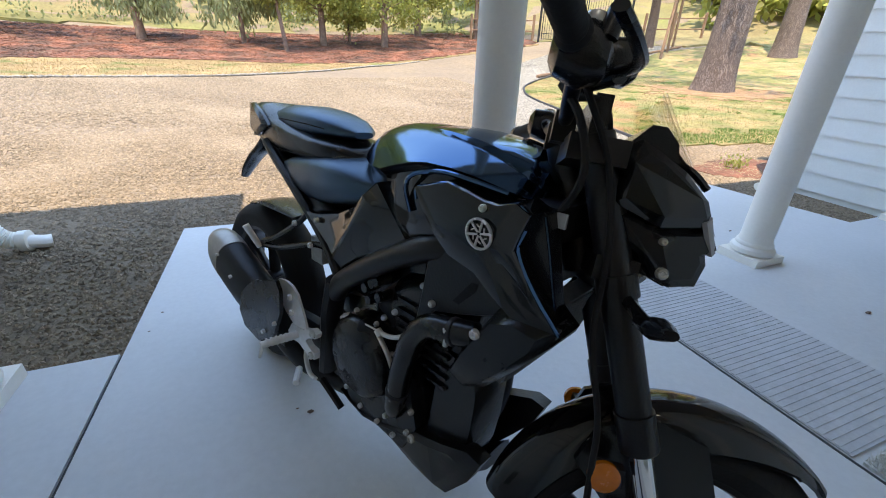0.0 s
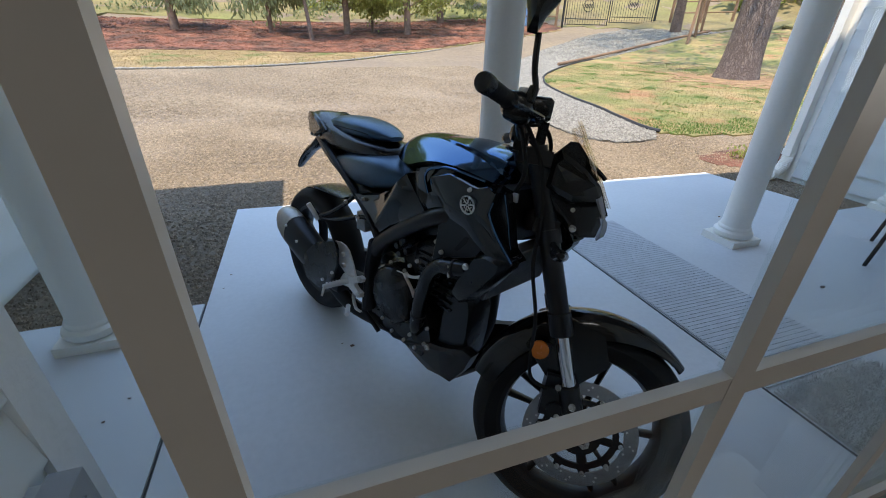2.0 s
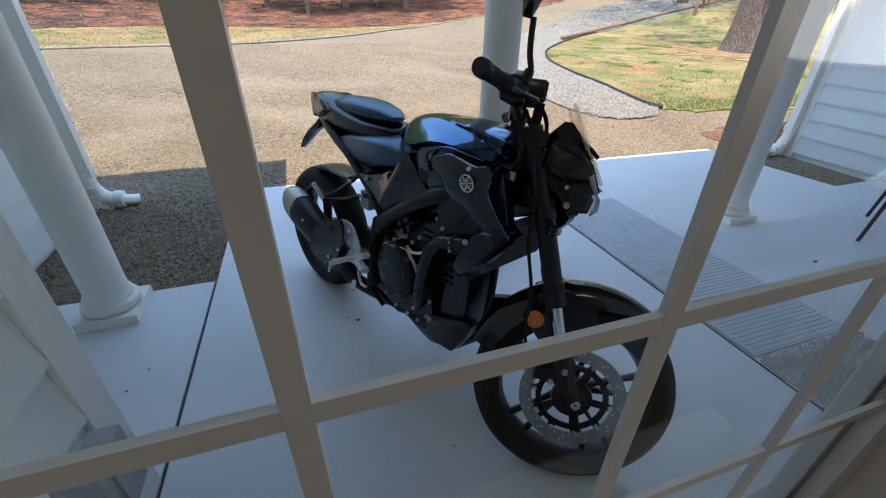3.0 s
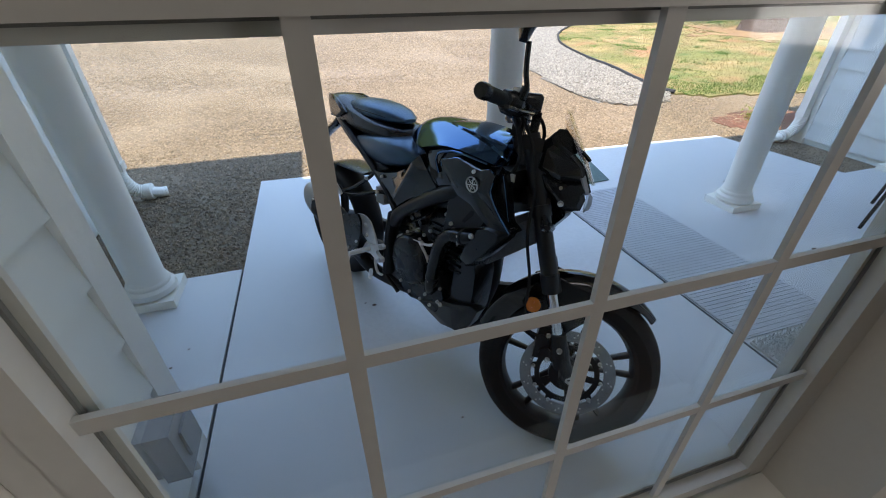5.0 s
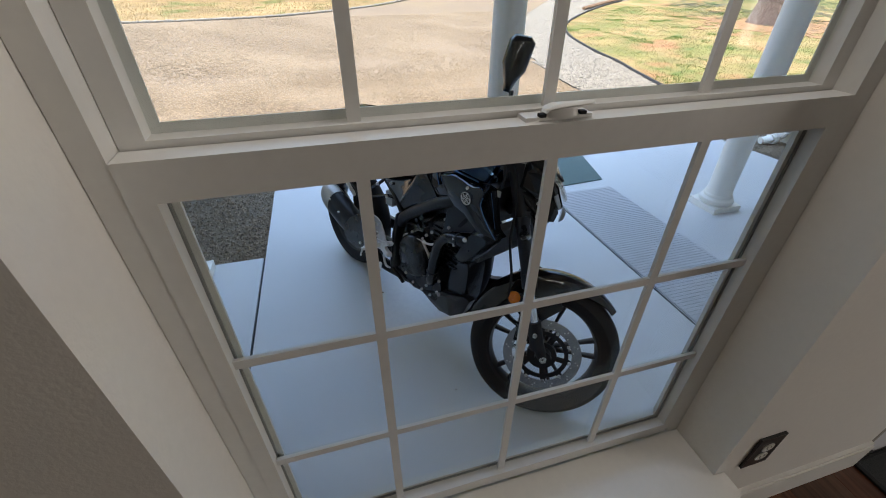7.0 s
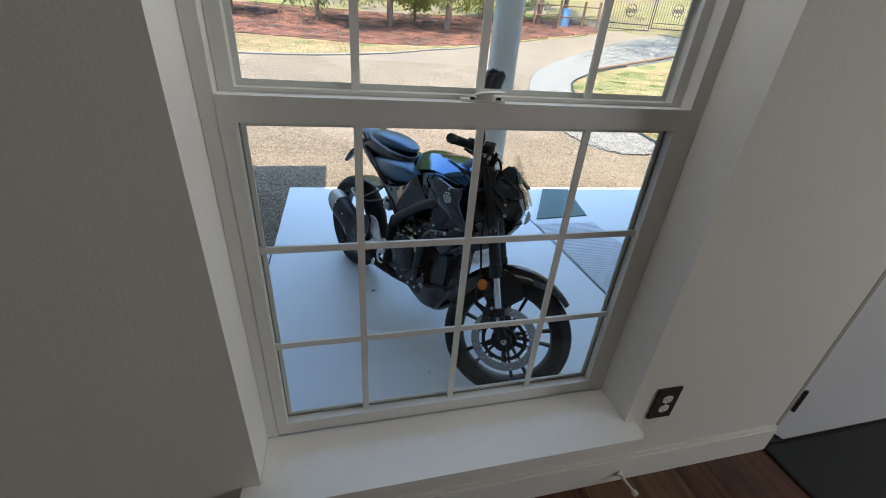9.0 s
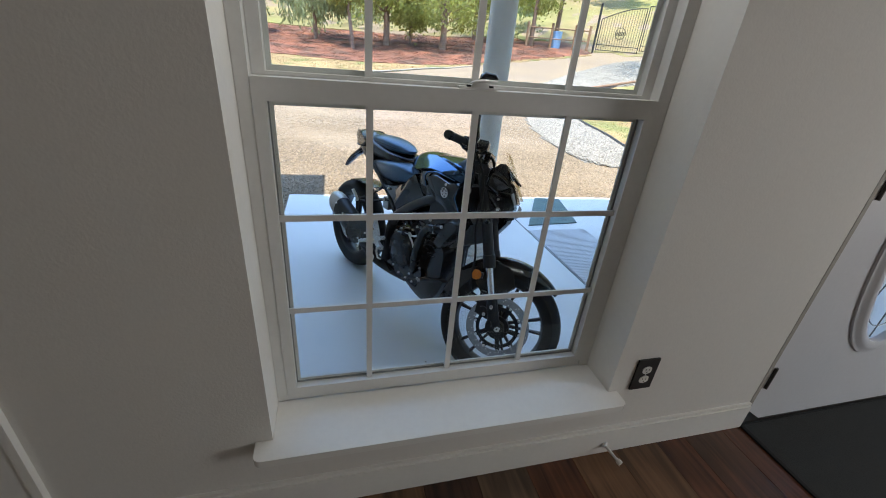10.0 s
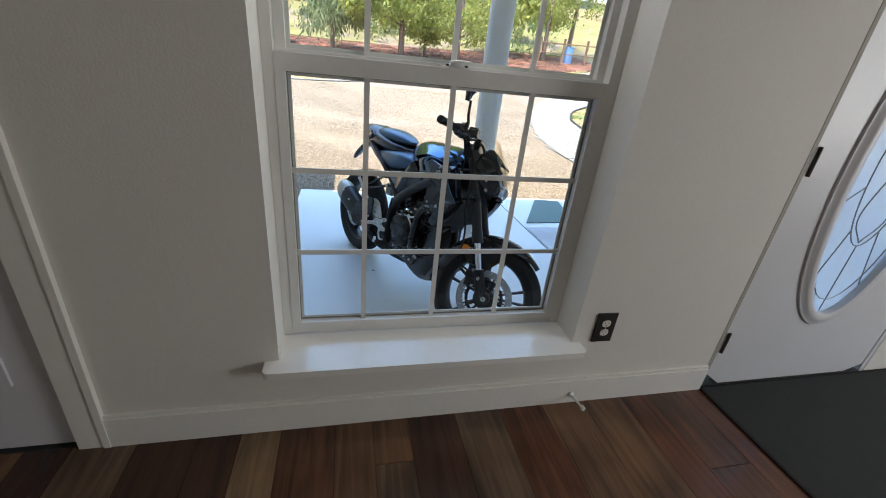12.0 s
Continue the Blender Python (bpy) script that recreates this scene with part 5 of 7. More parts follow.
def wheel(name, R, w, centre, disc_r, disc_y, label):
    rim_r = 0.222
    bm = tyre_mesh(R, w, rim_r)
    t = part("tyre", bm, M_TYRE, None)
    bm = new_bm()
    prof = [(rim_r + 0.004, -w * 0.74), (rim_r, -w * 0.70), (rim_r - 0.012, -w * 0.62), (rim_r - 0.02, -w * 0.3), (rim_r - 0.022, 0), (rim_r - 0.02, w * 0.3),
            (rim_r - 0.012, w * 0.62), (rim_r, w * 0.70), (rim_r + 0.004, w * 0.74), (rim_r + 0.004, 0)]
    loft(bm, [circle((0, y, 0), (1, 0, 0), (0, 0, 1), r, n=64) for r, y in prof] , cap=False)
    lathe(bm, [(0.02, -0.055), (0.034, -0.055), (0.042, -0.03), (0.042, 0.03), (0.034, 0.055), (0.02, 0.055)], 24, "y")
    r = part(name, bm, M_MATTE, bike, label)
    for k in range(5):
        a = 2 * math.pi * k / 5 + 0.3
        for da in (-0.13, 0.13):
            # twin spokes that part towards the rim
            p0 = Vector((0.036 * math.cos(a + da * 1.2), 0, 0.036 * math.sin(a + da * 1.2)))
            p1 = Vector((0.205 * math.cos(a + da * 1.35), 0, 0.205 * math.sin(a + da * 1.35)))
            u = (p1 - p0).normalized().cross(Vector((0, 1, 0)))
            v = Vector((0, 1, 0))
            bm = new_bm()
            loft(bm, [circle(p0, u, v, 0.009, 0.02, 8), circle((p0 + p1) / 2, u, v, 0.006, 0.014, 8), circle(p1, u, v, 0.009, 0.02, 8)])
            part("spoke", bm, M_MATTE, r)
    t.parent = r
    bm = new_bm()
    ring(bm, disc_r, disc_r - 0.036, disc_y - 0.0025, disc_y + 0.0025)
    d = part("brake_disc", bm, M_DISC, r, "steel brake disc with drilled holes")
    # silver spots stand in for the pale ground seen through the holes
    bm = new_bm()
    for k in range(36):
        for q, rr in ((0, disc_r - 0.010), (0.06, disc_r - 0.020), (0.02, disc_r - 0.029)):
            a = 2 * math.pi * k / 36 + q
            if (k + int(q * 50)) % 3 == 0:
                lathe(bm, [(0.0032, 0), (0.0032, 0.0062)], 8, "y", (rr * math.cos(a), disc_y - 0.0031, rr * math.sin(a)))
    part("disc_holes", bm, M_SILVER, r, "silver spots standing in for see-through holes")["kind"] = "stuff"
    bm = new_bm()
    ring(bm, disc_r - 0.048, disc_r - 0.064, disc_y - 0.003, disc_y + 0.003)
    lathe(bm, [(0.028, disc_y - 0.008), (0.056, disc_y - 0.008), (0.058, disc_y + 0.006), (0.03, disc_y + 0.006)], 24, "y")
    part("disc_carrier", bm, M_MATTE, r)
    for k in range(10):
        a = 2 * math.pi * k / 10
        for r0, r1, w0, w1 in ((0.05, disc_r - 0.056, 0.011, 0.012), (disc_r - 0.056, disc_r - 0.034, 0.015, 0.008)):
            if r0 < 0.06 and k % 2:
                continue
            p0, p1 = Vector((r0 * math.cos(a), disc_y, r0 * math.sin(a))), Vector((r1 * math.cos(a), disc_y, r1 * math.sin(a)))
            u = (p1 - p0).normalized().cross(Vector((0, 1, 0)))
            bm = new_bm()
            loft(bm, [circle(p0, u, (0, 1, 0), w0, 0.003, 8), circle(p1, u, (0, 1, 0), w1, 0.003, 8)])
            part("carrier_arm", bm, M_MATTE, r)
    for k in range(5):
        a = 2 * math.pi * k / 5
        for dv in (0.0, 0.628):
            bolt(r, (disc_r - 0.042) * math.cos(a + dv), disc_y - 0.004, (disc_r - 0.038) * math.sin(a + dv), 0.0065)
    r.matrix_basis = centre
    return r


front_wheel = wheel("front_wheel", 0.293, 0.056, STEER @ Matrix.Translation((1.366, 0, 0.293)), 0.149, -0.062, "black alloy front wheel")
rear_wheel = wheel("rear_wheel", 0.314, 0.070, Matrix.Translation((-0.065, 0, 0.314)), 0.11, -0.075, "black alloy rear wheel")

# --- tail and seats
body("tail_cowl", [(-0.125, 0.012, 0.93, 0.95), (-0.095, 0.036, 0.905, 0.966), (-0.02, 0.062, 0.875, 0.980), (0.07, 0.082, 0.855, 0.982), (0.12, 0.089, 0.850, 0.966), (0.20, 0.097, 0.846, 0.953),
                   (0.30, 0.103, 0.850, 0.938), (0.39, 0.104, 0.856, 0.926), (0.45, 0.098, 0.858, 0.922), (0.495, 0.086, 0.858, 0.914), (0.525, 0.070, 0.858, 0.900), (0.54, 0.045, 0.860, 0.885)], M_SATIN, bike, "satin black tail cowl", p=3.2)
body("tail_frame", [(-0.06, 0.030, 0.86, 0.90), (0.05, 0.055, 0.815, 0.87), (0.15, 0.075, 0.780, 0.855), (0.25, 0.086, 0.748, 0.83), (0.35, 0.097, 0.713, 0.80), (0.45, 0.104, 0.683, 0.77), (0.55, 0.105, 0.653, 0.75), (0.60, 0.09, 0.64, 0.73)],
     M_MATTE, bike, "matte black tail frame cover", p=4)
for sgn in (-1, 1):
    bm = new_bm()
    o = ((-0.112, 0.028, 0.940), (-0.06, 0.050, 0.972), (0.03, 0.074, 0.978), (0.115, 0.090, 0.955), (0.17, 0.096, 0.925), (0.08, 0.088, 0.885), (-0.03, 0.064, 0.892))
    loft(bm, [[(x, sgn * (y - 0.006), z) for x, y, z in o], [(x, sgn * (y + 0.004), z) for x, y, z in o], [(0.02 + (x - 0.02) * 0.8, sgn * (y + 0.010), 0.932 + (z - 0.932) * 0.8) for x, y, z in o]])
    part("tail_panel", bm, M_SATIN, bike, "satin black tail side panel")
body("pillion_seat", [(0.100, 0.030, 0.925, 0.955), (0.13, 0.058, 0.915, 0.970), (0.20, 0.076, 0.908, 0.986), (0.29, 0.083, 0.908, 0.990), (0.37, 0.081, 0.912, 0.984), (0.43, 0.072, 0.916, 0.972), (0.475, 0.054, 0.922, 0.955), (0.50, 0.028, 0.928, 0.944)],
     M_SEAT, bike, "black vinyl pillion pad", p=2.7)
bm = new_bm()
for sgn in (-1, 1):
    tube(bm, [(0.14, sgn * 0.063, 0.942), (0.20, sgn * 0.0765, 0.947), (0.29, sgn * 0.0835, 0.949), (0.37, sgn * 0.0815, 0.948), (0.43, sgn * 0.0725, 0.944)], 0.0016, n=6)
part("seam", bm, M_TYRE, bike, "stitched seam")
body("rider_seat", [(0.205, 0.082, 0.790, 0.832), (0.25, 0.097, 0.782, 0.848), (0.32, 0.111, 0.764, 0.866), (0.40, 0.121, 0.750, 0.880), (0.47, 0.127, 0.756, 0.888), (0.53, 0.128, 0.766, 0.889), (0.575, 0.124, 0.775, 0.882), (0.615, 0.114, 0.785, 0.870),
                    (0.655, 0.098, 0.796, 0.858), (0.69, 0.076, 0.806, 0.850)], M_SEAT, bike, "black vinyl rider seat", p=3.4)
# licence-plate holder hanging under the tail
bm = new_bm()
tube(bm, [(-0.02, 0, 0.885), (-0.08, 0, 0.83), (-0.16, 0, 0.785), (-0.235, 0, 0.73), (-0.285, 0, 0.685)], 0.03, n=10, radii=[0.03, 0.034, 0.03, 0.026, 0.016], flat=0.55)
part("plate_holder", bm, M_SATIN, bike)
bm = boxes((-0.10, -0.030, 0.865, -0.04, 0.030, 0.895), bev=0.008)
part("tail_light", bm, M_SHROUD, bike, "dark smoked rear light")

# --- tank, shrouds, side covers
def tank_section(x, zt, ys, zs, yf, zf, yb, zb):
    """Crowned top, sharp shoulder, hollow flank."""
    h = zt - zs
    half = [(0.0, zt), (0.24 * ys, zt - 0.03 * h), (0.46 * ys, zt - 0.15 * h), (0.66 * ys, zt - 0.38 * h), (0.84 * ys, zt - 0.68 * h), (0.975 * ys, zs + 0.06 * h), (ys, zs),
            (ys - 0.008, zs - 0.010), (ys - 0.016, zs - 0.016), (0.5 * (ys + yf) - 0.012, 0.5 * zs + 0.5 * zf), (yf, zf), (0.5 * (yf + yb) + 0.004, 0.45 * zf + 0.55 * zb), (yb, zb)]
    return [(x, -max(0.0, y), z) for y, z in half] + [(x, max(0.0, y), z) for y, z in half[:0:-1]]


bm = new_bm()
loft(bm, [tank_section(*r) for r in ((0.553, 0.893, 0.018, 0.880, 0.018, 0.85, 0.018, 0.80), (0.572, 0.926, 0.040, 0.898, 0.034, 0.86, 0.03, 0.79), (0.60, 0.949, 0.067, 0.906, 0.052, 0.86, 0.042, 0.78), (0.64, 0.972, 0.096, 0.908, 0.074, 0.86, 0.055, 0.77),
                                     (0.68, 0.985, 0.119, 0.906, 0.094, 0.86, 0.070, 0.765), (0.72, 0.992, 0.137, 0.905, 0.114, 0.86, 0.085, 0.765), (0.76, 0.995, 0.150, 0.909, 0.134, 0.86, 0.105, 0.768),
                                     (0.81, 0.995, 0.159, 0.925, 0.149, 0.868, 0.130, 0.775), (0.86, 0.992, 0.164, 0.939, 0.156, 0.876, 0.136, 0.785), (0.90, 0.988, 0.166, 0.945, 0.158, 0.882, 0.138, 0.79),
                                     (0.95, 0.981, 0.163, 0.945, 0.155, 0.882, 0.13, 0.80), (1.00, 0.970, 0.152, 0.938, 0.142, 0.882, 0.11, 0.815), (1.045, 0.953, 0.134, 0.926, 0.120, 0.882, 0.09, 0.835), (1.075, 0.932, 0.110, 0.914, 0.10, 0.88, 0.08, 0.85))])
tank = part("fuel_tank", bm, M_GLOSS, bike, "gloss black fuel tank, a darker reflection painted on its flanks")
# flank faces get a duller material that paints in their darker reflection
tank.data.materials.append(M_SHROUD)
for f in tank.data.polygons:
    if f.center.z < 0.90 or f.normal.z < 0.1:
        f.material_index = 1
bm = new_bm()
rows = []
for x, z, w in ((0.775, 0.990, 0.026), (0.805, 0.9985, 0.060), (0.87, 0.9985, 0.074), (0.94, 0.993, 0.080), (1.00, 0.981, 0.081), (1.05, 0.961, 0.078), (1.078, 0.942, 0.066)):
    z -= 0.004
    rows.append([(x, -w - 0.013, z - 0.024), (x, -w - 0.003, z - 0.007), (x, -w, z - 0.004), (x, -w * 0.4, z), (x, w * 0.4, z), (x, w, z - 0.004), (x, w + 0.003, z - 0.007), (x, w + 0.013, z - 0.024)])
loft(bm, rows)
part("tank_top_cover", bm, M_GLOSS, bike, "angular black tank cover")
SHROUD = [(0.892, 0.906), (0.922, 0.916), (0.966, 0.929), (1.010, 0.922), (1.043, 0.916), (1.068, 0.916), (1.098, 0.926), (1.121, 0.915), (1.111, 0.886), (1.104, 0.858), (1.136, 0.811), (1.173, 0.770), (1.190, 0.754), (1.150, 0.753),
          (1.115, 0.752), (1.072, 0.778), (1.040, 0.800), (0.982, 0.812), (0.948, 0.838), (0.916, 0.872)]
for sgn in (-1, 1):
    bm = new_bm()

    def shroud_ring(k, y0, bulge):
        cx, cz = 1.045, 0.862
        return [(cx + (x - cx) * k, sgn * (y0 + bulge * (1 - abs(z - 0.86) / 0.12) - 0.12 * max(0.0, x - 1.10)), cz + (z - cz) * k) for x, z in SHROUD]
    loft(bm, [shroud_ring(0.995, 0.120, 0.02), shroud_ring(1.0, 0.172, 0.006), shroud_ring(0.992, 0.178, 0.006), shroud_ring(0.96, 0.182, 0.006), shroud_ring(0.72, 0.187, 0.006), shroud_ring(0.3, 0.190, 0.006)])
    sh = part("tank_shroud", bm, M_SHROUD, bike, "gloss black angular side shroud with a round badge")
    bm = new_bm()
    tube(bm, [(0.862, sgn * 0.158, 0.850), (0.850, sgn * 0.162, 0.895), (0.876, sgn * 0.166, 0.922), (0.94, sgn * 0.167, 0.936), (1.00, sgn * 0.162, 0.933), (1.06, sgn * 0.150, 0.925)], 0.0045, n=8)
    part("shroud_rim", bm, M_GLOSS, sh, "gloss rim round the shroud")
    # thin gloss tube that draws the highlight along the shroud's lip
    bm = new_bm()
    tube(bm, [(0.896, sgn * 0.178, 0.884), (0.897, sgn * 0.180, 0.903), (0.925, sgn * 0.181, 0.912), (0.966, sgn * 0.181, 0.924), (1.010, sgn * 0.181, 0.917), (1.045, sgn * 0.180, 0.911), (1.068, sgn * 0.180, 0.911), (1.098, sgn * 0.180, 0.921), (1.118, sgn * 0.178, 0.911)], 0.0035, n=8, steps=3)
    part("shroud_crease", bm, M_GLOSS, sh, "raised gloss line laid along the lip for its highlight")
    # gloss tube for the highlight down the front edge
    bm = new_bm()
    tube(bm, [(1.112, sgn * 0.176, 0.890), (1.106, sgn * 0.178, 0.858), (1.138, sgn * 0.176, 0.809), (1.186, sgn * 0.170, 0.757)], 0.003, n=8, steps=3)
    part("shroud_edge", bm, M_GLOSS, sh)
    # the duct's outer lip, ahead of the shroud
    bm = new_bm()
    o = [(1.098, 0.918), (1.126, 0.912), (1.140, 0.862), (1.156, 0.800), (1.176, 0.742), (1.150, 0.738), (1.124, 0.800), (1.104, 0.860)]
    loft(bm, [[(x, sgn * 0.118, z) for x, z in o], [(x, sgn * (0.152 - 0.1 * (x - 1.10)), z) for x, z in o]])
    bevel(bm, 0.003)
    part("duct_lip", bm, M_SATIN, sh)
    # gloss tube added as the duct lip's edge highlight
    bm = new_bm()
    tube(bm, [(1.124, sgn * 0.151, 0.908), (1.140, sgn * 0.150, 0.858), (1.156, sgn * 0.148, 0.800), (1.174, sgn * 0.146, 0.745)], 0.0022, n=6)
    part("duct_edge", bm, M_GLOSS, sh)
    # matte panel under the shroud; a thin black patch paints its slot's shade
    bm = new_bm()
    o = [(0.905, 0.800), (0.980, 0.806), (1.035, 0.798), (1.080, 0.760), (1.088, 0.735), (1.040, 0.712), (0.985, 0.690), (0.930, 0.672), (0.880, 0.628), (0.892, 0.700)]
    loft(bm, [[(x, sgn * 0.110, z) for x, z in o], [(x, sgn * 0.142, z) for x, z in o], [(0.985 + (x - 0.985) * 0.93, sgn * 0.148, 0.735 + (z - 0.735) * 0.93) for x, z in o]])
    ip = part("inner_panel", bm, M_MATTE, bike, "matte black panel with a slanted slot")
    bm = new_bm()
    o = [(0.975, 0.715), (1.012, 0.765), (1.026, 0.766), (1.022, 0.750), (0.990, 0.714)]
    loft(bm, [[(x, sgn * 0.146, z) for x, z in o], [(x, sgn * 0.1495, z) for x, z in o]])
    part("vent_slot", bm, M_TYRE, ip, "thin black patch for the slot's shade")
    bolt(ip, 0.93, sgn * 0.150, 0.690, 0.007, sgn)
    bolt(sh, 1.046, sgn * 0.186, 0.906, 0.006, sgn)
    # round badge: a ring with three crossing bars
    bm = new_bm()
    ring(bm, 0.0240, 0.0208, -0.002, 0.002, 32)
    for k in range(6):
        a = math.pi / 3 * k + 0.26
        rod(bm, (0.003 * math.cos(a), 0, 0.003 * math.sin(a)), (0.0205 * math.cos(a), 0, 0.0205 * math.sin(a)), 0.0016, 0.0022, 6)
        rod(bm, (0.010 * math.cos(a), 0, 0.010 * math.sin(a)), (0.0145 * math.cos(a + 0.6), 0, 0.0145 * math.sin(a + 0.6)), 0.0013, n=6)
    b = part("badge", bm, M_BOLT, sh, "round silver emblem")
    b.matrix_basis = Matrix.Translation((1.050, sgn * 0.1975, 0.870)) @ Matrix.Rotation(radians(-4 * sgn), 4, "X")
for sgn in (-1, 1):
    bm = new_bm()
    o = [(0.425, 0.742), (0.50, 0.752), (0.58, 0.772), (0.66, 0.806), (0.705, 0.850), (0.738, 0.876), (0.775, 0.838), (0.838, 0.778), (0.76, 0.735), (0.67, 0.688), (0.605, 0.640), (0.580, 0.640), (0.50, 0.695)]
    ridge0, ridge1 = Vector((0.715, 0.845)), Vector((0.605, 0.672))

    def toward(x, z, f):
        q = Vector((x, z))
        d = ridge1 - ridge0
        t = max(0.0, min(1.0, (q - ridge0).dot(d) / d.dot(d)))
        n = ridge0 + d * t
        return q.lerp(n, f)
    rings = [[(x, sgn * 0.095, z) for x, z in o], [(x, sgn * (0.120 + 0.02 * (x > 0.6)), z) for x, z in o]]
    for f, y in ((0.06, 0.132), (0.75, 0.146), (0.90, 0.153)):
        rings.append([(toward(x, z, f)[0], sgn * (y + 0.006 * (x > 0.6)), toward(x, z, f)[1]) for x, z in o])
    loft(bm, rings)
    c = part("side_cover", bm, M_SHROUD, bike, "gloss black side cover under the seat")
    bolt(c, 0.505, sgn * 0.138, 0.735, 0.007, sgn)

# --- frame
for sgn in (-1, 1):
    bm = new_bm()
    tube(bm, [(1.02, sgn * 0.07, 0.84), (0.93, sgn * 0.128, 0.80), (0.853, sgn * 0.142, 0.765), (0.726, sgn * 0.145, 0.688), (0.62, sgn * 0.138, 0.612), (0.575, sgn * 0.13, 0.56)], 0.026, n=10)
    tube(bm, [(0.58, sgn * 0.13, 0.60), (0.555, sgn * 0.13, 0.50), (0.545, sgn * 0.128, 0.42), (0.525, sgn * 0.122, 0.30)], 0.032, n=10, flat=0.7)
    part("frame_tube", bm, M_MATTE, bike)
    bm = new_bm()
    tube(bm, [(0.595, sgn * 0.132, 0.60), (0.52, sgn * 0.122, 0.665), (0.43, sgn * 0.114, 0.72), (0.30, sgn * 0.105, 0.79), (0.12, sgn * 0.085, 0.872)], 0.013, n=8)
    part("seat_rail", bm, M_MATTE, bike)
    # passenger peg bracket
    bm = new_bm()
    tube(bm, [(0.200, sgn * 0.150, 0.585), (0.29, sgn * 0.145, 0.628), (0.385, sgn * 0.128, 0.692), (0.42, sgn * 0.115, 0.73)], 0.0085, n=8)
    tube(bm, [(0.200, sgn * 0.150, 0.575), (0.32, sgn * 0.145, 0.603), (0.465, sgn * 0.128, 0.655), (0.53, sgn * 0.12, 0.66)], 0.0085, n=8)
    pb = part("passenger_bracket", bm, M_SATIN, bike)
    bm = new_bm()
    rod(bm, (0.200, sgn * 0.160, 0.570), (0.180, sgn * 0.190, 0.639), 0.009, 0.010, 10)
    part("passenger_peg", bm, M_SILVER, pb, "folded silver passenger peg")
    bolt(pb, 0.388, sgn * 0.137, 0.694, 0.008, sgn)
    bolt(pb, 0.468, sgn * 0.137, 0.656, 0.008, sgn)

# --- swingarm, shock, chain guard
for sgn in (-1, 1):
    bm = new_bm()
    rows = []
    for x, z, h, w in ((-0.115, 0.314, 0.028, 0.016), (-0.065, 0.316, 0.036, 0.018), (0.12, 0.33, 0.034, 0.018), (0.3, 0.345, 0.036, 0.018), (0.45, 0.355, 0.045, 0.022), (0.53, 0.36, 0.045, 0.03)):
        rows.append(sect(x, w, z - h, z + h, 12, 3.5, sgn * 0.095))
    loft(bm, rows)
    sw = part("swingarm", bm, M_MATTE, bike)
    bolt(sw, -0.065, sgn * 0.118, 0.314, 0.014, sgn)
bm = new_bm()
rod(bm, (0.40, 0, 0.40), (0.52, 0, 0.66), 0.03, n=14)
for k in range(7):
    f = k / 6
    bmesh.ops.create_cone(bm, cap_ends=True, segments=16, radius1=0.042, radius2=0.042, depth=0.011,
                          matrix=Matrix.Translation((0.41 + 0.10 * f, 0, 0.43 + 0.21 * f)) @ Matrix.Rotation(radians(25), 4, "Y"))
part("shock_absorber", bm, M_SATIN, bike)
bm = new_bm()
tube(bm, [(0.25, 0, 0.66), (0.12, 0, 0.655), (0.0, 0, 0.648), (-0.08, 0, 0.63)], 0.075, n=10, flat=0.12)
part("rear_hugger", bm, M_SATIN, bike)
bm = boxes((0.40, -0.10, 0.585, 0.455, -0.06, 0.655), bev=0.008)
part("rear_reservoir", bm, M_STICKER, bike, "pale rear brake reservoir")

# --- engine
bm = boxes((0.50, -0.105, 0.27, 0.88, 0.105, 0.50), bev=0.03)
part("crankcase", bm, M_ENGINE, bike)
bm = new_bm()
loft(bm, [sect(0.70, 0.10, 0.42, 0.62, 20, 4), sect(0.80, 0.115, 0.44, 0.70, 20, 4), sect(0.93, 0.115, 0.47, 0.73, 20, 4), sect(1.0, 0.10, 0.52, 0.70, 20, 4)])
part("cylinder_head", bm, M_ENGINE, bike)
bm = boxes((0.60, -0.085, 0.56, 0.84, 0.085, 0.76), bev=0.02)
part("airbox", bm, M_SATIN, bike)
for k in range(7):
    part("cooling_fin", boxes((0.80, -0.122, 0.49 + 0.024 * k, 0.955, 0.122, 0.496 + 0.024 * k)), M_ENGINE, bike)
for sgn in (-1, 1):
    bm = new_bm()
    lathe(bm, [(0.02, 0.10), (0.108, 0.10), (0.108, 0.135), (0.100, 0.158), (0.085, 0.170), (0.03, 0.172), (0.001, 0.172)], 36, "y", (0, 0, 0))
    if sgn < 0:
        bmesh.ops.scale(bm, vec=(1, -1, 1), verts=bm.verts)
    bmesh.ops.translate(bm, vec=(0.702, 0, 0.445), verts=bm.verts)
    cc = part("clutch_cover", bm, M_ENGINE, bike)
    for k in range(9):
        a = 2 * math.pi * k / 9 + 0.5
        bolt(cc, 0.702 + 0.112 * math.cos(a), sgn * 0.128, 0.445 + 0.112 * math.sin(a), 0.006, sgn)
    bm = new_bm()
    loft(bm, [[(x, sgn * y, z) for x, z in ((0.60, 0.33), (0.66, 0.275), (0.86, 0.275), (0.90, 0.36), (0.87, 0.46), (0.80, 0.50), (0.74, 0.36))] for y in (0.10, 0.138)])
    bevel(bm, 0.012, 2)
    pan = part("crankcase_cover", bm, M_ENGINE, bike)
    for x, z in ((0.64, 0.315), (0.70, 0.292), (0.77, 0.292), (0.83, 0.295), (0.875, 0.335), (0.885, 0.40), (0.86, 0.45), (0.80, 0.33)):
        bolt(pan, x, sgn * 0.138, z, 0.007, sgn)
    bolt(pan, 0.868, sgn * 0.125, 0.562, 0.011, sgn)
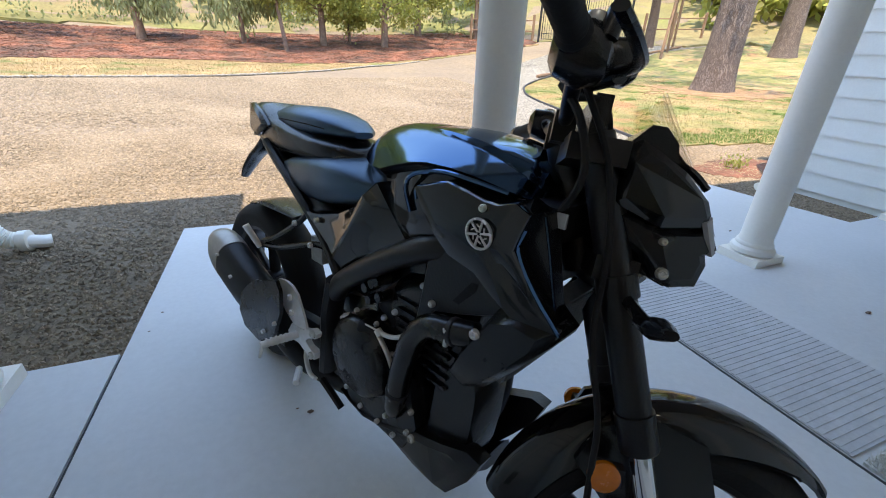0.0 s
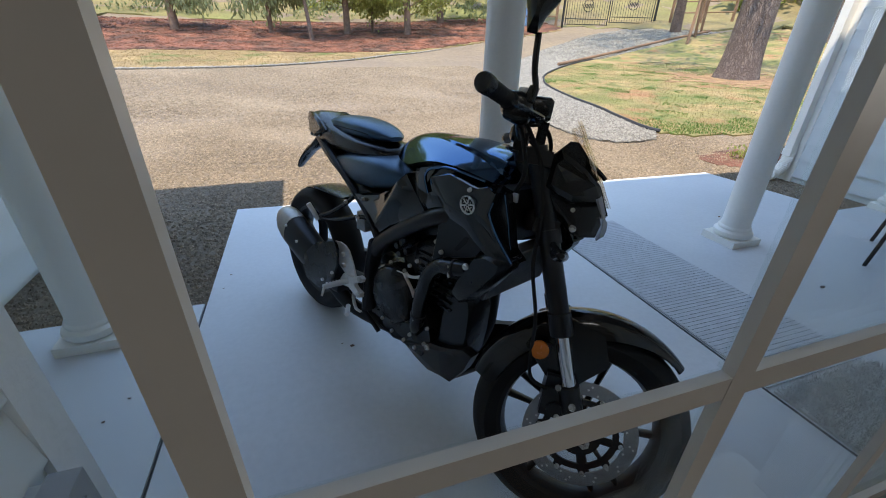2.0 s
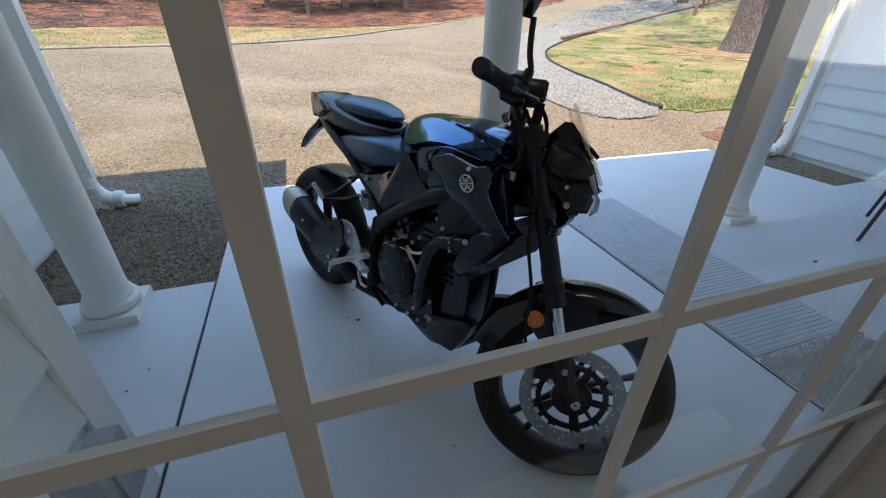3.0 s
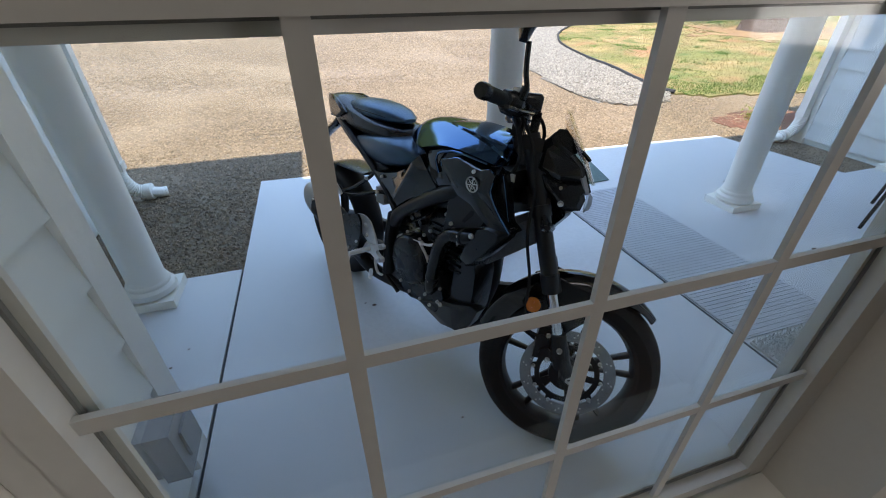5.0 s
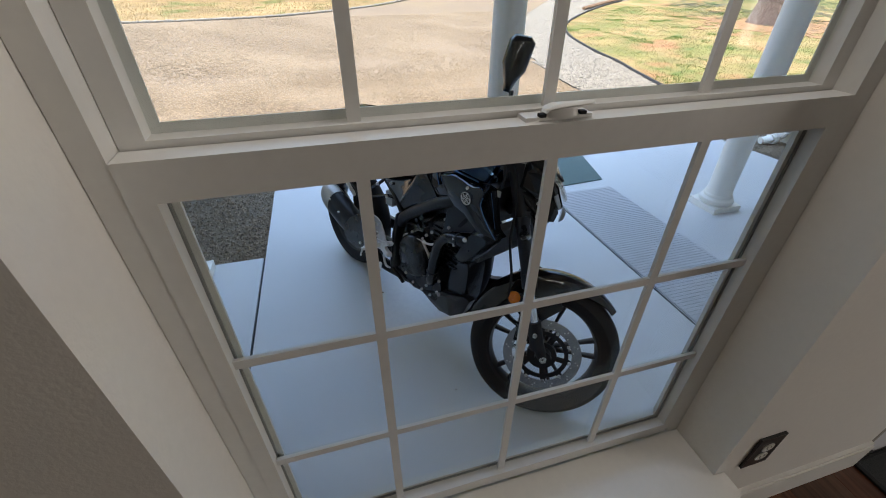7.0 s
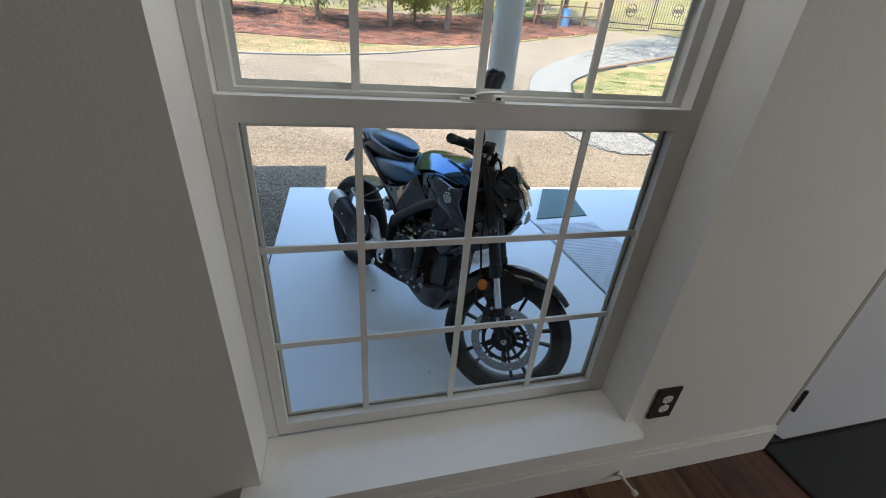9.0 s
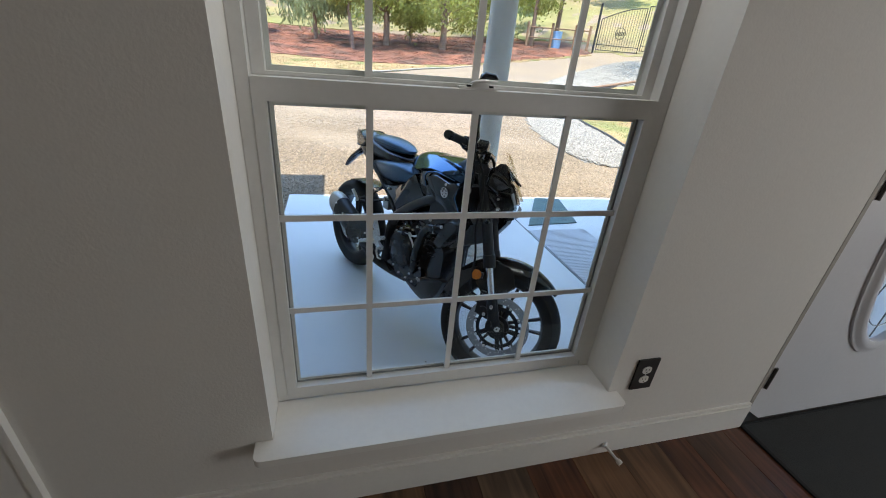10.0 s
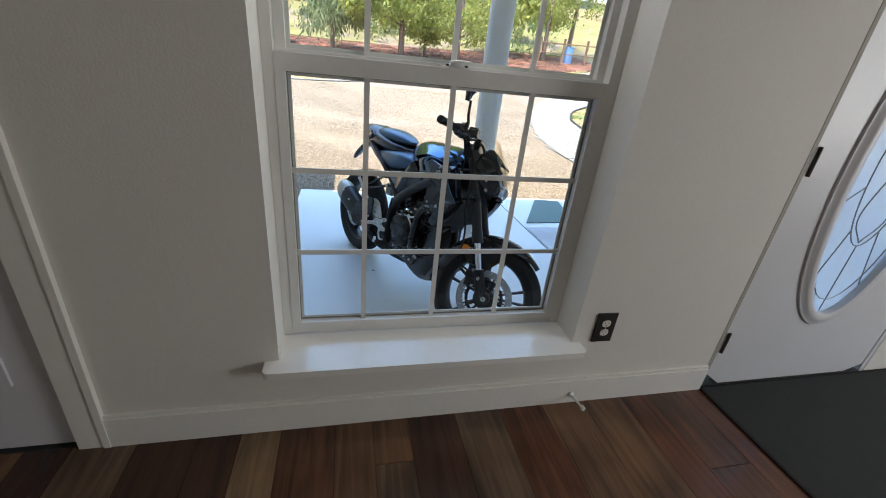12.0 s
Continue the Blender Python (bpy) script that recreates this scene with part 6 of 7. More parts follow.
# clutch arm, breather and small fittings
bm = new_bm()
rod(bm, (0.650, -0.140, 0.505), (0.643, -0.142, 0.530), 0.010, n=10)
rod(bm, (0.643, -0.142, 0.527), (0.641, -0.142, 0.533), 0.013, n=6)
tube(bm, [(0.660, -0.14, 0.530), (0.69, -0.145, 0.536), (0.73, -0.148, 0.546), (0.775, -0.15, 0.552)], 0.0022, n=8)
tube(bm, [(0.775, -0.15, 0.552), (0.80, -0.152, 0.556), (0.83, -0.152, 0.566), (0.865, -0.150, 0.587)], 0.0052, n=8)
tube(bm, [(0.772, -0.152, 0.556), (0.785, -0.152, 0.548)], 0.009, n=8, steps=1)
tube(bm, [(0.776, -0.152, 0.545), (0.803, -0.152, 0.521), (0.818, -0.150, 0.497), (0.829, -0.148, 0.474)], 0.0065, n=8, flat=0.45)
part("clutch_arm", bm, M_SILVER, bike, "bright clutch arm and cable")
for k, (x, z) in enumerate(((0.70, 0.625), (0.725, 0.645), (0.75, 0.62), (0.715, 0.60), (0.74, 0.655))):
    bm = new_bm()
    rod(bm, (x, -0.10, z), (x, -0.138, z), 0.013, 0.011, 12)
    part("injector_fitting", bm, M_ENGINE, bike)
for x, z in ((0.715, 0.53), (0.80, 0.605), (0.88, 0.70), (0.765, 0.575)):
    bolt(bike, x, -0.125, z, 0.007)
# coolant hose with clamps
bm = new_bm()
tube(bm, [(1.040, -0.155, 0.678), (0.995, -0.163, 0.668), (0.940, -0.166, 0.653), (0.902, -0.166, 0.612), (0.882, -0.165, 0.555), (0.862, -0.160, 0.490), (0.842, -0.15, 0.400), (0.82, -0.13, 0.36)], 0.024, n=14)
hose = part("coolant_hose", bm, M_SATIN, bike, "thick black coolant hose")
for p0, p1 in (((0.996, -0.163, 0.668), (1.004, -0.1625, 0.670)), ((0.853, -0.1555, 0.450), (0.851, -0.155, 0.442))):
    bm = new_bm()
    rod(bm, p0, p1, 0.0262, n=16)
    part("hose_clamp", bm, M_MATTE, hose, "dark steel hose clamp")
    bm = new_bm()
    rod(bm, (p0[0], p0[1] - 0.018, p0[2] - 0.022), (p0[0], p0[1] - 0.018, p0[2] + 0.006), 0.005, n=8)
    rod(bm, (p0[0], p0[1] - 0.018, p0[2] + 0.006), (p0[0], p0[1] - 0.018, p0[2] + 0.012), 0.0075, n=6)
    part("clamp_screw", bm, M_BOLT, hose, "bright clamp screw")
# header pipes and collector
bm = new_bm()
for y in (-0.05, 0.05):
    tube(bm, [(0.97, y, 0.55), (0.985, y, 0.50), (0.978, y, 0.38), (0.92, y * 0.8, 0.25), (0.80, y * 0.6 - 0.01, 0.205), (0.62, -0.03, 0.21)], 0.022, n=10)
tube(bm, [(0.64, -0.03, 0.21), (0.52, -0.08, 0.225), (0.42, -0.14, 0.27), (0.34, -0.175, 0.34)], 0.030, n=12)
part("exhaust_pipe", bm, M_PIPE, bike)
# muffler
bm = new_bm()
rows = [(0.42, 0.034, 0.315, 0.385, -0.160), (0.36, 0.044, 0.312, 0.428, -0.168), (0.28, 0.051, 0.330, 0.466, -0.176), (0.18, 0.054, 0.360, 0.500, -0.182), (0.10, 0.054, 0.387, 0.529, -0.185), (0.05, 0.053, 0.404, 0.546, -0.186)]
loft(bm, [sect(x - 0.014, w, a, b, 28, 2.5, yc, 0.36) for x, w, a, b, yc in rows])
muffler = part("muffler", bm, M_PIPE, bike, "stubby black muffler with a steel end cap")
bm = new_bm()
rows = [(0.052, 0.0545, 0.402, 0.5475, -0.186), (0.01, 0.0535, 0.419, 0.560, -0.186), (-0.025, 0.049, 0.437, 0.566, -0.186), (-0.05, 0.041, 0.456, 0.564, -0.186), (-0.062, 0.031, 0.474, 0.554, -0.186), (-0.050, 0.022, 0.48, 0.535, -0.186)]
loft(bm, [sect(x - 0.014, w, a, b, 28, 2.5, yc, 0.36) for x, w, a, b, yc in rows])
part("end_cap", bm, M_CAP, muffler, "brushed steel end cap")
plate("heat_shield", [(0.34, 0.533), (0.473, 0.582), (0.491, 0.559), (0.486, 0.495), (0.437, 0.40), (0.34, 0.34), (0.242, 0.343), (0.211, 0.386), (0.233, 0.448), (0.289, 0.498)], -0.230, -0.240, M_ENGINE, muffler, shrink=0.0)
bolt(muffler, 0.385, -0.240, 0.395, 0.007)
bolt(muffler, 0.46, -0.240, 0.455, 0.006)
bolt(muffler, 0.16, -0.236, 0.475, 0.006)
bolt(muffler, 0.075, -0.240, 0.520, 0.005)
# footrest hanger, heel guard, peg, pedal
for sgn in (-1, 1):
    hg = plate("heel_guard", [(0.408, 0.548), (0.420, 0.560), (0.459, 0.568), (0.490, 0.566), (0.517, 0.552), (0.545, 0.506), (0.560, 0.470), (0.530, 0.462), (0.490, 0.455), (0.445, 0.478), (0.416, 0.512)], sgn * 0.20, sgn * 0.206, M_SILVER, bike, "silver heel guard")
    bolt(hg, 0.482, sgn * 0.206, 0.530, 0.009, sgn)
    bolt(hg, 0.486, sgn * 0.206, 0.487, 0.009, sgn)
    o = [(0.463, 0.441), (0.513, 0.447), (0.545, 0.460), (0.572, 0.474), (0.592, 0.470), (0.586, 0.454), (0.548, 0.438), (0.536, 0.424), (0.556, 0.412), (0.580, 0.408), (0.578, 0.388), (0.556, 0.382), (0.530, 0.388), (0.499, 0.398), (0.455, 0.390), (0.440, 0.408)]
    fr = plate("footrest_hanger", o, sgn * 0.182, sgn * 0.198, M_SILVER, bike, "cast silver footrest hanger", bev=0.004)
    for x, z in ((0.578, 0.466), (0.566, 0.396), (0.482, 0.418)):
        bolt(fr, x, sgn * 0.198, z, 0.010, sgn)
    bm = new_bm()
    rod(bm, (0.490, sgn * 0.195, 0.420), (0.478, sgn * 0.290, 0.418), 0.011, 0.009, 12)
    rod(bm, (0.478, sgn * 0.286, 0.418), (0.470, sgn * 0.292, 0.378), 0.005, 0.004, 8)
    for k in range(6):
        rod(bm, (0.488 - 0.0016 * k, sgn * (0.212 + 0.012 * k), 0.4195), (0.4875 - 0.0016 * k, sgn * (0.216 + 0.012 * k), 0.4195), 0.0122, n=10)
    part("foot_peg", bm, M_SILVER, fr, "ribbed silver foot peg")
    bm = new_bm()
    tube(bm, [(0.525, sgn * 0.185, 0.40), (0.520, sgn * 0.19, 0.365), (0.545, sgn * 0.195, 0.330), (0.585, sgn * 0.20, 0.335)], 0.007, n=8, flat=0.6)
    tube(bm, [(0.500, sgn * 0.200, 0.318), (0.548, sgn * 0.235, 0.316)], 0.009, n=8, steps=1)
    part("pedal", bm, M_SILVER, fr, "brake pedal")
    bm = new_bm()
    tube(bm, [(0.60, sgn * 0.19, 0.34), (0.64, sgn * 0.185, 0.315), (0.675, sgn * 0.18, 0.29)], 0.010, n=6, flat=0.5)
    part("pedal_arm", bm, M_MATTE, fr)

# --- belly pan
for sgn in (-1, 1):
    bm = new_bm()
    o = [(0.60, 0.278), (0.68, 0.265), (0.76, 0.288), (0.84, 0.325), (0.90, 0.350), (0.97, 0.372), (1.04, 0.405), (1.075, 0.40), (1.05, 0.335), (1.0, 0.260), (0.935, 0.190), (0.86, 0.170), (0.77, 0.190), (0.68, 0.222)]
    loft(bm, [[(x, sgn * (0.03 + 0.07 * (z > 0.24)), z) for x, z in o], [(x, sgn * (0.06 + 0.075 * (z > 0.24)), z) for x, z in o],
              [(0.85 + (x - 0.85) * 0.8, sgn * (0.10 + 0.045 * (z > 0.24)), 0.29 + (z - 0.29) * 0.75) for x, z in o]])
    bp = part("belly_pan", bm, M_MATTE, bike, "black belly pan")
    bolt(bp, 0.895, sgn * 0.142, 0.335, 0.010, sgn)
bm = new_bm()
loft(bm, [sect(0.68, 0.035, 0.195, 0.225, 12), sect(0.85, 0.06, 0.172, 0.21, 12), sect(0.95, 0.065, 0.19, 0.235, 12), sect(1.03, 0.05, 0.27, 0.32, 12)])
part("belly_keel", bm, M_MATTE, bike)

# --- radiator and its side shrouds
RAD = Matrix.Translation((1.095, 0, 0.672)) @ Matrix.Rotation(radians(17), 4, "Y")
bm = boxes((-0.018, -0.135, -0.072, 0.014, 0.135, 0.075), bev=0.004)
rad = part("radiator", bm, M_RADIATOR, bike, "grey radiator with fine fins")
rad.matrix_basis = RAD
bm = new_bm()
for k in range(34):
    y = -0.128 + k * 0.00775
    box(bm, 0.0145, y, -0.068, 0.0185, y + 0.003, 0.070)
part("fin_core", bm, M_RADIATOR, rad, smooth=False)["kind"] = "stuff"
for sgn in (-1, 1):
    bm = new_bm()
    o = [(1.082, 0.752), (1.13, 0.772), (1.186, 0.766), (1.178, 0.735), (1.120, 0.655), (1.075, 0.60), (1.03, 0.575), (0.995, 0.588), (1.022, 0.65)]
    loft(bm, [[(x, sgn * 0.128, z) for x, z in o], [(x, sgn * 0.165, z) for x, z in o], [(1.085 + (x - 1.085) * 0.75, sgn * 0.187, 0.68 + (z - 0.68) * 0.75) for x, z in o]])
    rs = part("radiator_shroud", bm, M_SATIN, bike, "black radiator side shroud")
    bolt(rs, 1.06, sgn * 0.186, 0.705, 0.009, sgn)
GUARD = ((0.93, 0.60), (1.00, 0.585), (1.030, 0.565), (1.040, 0.53), (1.038, 0.44), (1.03, 0.37), (1.00, 0.28), (0.95, 0.23), (0.90, 0.30))
for sgn, reach in ((-1, 1.0), (1, 0.35)):
    bm = new_bm()
    o = [(0.93 + (x - 0.93) * (reach if x > 0.93 else 1.0), z) for x, z in GUARD]
    loft(bm, [[(x, sgn * 0.03, z) for x, z in o], [(x, sgn * 0.085, z) for x, z in o], [(0.96 + (x - 0.96) * 0.85, sgn * 0.115, 0.42 + (z - 0.42) * 0.9) for x, z in o]])
    bevel(bm, 0.006, 2)
    part("engine_guard", bm, M_SATIN, bike)

# --- steering: forks, yokes, bars
for sgn in (-1, 1):
    top, low = Vector((1.083, sgn * 0.098, 0.998)), Vector((1.250, sgn * 0.098, 0.565))
    d = (low - top).normalized()
    bm = new_bm()
    rod(bm, top, low, 0.0255, 0.0255, 20)
    rod(bm, low - d * 0.055, low + d * 0.004, 0.029, 0.029, 20)
    rod(bm, top + d * 0.20, top + d * 0.235, 0.030, n=20)
    fk = steered(part("fork_tube", bm, M_MATTE, bike, "black upper fork tube"))
    bm = new_bm()
    rod(bm, low, low + d * 0.145, 0.0185, n=20)
    part("fork_stanchion", bm, M_CHROME, fk, "bright chrome fork stanchion")
    bm = new_bm()
    base = low + d * 0.14
    rod(bm, base, base + d * 0.11, 0.026, 0.028, 16)
    tube(bm, [base + d * 0.06, base + d * 0.13 + Vector((0.012, 0, 0)), Vector((1.370, sgn * 0.086, 0.300))], 0.022, n=12, steps=4)
    lathe(bm, [(0.006, -0.022), (0.03, -0.022), (0.032, 0), (0.03, 0.022), (0.006, 0.022)], 18, "y", (1.370, sgn * 0.086, 0.300))
    ft = part("fork_foot", bm, M_MATTE, fk)
    bm = new_bm()
    lathe(bm, [(0.006, 0), (0.014, 0), (0.014, 0.010), (0.007, 0.012), (0.006, 0.006)], 6, "y", (0, 0, 0))
    bmesh.ops.scale(bm, vec=(1, sgn, 1), verts=bm.verts)
    bmesh.ops.translate(bm, vec=(1.370, sgn * 0.108, 0.300), verts=bm.verts)
    part("axle_nut", bm, M_BOLT, ft, "bright axle nut")
    bolt(ft, 1.315, sgn * 0.128, 0.395, 0.009, sgn)
    bm = new_bm()
    lathe(bm, [(0.001, 0.012), (0.018, 0.012), (0.0235, 0.008), (0.0235, 0), (0.001, 0)], 24, "y")
    bmesh.ops.scale(bm, vec=(1, sgn, 1), verts=bm.verts)
    bmesh.ops.translate(bm, vec=(1.205, sgn * 0.118, 0.516), verts=bm.verts)
    part("side_reflector", bm, M_ORANGE, fk, "round orange reflector")
    bm = boxes((1.195, sgn * 0.108 - 0.01, 0.50, 1.235, sgn * 0.108 + 0.01, 0.53), bev=0.003)
    part("reflector_bracket", bm, M_MATTE, fk)
bm = boxes((1.045, -0.135, 0.955, 1.125, 0.135, 0.990), (1.120, -0.116, 0.80, 1.180, 0.116, 0.835), bev=0.012)
rod(bm, (1.055, 0, 0.99), (1.13, 0, 0.80), 0.03, n=14)
steered(part("triple_clamp", bm, M_MATTE, bike))
bm = new_bm()
tube(bm, [(0.972, 0.39, 1.057), (1.005, 0.30, 1.058), (1.025, 0.21, 1.060), (1.035, 0.12, 1.03), (1.04, 0.06, 1.018), (1.04, -0.06, 1.018), (1.035, -0.12, 1.03), (1.025, -0.21, 1.060), (1.005, -0.30, 1.058), (0.972, -0.39, 1.057)], 0.011, n=10)
bars = steered(part("handlebar", bm, M_MATTE, bike))
for sgn in (-1, 1):
    bm = boxes((1.025, sgn * 0.05 - 0.015, 0.985, 1.058, sgn * 0.05 + 0.015, 1.03), bev=0.006)
    part("bar_clamp", bm, M_MATTE, bars)
    bm = new_bm()
    pts = [Vector((1.010, sgn * 0.268, 1.058)), Vector((0.978, sgn * 0.374, 1.057))]
    d = (pts[1] - pts[0]).normalized()
    rows = []
    u, v = basis(d)
    for k in range(22):
        f = k / 21
        rows.append(circle(pts[0].lerp(pts[1], f), u, v, (0.0195 if k < 2 else 0.0160 + (0.0008 if k % 2 else 0)), n=14))
    loft(bm, rows)
    part("grip", bm, M_TYRE, bars, "black ribbed rubber grip")
    bm = new_bm()
    loft(bm, [circle(pts[1] + d * h, u, v, r, n=16) for h, r in ((0.0, 0.012), (0.002, 0.0185), (0.022, 0.0185), (0.028, 0.016), (0.029, 0.006))])
    part("bar_end", bm, M_SATIN, bars)
    bm = new_bm()
    loft(bm, [sect(0.992, 0.020, 1.045, 1.072, 16, 3, sgn * 0.222), sect(1.000, 0.032, 1.032, 1.086, 16, 3.4, sgn * 0.222), sect(1.030, 0.036, 1.022, 1.088, 16, 3.4, sgn * 0.220), sect(1.052, 0.030, 1.028, 1.076, 16, 3, sgn * 0.216), sect(1.060, 0.016, 1.04, 1.062, 16, 3, sgn * 0.214)])
    part("switch_housing", bm, M_SATIN, bars)
    bm = new_bm()
    tube(bm, [(1.045, sgn * 0.185, 1.052), (1.072, sgn * 0.215, 1.045), (1.078, sgn * 0.27, 1.038), (1.058, sgn * 0.33, 1.034), (1.030, sgn * 0.385, 1.034)], 0.0075, n=8, flat=0.65)
    part("lever", bm, M_SATIN, bars, "black hand lever")
    bm = new_bm()
    lathe(bm, [(0.002, 0), (0.011, 0), (0.0125, 0.004), (0.011, 0.010), (0.002, 0.011)], 16, "z", (1.032, sgn * 0.232, 1.084))
    part("perch_nut", bm, M_BOLT, bars, "bright mirror mount nut")
bm = new_bm()
loft(bm, [sect(1.050, 0.022, 1.052, 1.086, 16, 3.6, -0.168), sect(1.056, 0.030, 1.046, 1.094, 16, 3.8, -0.168), sect(1.090, 0.030, 1.046, 1.096, 16, 3.8, -0.166), sect(1.098, 0.024, 1.052, 1.090, 16, 3.4, -0.166)])
part("brake_reservoir", bm, M_SATIN, bars, "black front brake fluid reservoir")
bm = new_bm()
rod(bm, (1.045, -0.13, 1.052), (1.075, -0.205, 1.046), 0.013, 0.011, 12)
part("master_cylinder", bm, M_SATIN, bars)
bm = new_bm()
tube(bm, [(1.048, -0.238, 1.078), (1.053, -0.240, 1.098), (1.045, -0.244, 1.125), (1.040, -0.246, 1.155), (1.036, -0.250, 1.195)], 0.0068, n=10)
rod(bm, (1.046, -0.237, 1.070), (1.052, -0.240, 1.098), 0.0125, 0.0105, 12)
part("mirror_stem", bm, M_SATIN, bars)
HEAD = [(-0.036, 0.050), (-0.024, 0.066), (0.022, 0.070), (0.038, 0.056), (0.036, -0.020), (0.020, -0.052), (0.012, -0.085), (-0.008, -0.085), (-0.018, -0.052), (-0.036, -0.012)]
bm = new_bm()
loft(bm, [[(x, y * k, z * (0.5 + 0.5 * k)) for y, z in HEAD] for x, k in ((0.0, 0.94), (0.004, 1.0), (0.012, 0.98), (0.026, 0.72), (0.034, 0.35))])
mh = part("mirror_head", bm, M_SATIN, bars, "rear-view mirror with its dark back turned to the camera")
# turned to fit the camera's view: the dark back faces it
mh.matrix_basis = Matrix.Translation((1.030, -0.262, 1.272)) @ Matrix.Rotation(radians(-84), 4, "Z") @ Matrix.Rotation(radians(-6), 4, "X")
bm = new_bm()
loft(bm, [[(x, y * 0.92, 0.004 + z * 0.90) for y, z in HEAD[:5] + HEAD[9:]] for x in (-0.0025, 0.001)])
part("mirror_face", bm, M_MIRROR, mh, "mirror glass")

# --- headlight nacelle, meter, screen, front signals
NOSE = [(1.118, 0.905), (1.120, 0.982), (1.138, 1.003), (1.158, 1.026), (1.178, 1.026), (1.198, 1.006), (1.206, 0.972), (1.250, 0.938), (1.284, 0.872), (1.268, 0.862), (1.274, 0.848), (1.268, 0.815), (1.226, 0.806), (1.204, 0.814), (1.178, 0.842), (1.150, 0.862)]
bm = new_bm()
loft(bm, [[(x, y, z) for x, z in NOSE] for y in (-0.085, 0.085)])
bevel(bm, 0.004, 1)
nac = steered(part("headlight_nacelle", bm, M_SATIN, bike, "angular black headlight nacelle"))
for sgn in (-1, 1):
    bm = new_bm()
    upper = [(1.122, 0.910), (1.124, 0.978), (1.140, 0.998), (1.168, 0.985), (1.206, 0.966), (1.246, 0.934), (1.262, 0.902), (1.190, 0.888)]
    loft(bm, [[(x, sgn * 0.082, z) for x, z in upper], [(x, sgn * (0.120 - 0.22 * max(0, x - 1.19)), z) for x, z in upper], [(1.185 + (x - 1.185) * 0.8, sgn * (0.130 - 0.2 * max(0, x - 1.19)), 0.935 + (z - 0.935) * 0.7) for x, z in upper]])
    part("nacelle_cheek", bm, M_SHROUD, nac, smooth=False)
    bm = new_bm()
    lower = [(1.150, 0.862), (1.122, 0.906), (1.190, 0.884), (1.264, 0.898), (1.280, 0.872), (1.266, 0.862), (1.271, 0.848), (1.264, 0.818), (1.226, 0.808), (1.204, 0.816), (1.178, 0.844)]
    loft(bm, [[(x, sgn * 0.082, z) for x, z in lower], [(x, sgn * (0.112 - 0.22 * max(0, x - 1.19)), z) for x, z in lower], [(1.21 + (x - 1.21) * 0.8, sgn * (0.120 - 0.2 * max(0, x - 1.19)), 0.855 + (z - 0.855) * 0.75) for x, z in lower]])
    part("nacelle_jaw", bm, M_SATIN, nac, smooth=False)
    bolt(nac, 1.208, sgn * 0.117, 0.827, 0.0085, sgn)
    bolt(nac, 1.198, sgn * 0.119, 0.870, 0.0055, sgn)
    bm = new_bm()
    q = ((1.250, 0.106, 0.915), (1.276, 0.086, 0.868), (1.268, 0.096, 0.862), (1.243, 0.112, 0.905))
    loft(bm, [[(x, sgn * y, z) for x, y, z in q], [(x + 0.005, sgn * (y + 0.004), z) for x, y, z in q]])
    part("position_light", bm, M_LENS, nac, "slim clear position light")
    bm = new_bm()
    rod(bm, (1.165, sgn * 0.055, 1.02), (1.225, sgn * 0.045, 0.975), 0.016, 0.012, 8)
    part("visor_post", bm, M_SATIN, nac)
bm = new_bm()
lathe(bm, [(0.001, 0.018), (0.02, 0.014), (0.034, 0), (0.001, 0)], 24, "x", (1.288, 0, 0.835))
part("headlight_lens", bm, M_LENS, nac, "round projector headlight")
bm = boxes((1.075, -0.075, 0.995, 1.10, 0.075, 1.06), bev=0.010)
steered(part("meter_panel", bm, M_SATIN, bike))
bm = new_bm()
rows = []
for k, (x, z, hw) in enumerate(((1.178, 1.078, 0.070), (1.205, 1.035, 0.088), (1.238, 0.985, 0.094), (1.268, 0.935, 0.090), (1.296, 0.888, 0.066))):
    rows.append([(x - 0.28 * (y * y) / 0.09, y, z) for y in np.linspace(-hw, hw, 13)])
for off in (0.0, 0.004):
    loft(bm, [[(x + off, y, z + off * 0.6) for x, y, z in r] for r in rows], closed=False, cap=False)
scr = steered(part("windscreen", bm, M_SCREEN, bike, "smoked plastic flyscreen"))
for sgn in (-1, 1):
    bm = new_bm()
    tube(bm, [(1.20, sgn * 0.05, 0.99), (1.235, sgn * 0.058, 0.975), (1.262, sgn * 0.055, 0.955)], 0.006, n=6)
    part("screen_mount", bm, M_SATIN, scr)
for sgn in (-1, 1):
    bm = new_bm()
    tube(bm, [(1.17, sgn * 0.11, 0.785), (1.18, sgn * 0.15, 0.772), (1.182, sgn * 0.185, 0.768)], 0.009, n=8)
    sg = steered(part("turn_signal", bm, M_SATIN, bike))
    bm = new_bm()
    tube(bm, [(1.175, sgn * 0.180, 0.768), (1.185, sgn * 0.21, 0.770), (1.182, sgn * 0.255, 0.776)], 0.018, n=10, flat=0.7, radii=[0.012, 0.021, 0.009])
    part("signal_lens", bm, M_SATIN, sg, "slim dark turn signal")
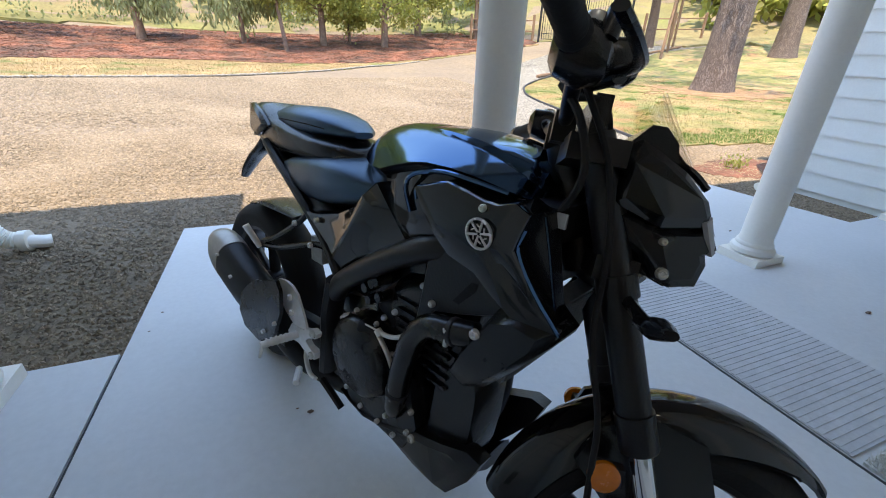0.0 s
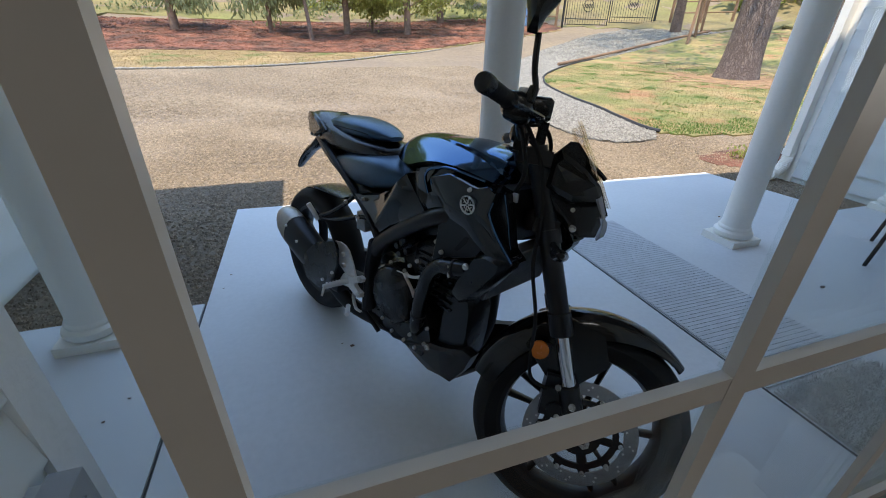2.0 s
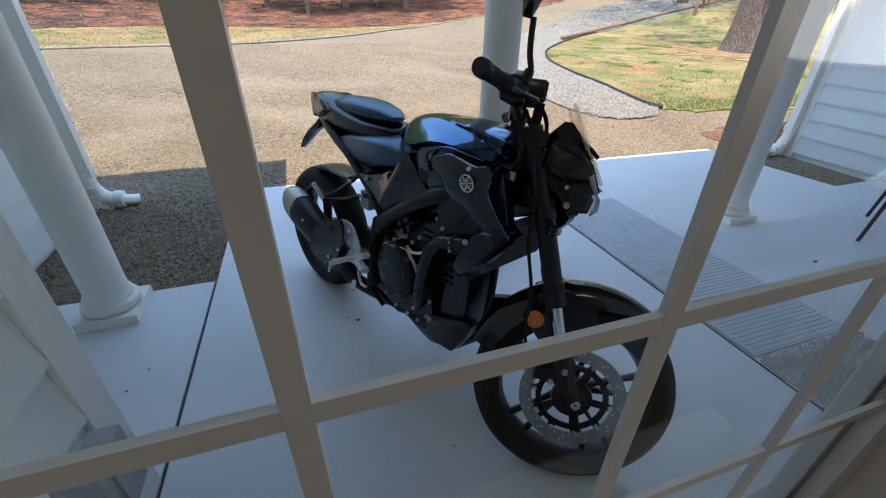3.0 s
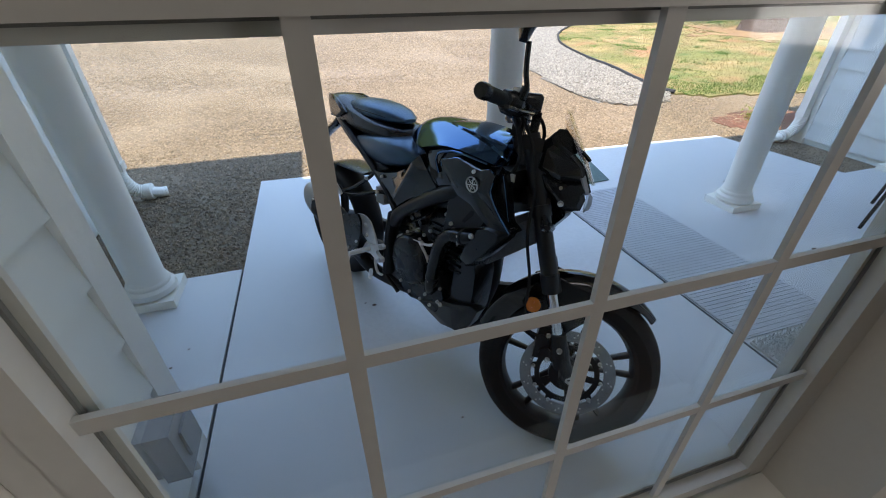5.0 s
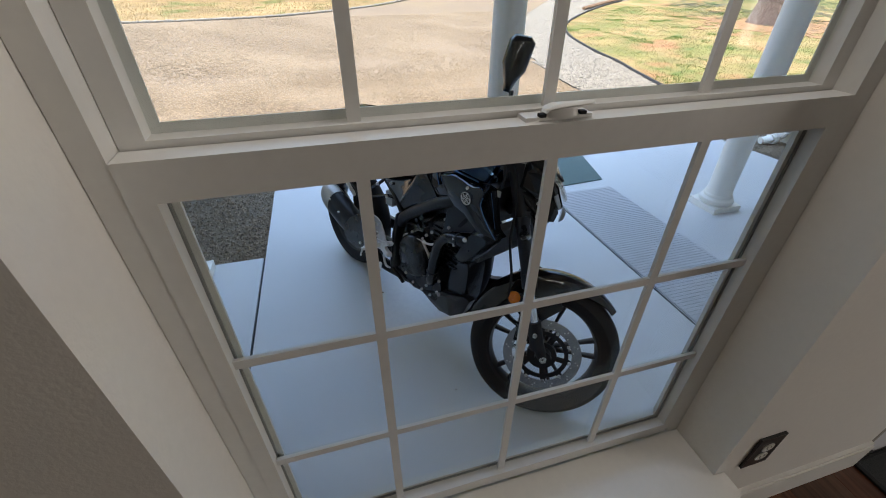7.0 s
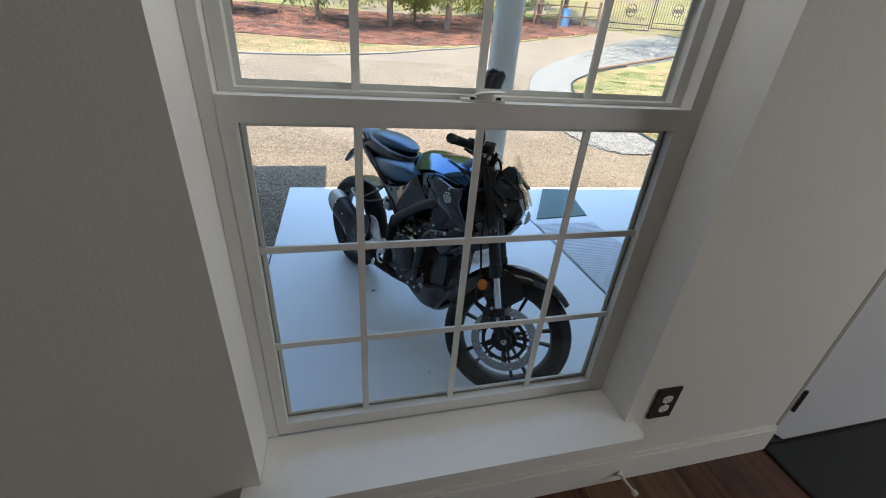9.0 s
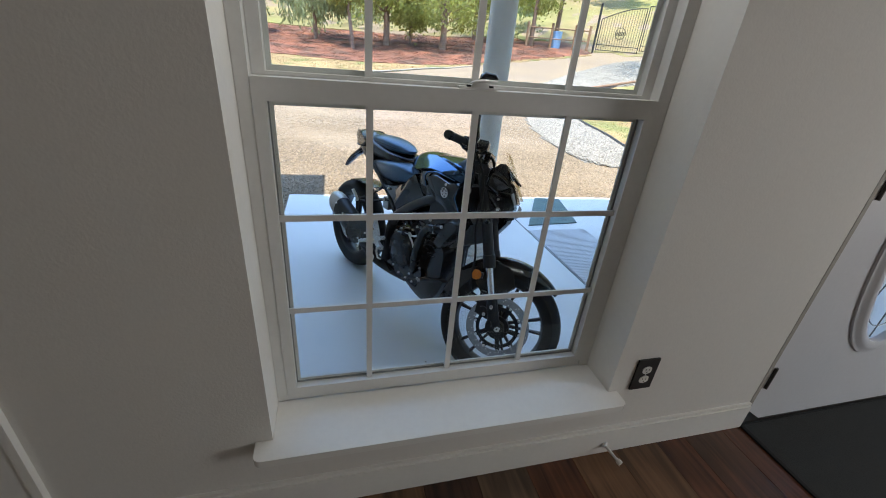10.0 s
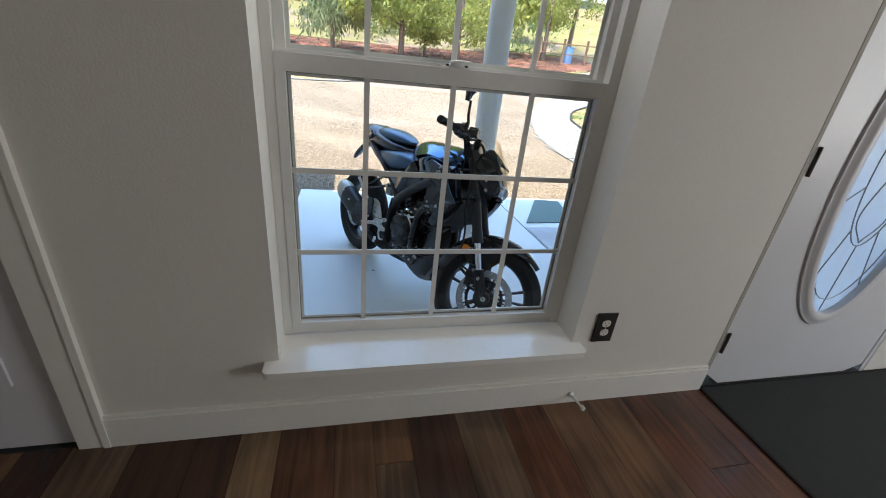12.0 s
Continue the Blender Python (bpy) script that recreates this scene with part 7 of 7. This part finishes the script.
# --- front mudguard
bm = new_bm()
rows = []
for k in range(25):
    a = radians(166 - k * (166 - 47) / 24)
    r = 0.322 + 0.008 * math.sin((k / 24) * math.pi)
    w = 0.066 * (0.75 + 0.25 * math.sin(min(1, k / 8) * math.pi / 2)) * (1.0 if k < 17 else 1.0 - 0.62 * ((k - 17) / 7) ** 1.5)
    drop = 0.055 * (1.0 if k < 14 else max(0.15, 1 - (k - 14) / 10))
    prof = []
    for f in np.linspace(-1, 1, 13):
        prof.append((f * w, r - drop * abs(f) ** 3.2 - 0.010 * f * f))
    inner = [(y * 0.94, rr - 0.005) for y, rr in prof[::-1]]
    rows.append([(1.366 + rr * math.cos(a), y, 0.293 + rr * math.sin(a)) for y, rr in prof + inner])
loft(bm, rows)
mg = steered(part("front_mudguard", bm, M_GUARD, bike, "gloss black front mudguard"))
for sgn in (-1, 1):
    bm = new_bm()
    o = [(1.175, 0.50), (1.20, 0.565), (1.27, 0.60), (1.36, 0.575), (1.39, 0.50), (1.335, 0.44), (1.30, 0.39), (1.255, 0.42)]
    loft(bm, [[(x, sgn * 0.060, z) for x, z in o], [(x, sgn * 0.072, z) for x, z in o]])
    bevel(bm, 0.003)
    part("mudguard_stay", bm, M_SATIN, mg)
# --- caliper and lines
bm = boxes((1.245, -0.092, 0.335, 1.305, -0.030, 0.445), bev=0.014)
rod(bm, (1.26, -0.095, 0.40), (1.26, -0.105, 0.40), 0.02, n=14)
rod(bm, (1.28, -0.095, 0.36), (1.28, -0.105, 0.36), 0.02, n=14)
cal = steered(part("brake_caliper", bm, M_MATTE, bike))
bolt(cal, 1.275, -0.105, 0.425, 0.008)
bolt(cal, 1.29, -0.105, 0.345, 0.008)
bm = new_bm()
tube(bm, [(1.045, -0.16, 1.045), (1.10, -0.135, 0.96), (1.13, -0.125, 0.85), (1.14, -0.125, 0.72), (1.175, -0.128, 0.60), (1.185, -0.125, 0.52), (1.20, -0.118, 0.44), (1.25, -0.10, 0.41)], 0.005, n=8)
steered(part("brake_hose", bm, M_TYRE, bike))
bm = new_bm()
tube(bm, [(1.06, 0.10, 1.03), (1.11, 0.08, 0.98), (1.13, 0.05, 0.90)], 0.0045, n=8)
steered(part("cable", bm, M_TYRE, bike))
bm = new_bm()
tube(bm, [(1.02, -0.12, 1.05), (1.05, -0.16, 1.0), (1.07, -0.15, 0.93), (1.05, -0.09, 0.86)], 0.0055, n=8)
steered(part("cable", bm, M_TYRE, bike))
bm = new_bm()
tube(bm, [(1.02, 0.14, 1.05), (1.06, 0.16, 0.99), (1.08, 0.12, 0.92), (1.06, 0.06, 0.86)], 0.0055, n=8)
steered(part("cable", bm, M_TYRE, bike))
bm = new_bm()
tube(bm, [(1.03, -0.10, 1.04), (1.09, -0.06, 1.05), (1.12, 0.0, 1.0), (1.10, 0.03, 0.92)], 0.0055, n=8)
steered(part("clutch_cable", bm, M_TYRE, bike))
# --- horn, wiring lump and sticker behind the fork
bm = boxes((1.02, -0.10, 0.76, 1.10, 0.10, 0.87), (1.05, -0.119, 0.86, 1.13, 0.10, 0.915), bev=0.010)
part("head_tube_cover", bm, M_MATTE, bike)
bm = boxes((1.084, -0.1245, 0.890, 1.142, -0.119, 0.911), bev=0.001)
part("sticker", bm, M_STICKER, bike, "pale grey information sticker")
bm = new_bm()
tube(bm, [(1.07, -0.10, 0.865), (1.11, -0.115, 0.84), (1.13, -0.10, 0.80)], 0.006, n=8)
tube(bm, [(1.05, -0.06, 0.84), (1.09, -0.12, 0.80), (1.12, -0.11, 0.74)], 0.008, n=8)
tube(bm, [(1.02, -0.115, 0.78), (1.07, -0.13, 0.745), (1.10, -0.12, 0.70)], 0.006, n=8)
part("wiring", bm, M_TYRE, bike)
# --- side stand on the far side
bm = new_bm()
tube(bm, [(0.60, 0.11, 0.27), (0.60, 0.17, 0.16), (0.61, 0.245, 0.030)], 0.011, n=8, steps=3)
box(bm, 0.585, 0.225, 0.0285, 0.645, 0.275, 0.0345)
part("side_stand", bm, M_MATTE, bike)

# ---- planks of the wood floor ----
rng = random.Random(21)
y_end = -0.001
x = ROOM[0]
count = 0
while x < ROOM[2]:
    w = 0.127 if rng.random() < 0.45 else 0.178
    w = min(w, ROOM[2] - x)
    y = -rng.uniform(0.15, 1.2)
    y1 = y_end
    while y1 > ROOM[1] + 0.01:
        y0 = max(y, ROOM[1])
        L = round(y1 - y0, 3)
        bm = new_bm()
        box(bm, 0.0008, 0.0008, -0.0119, w - 0.0008, L - 0.0008, 0.0)
        bevel(bm, 0.0012, 1)
        o = mesh_ob("plank", bm, M_PLANK, False)
        o.parent = floor_ob
        o.location = (x, y0, 0)
        count += 1
        y1 = y0
        y = y0 - 1.22
    x += w
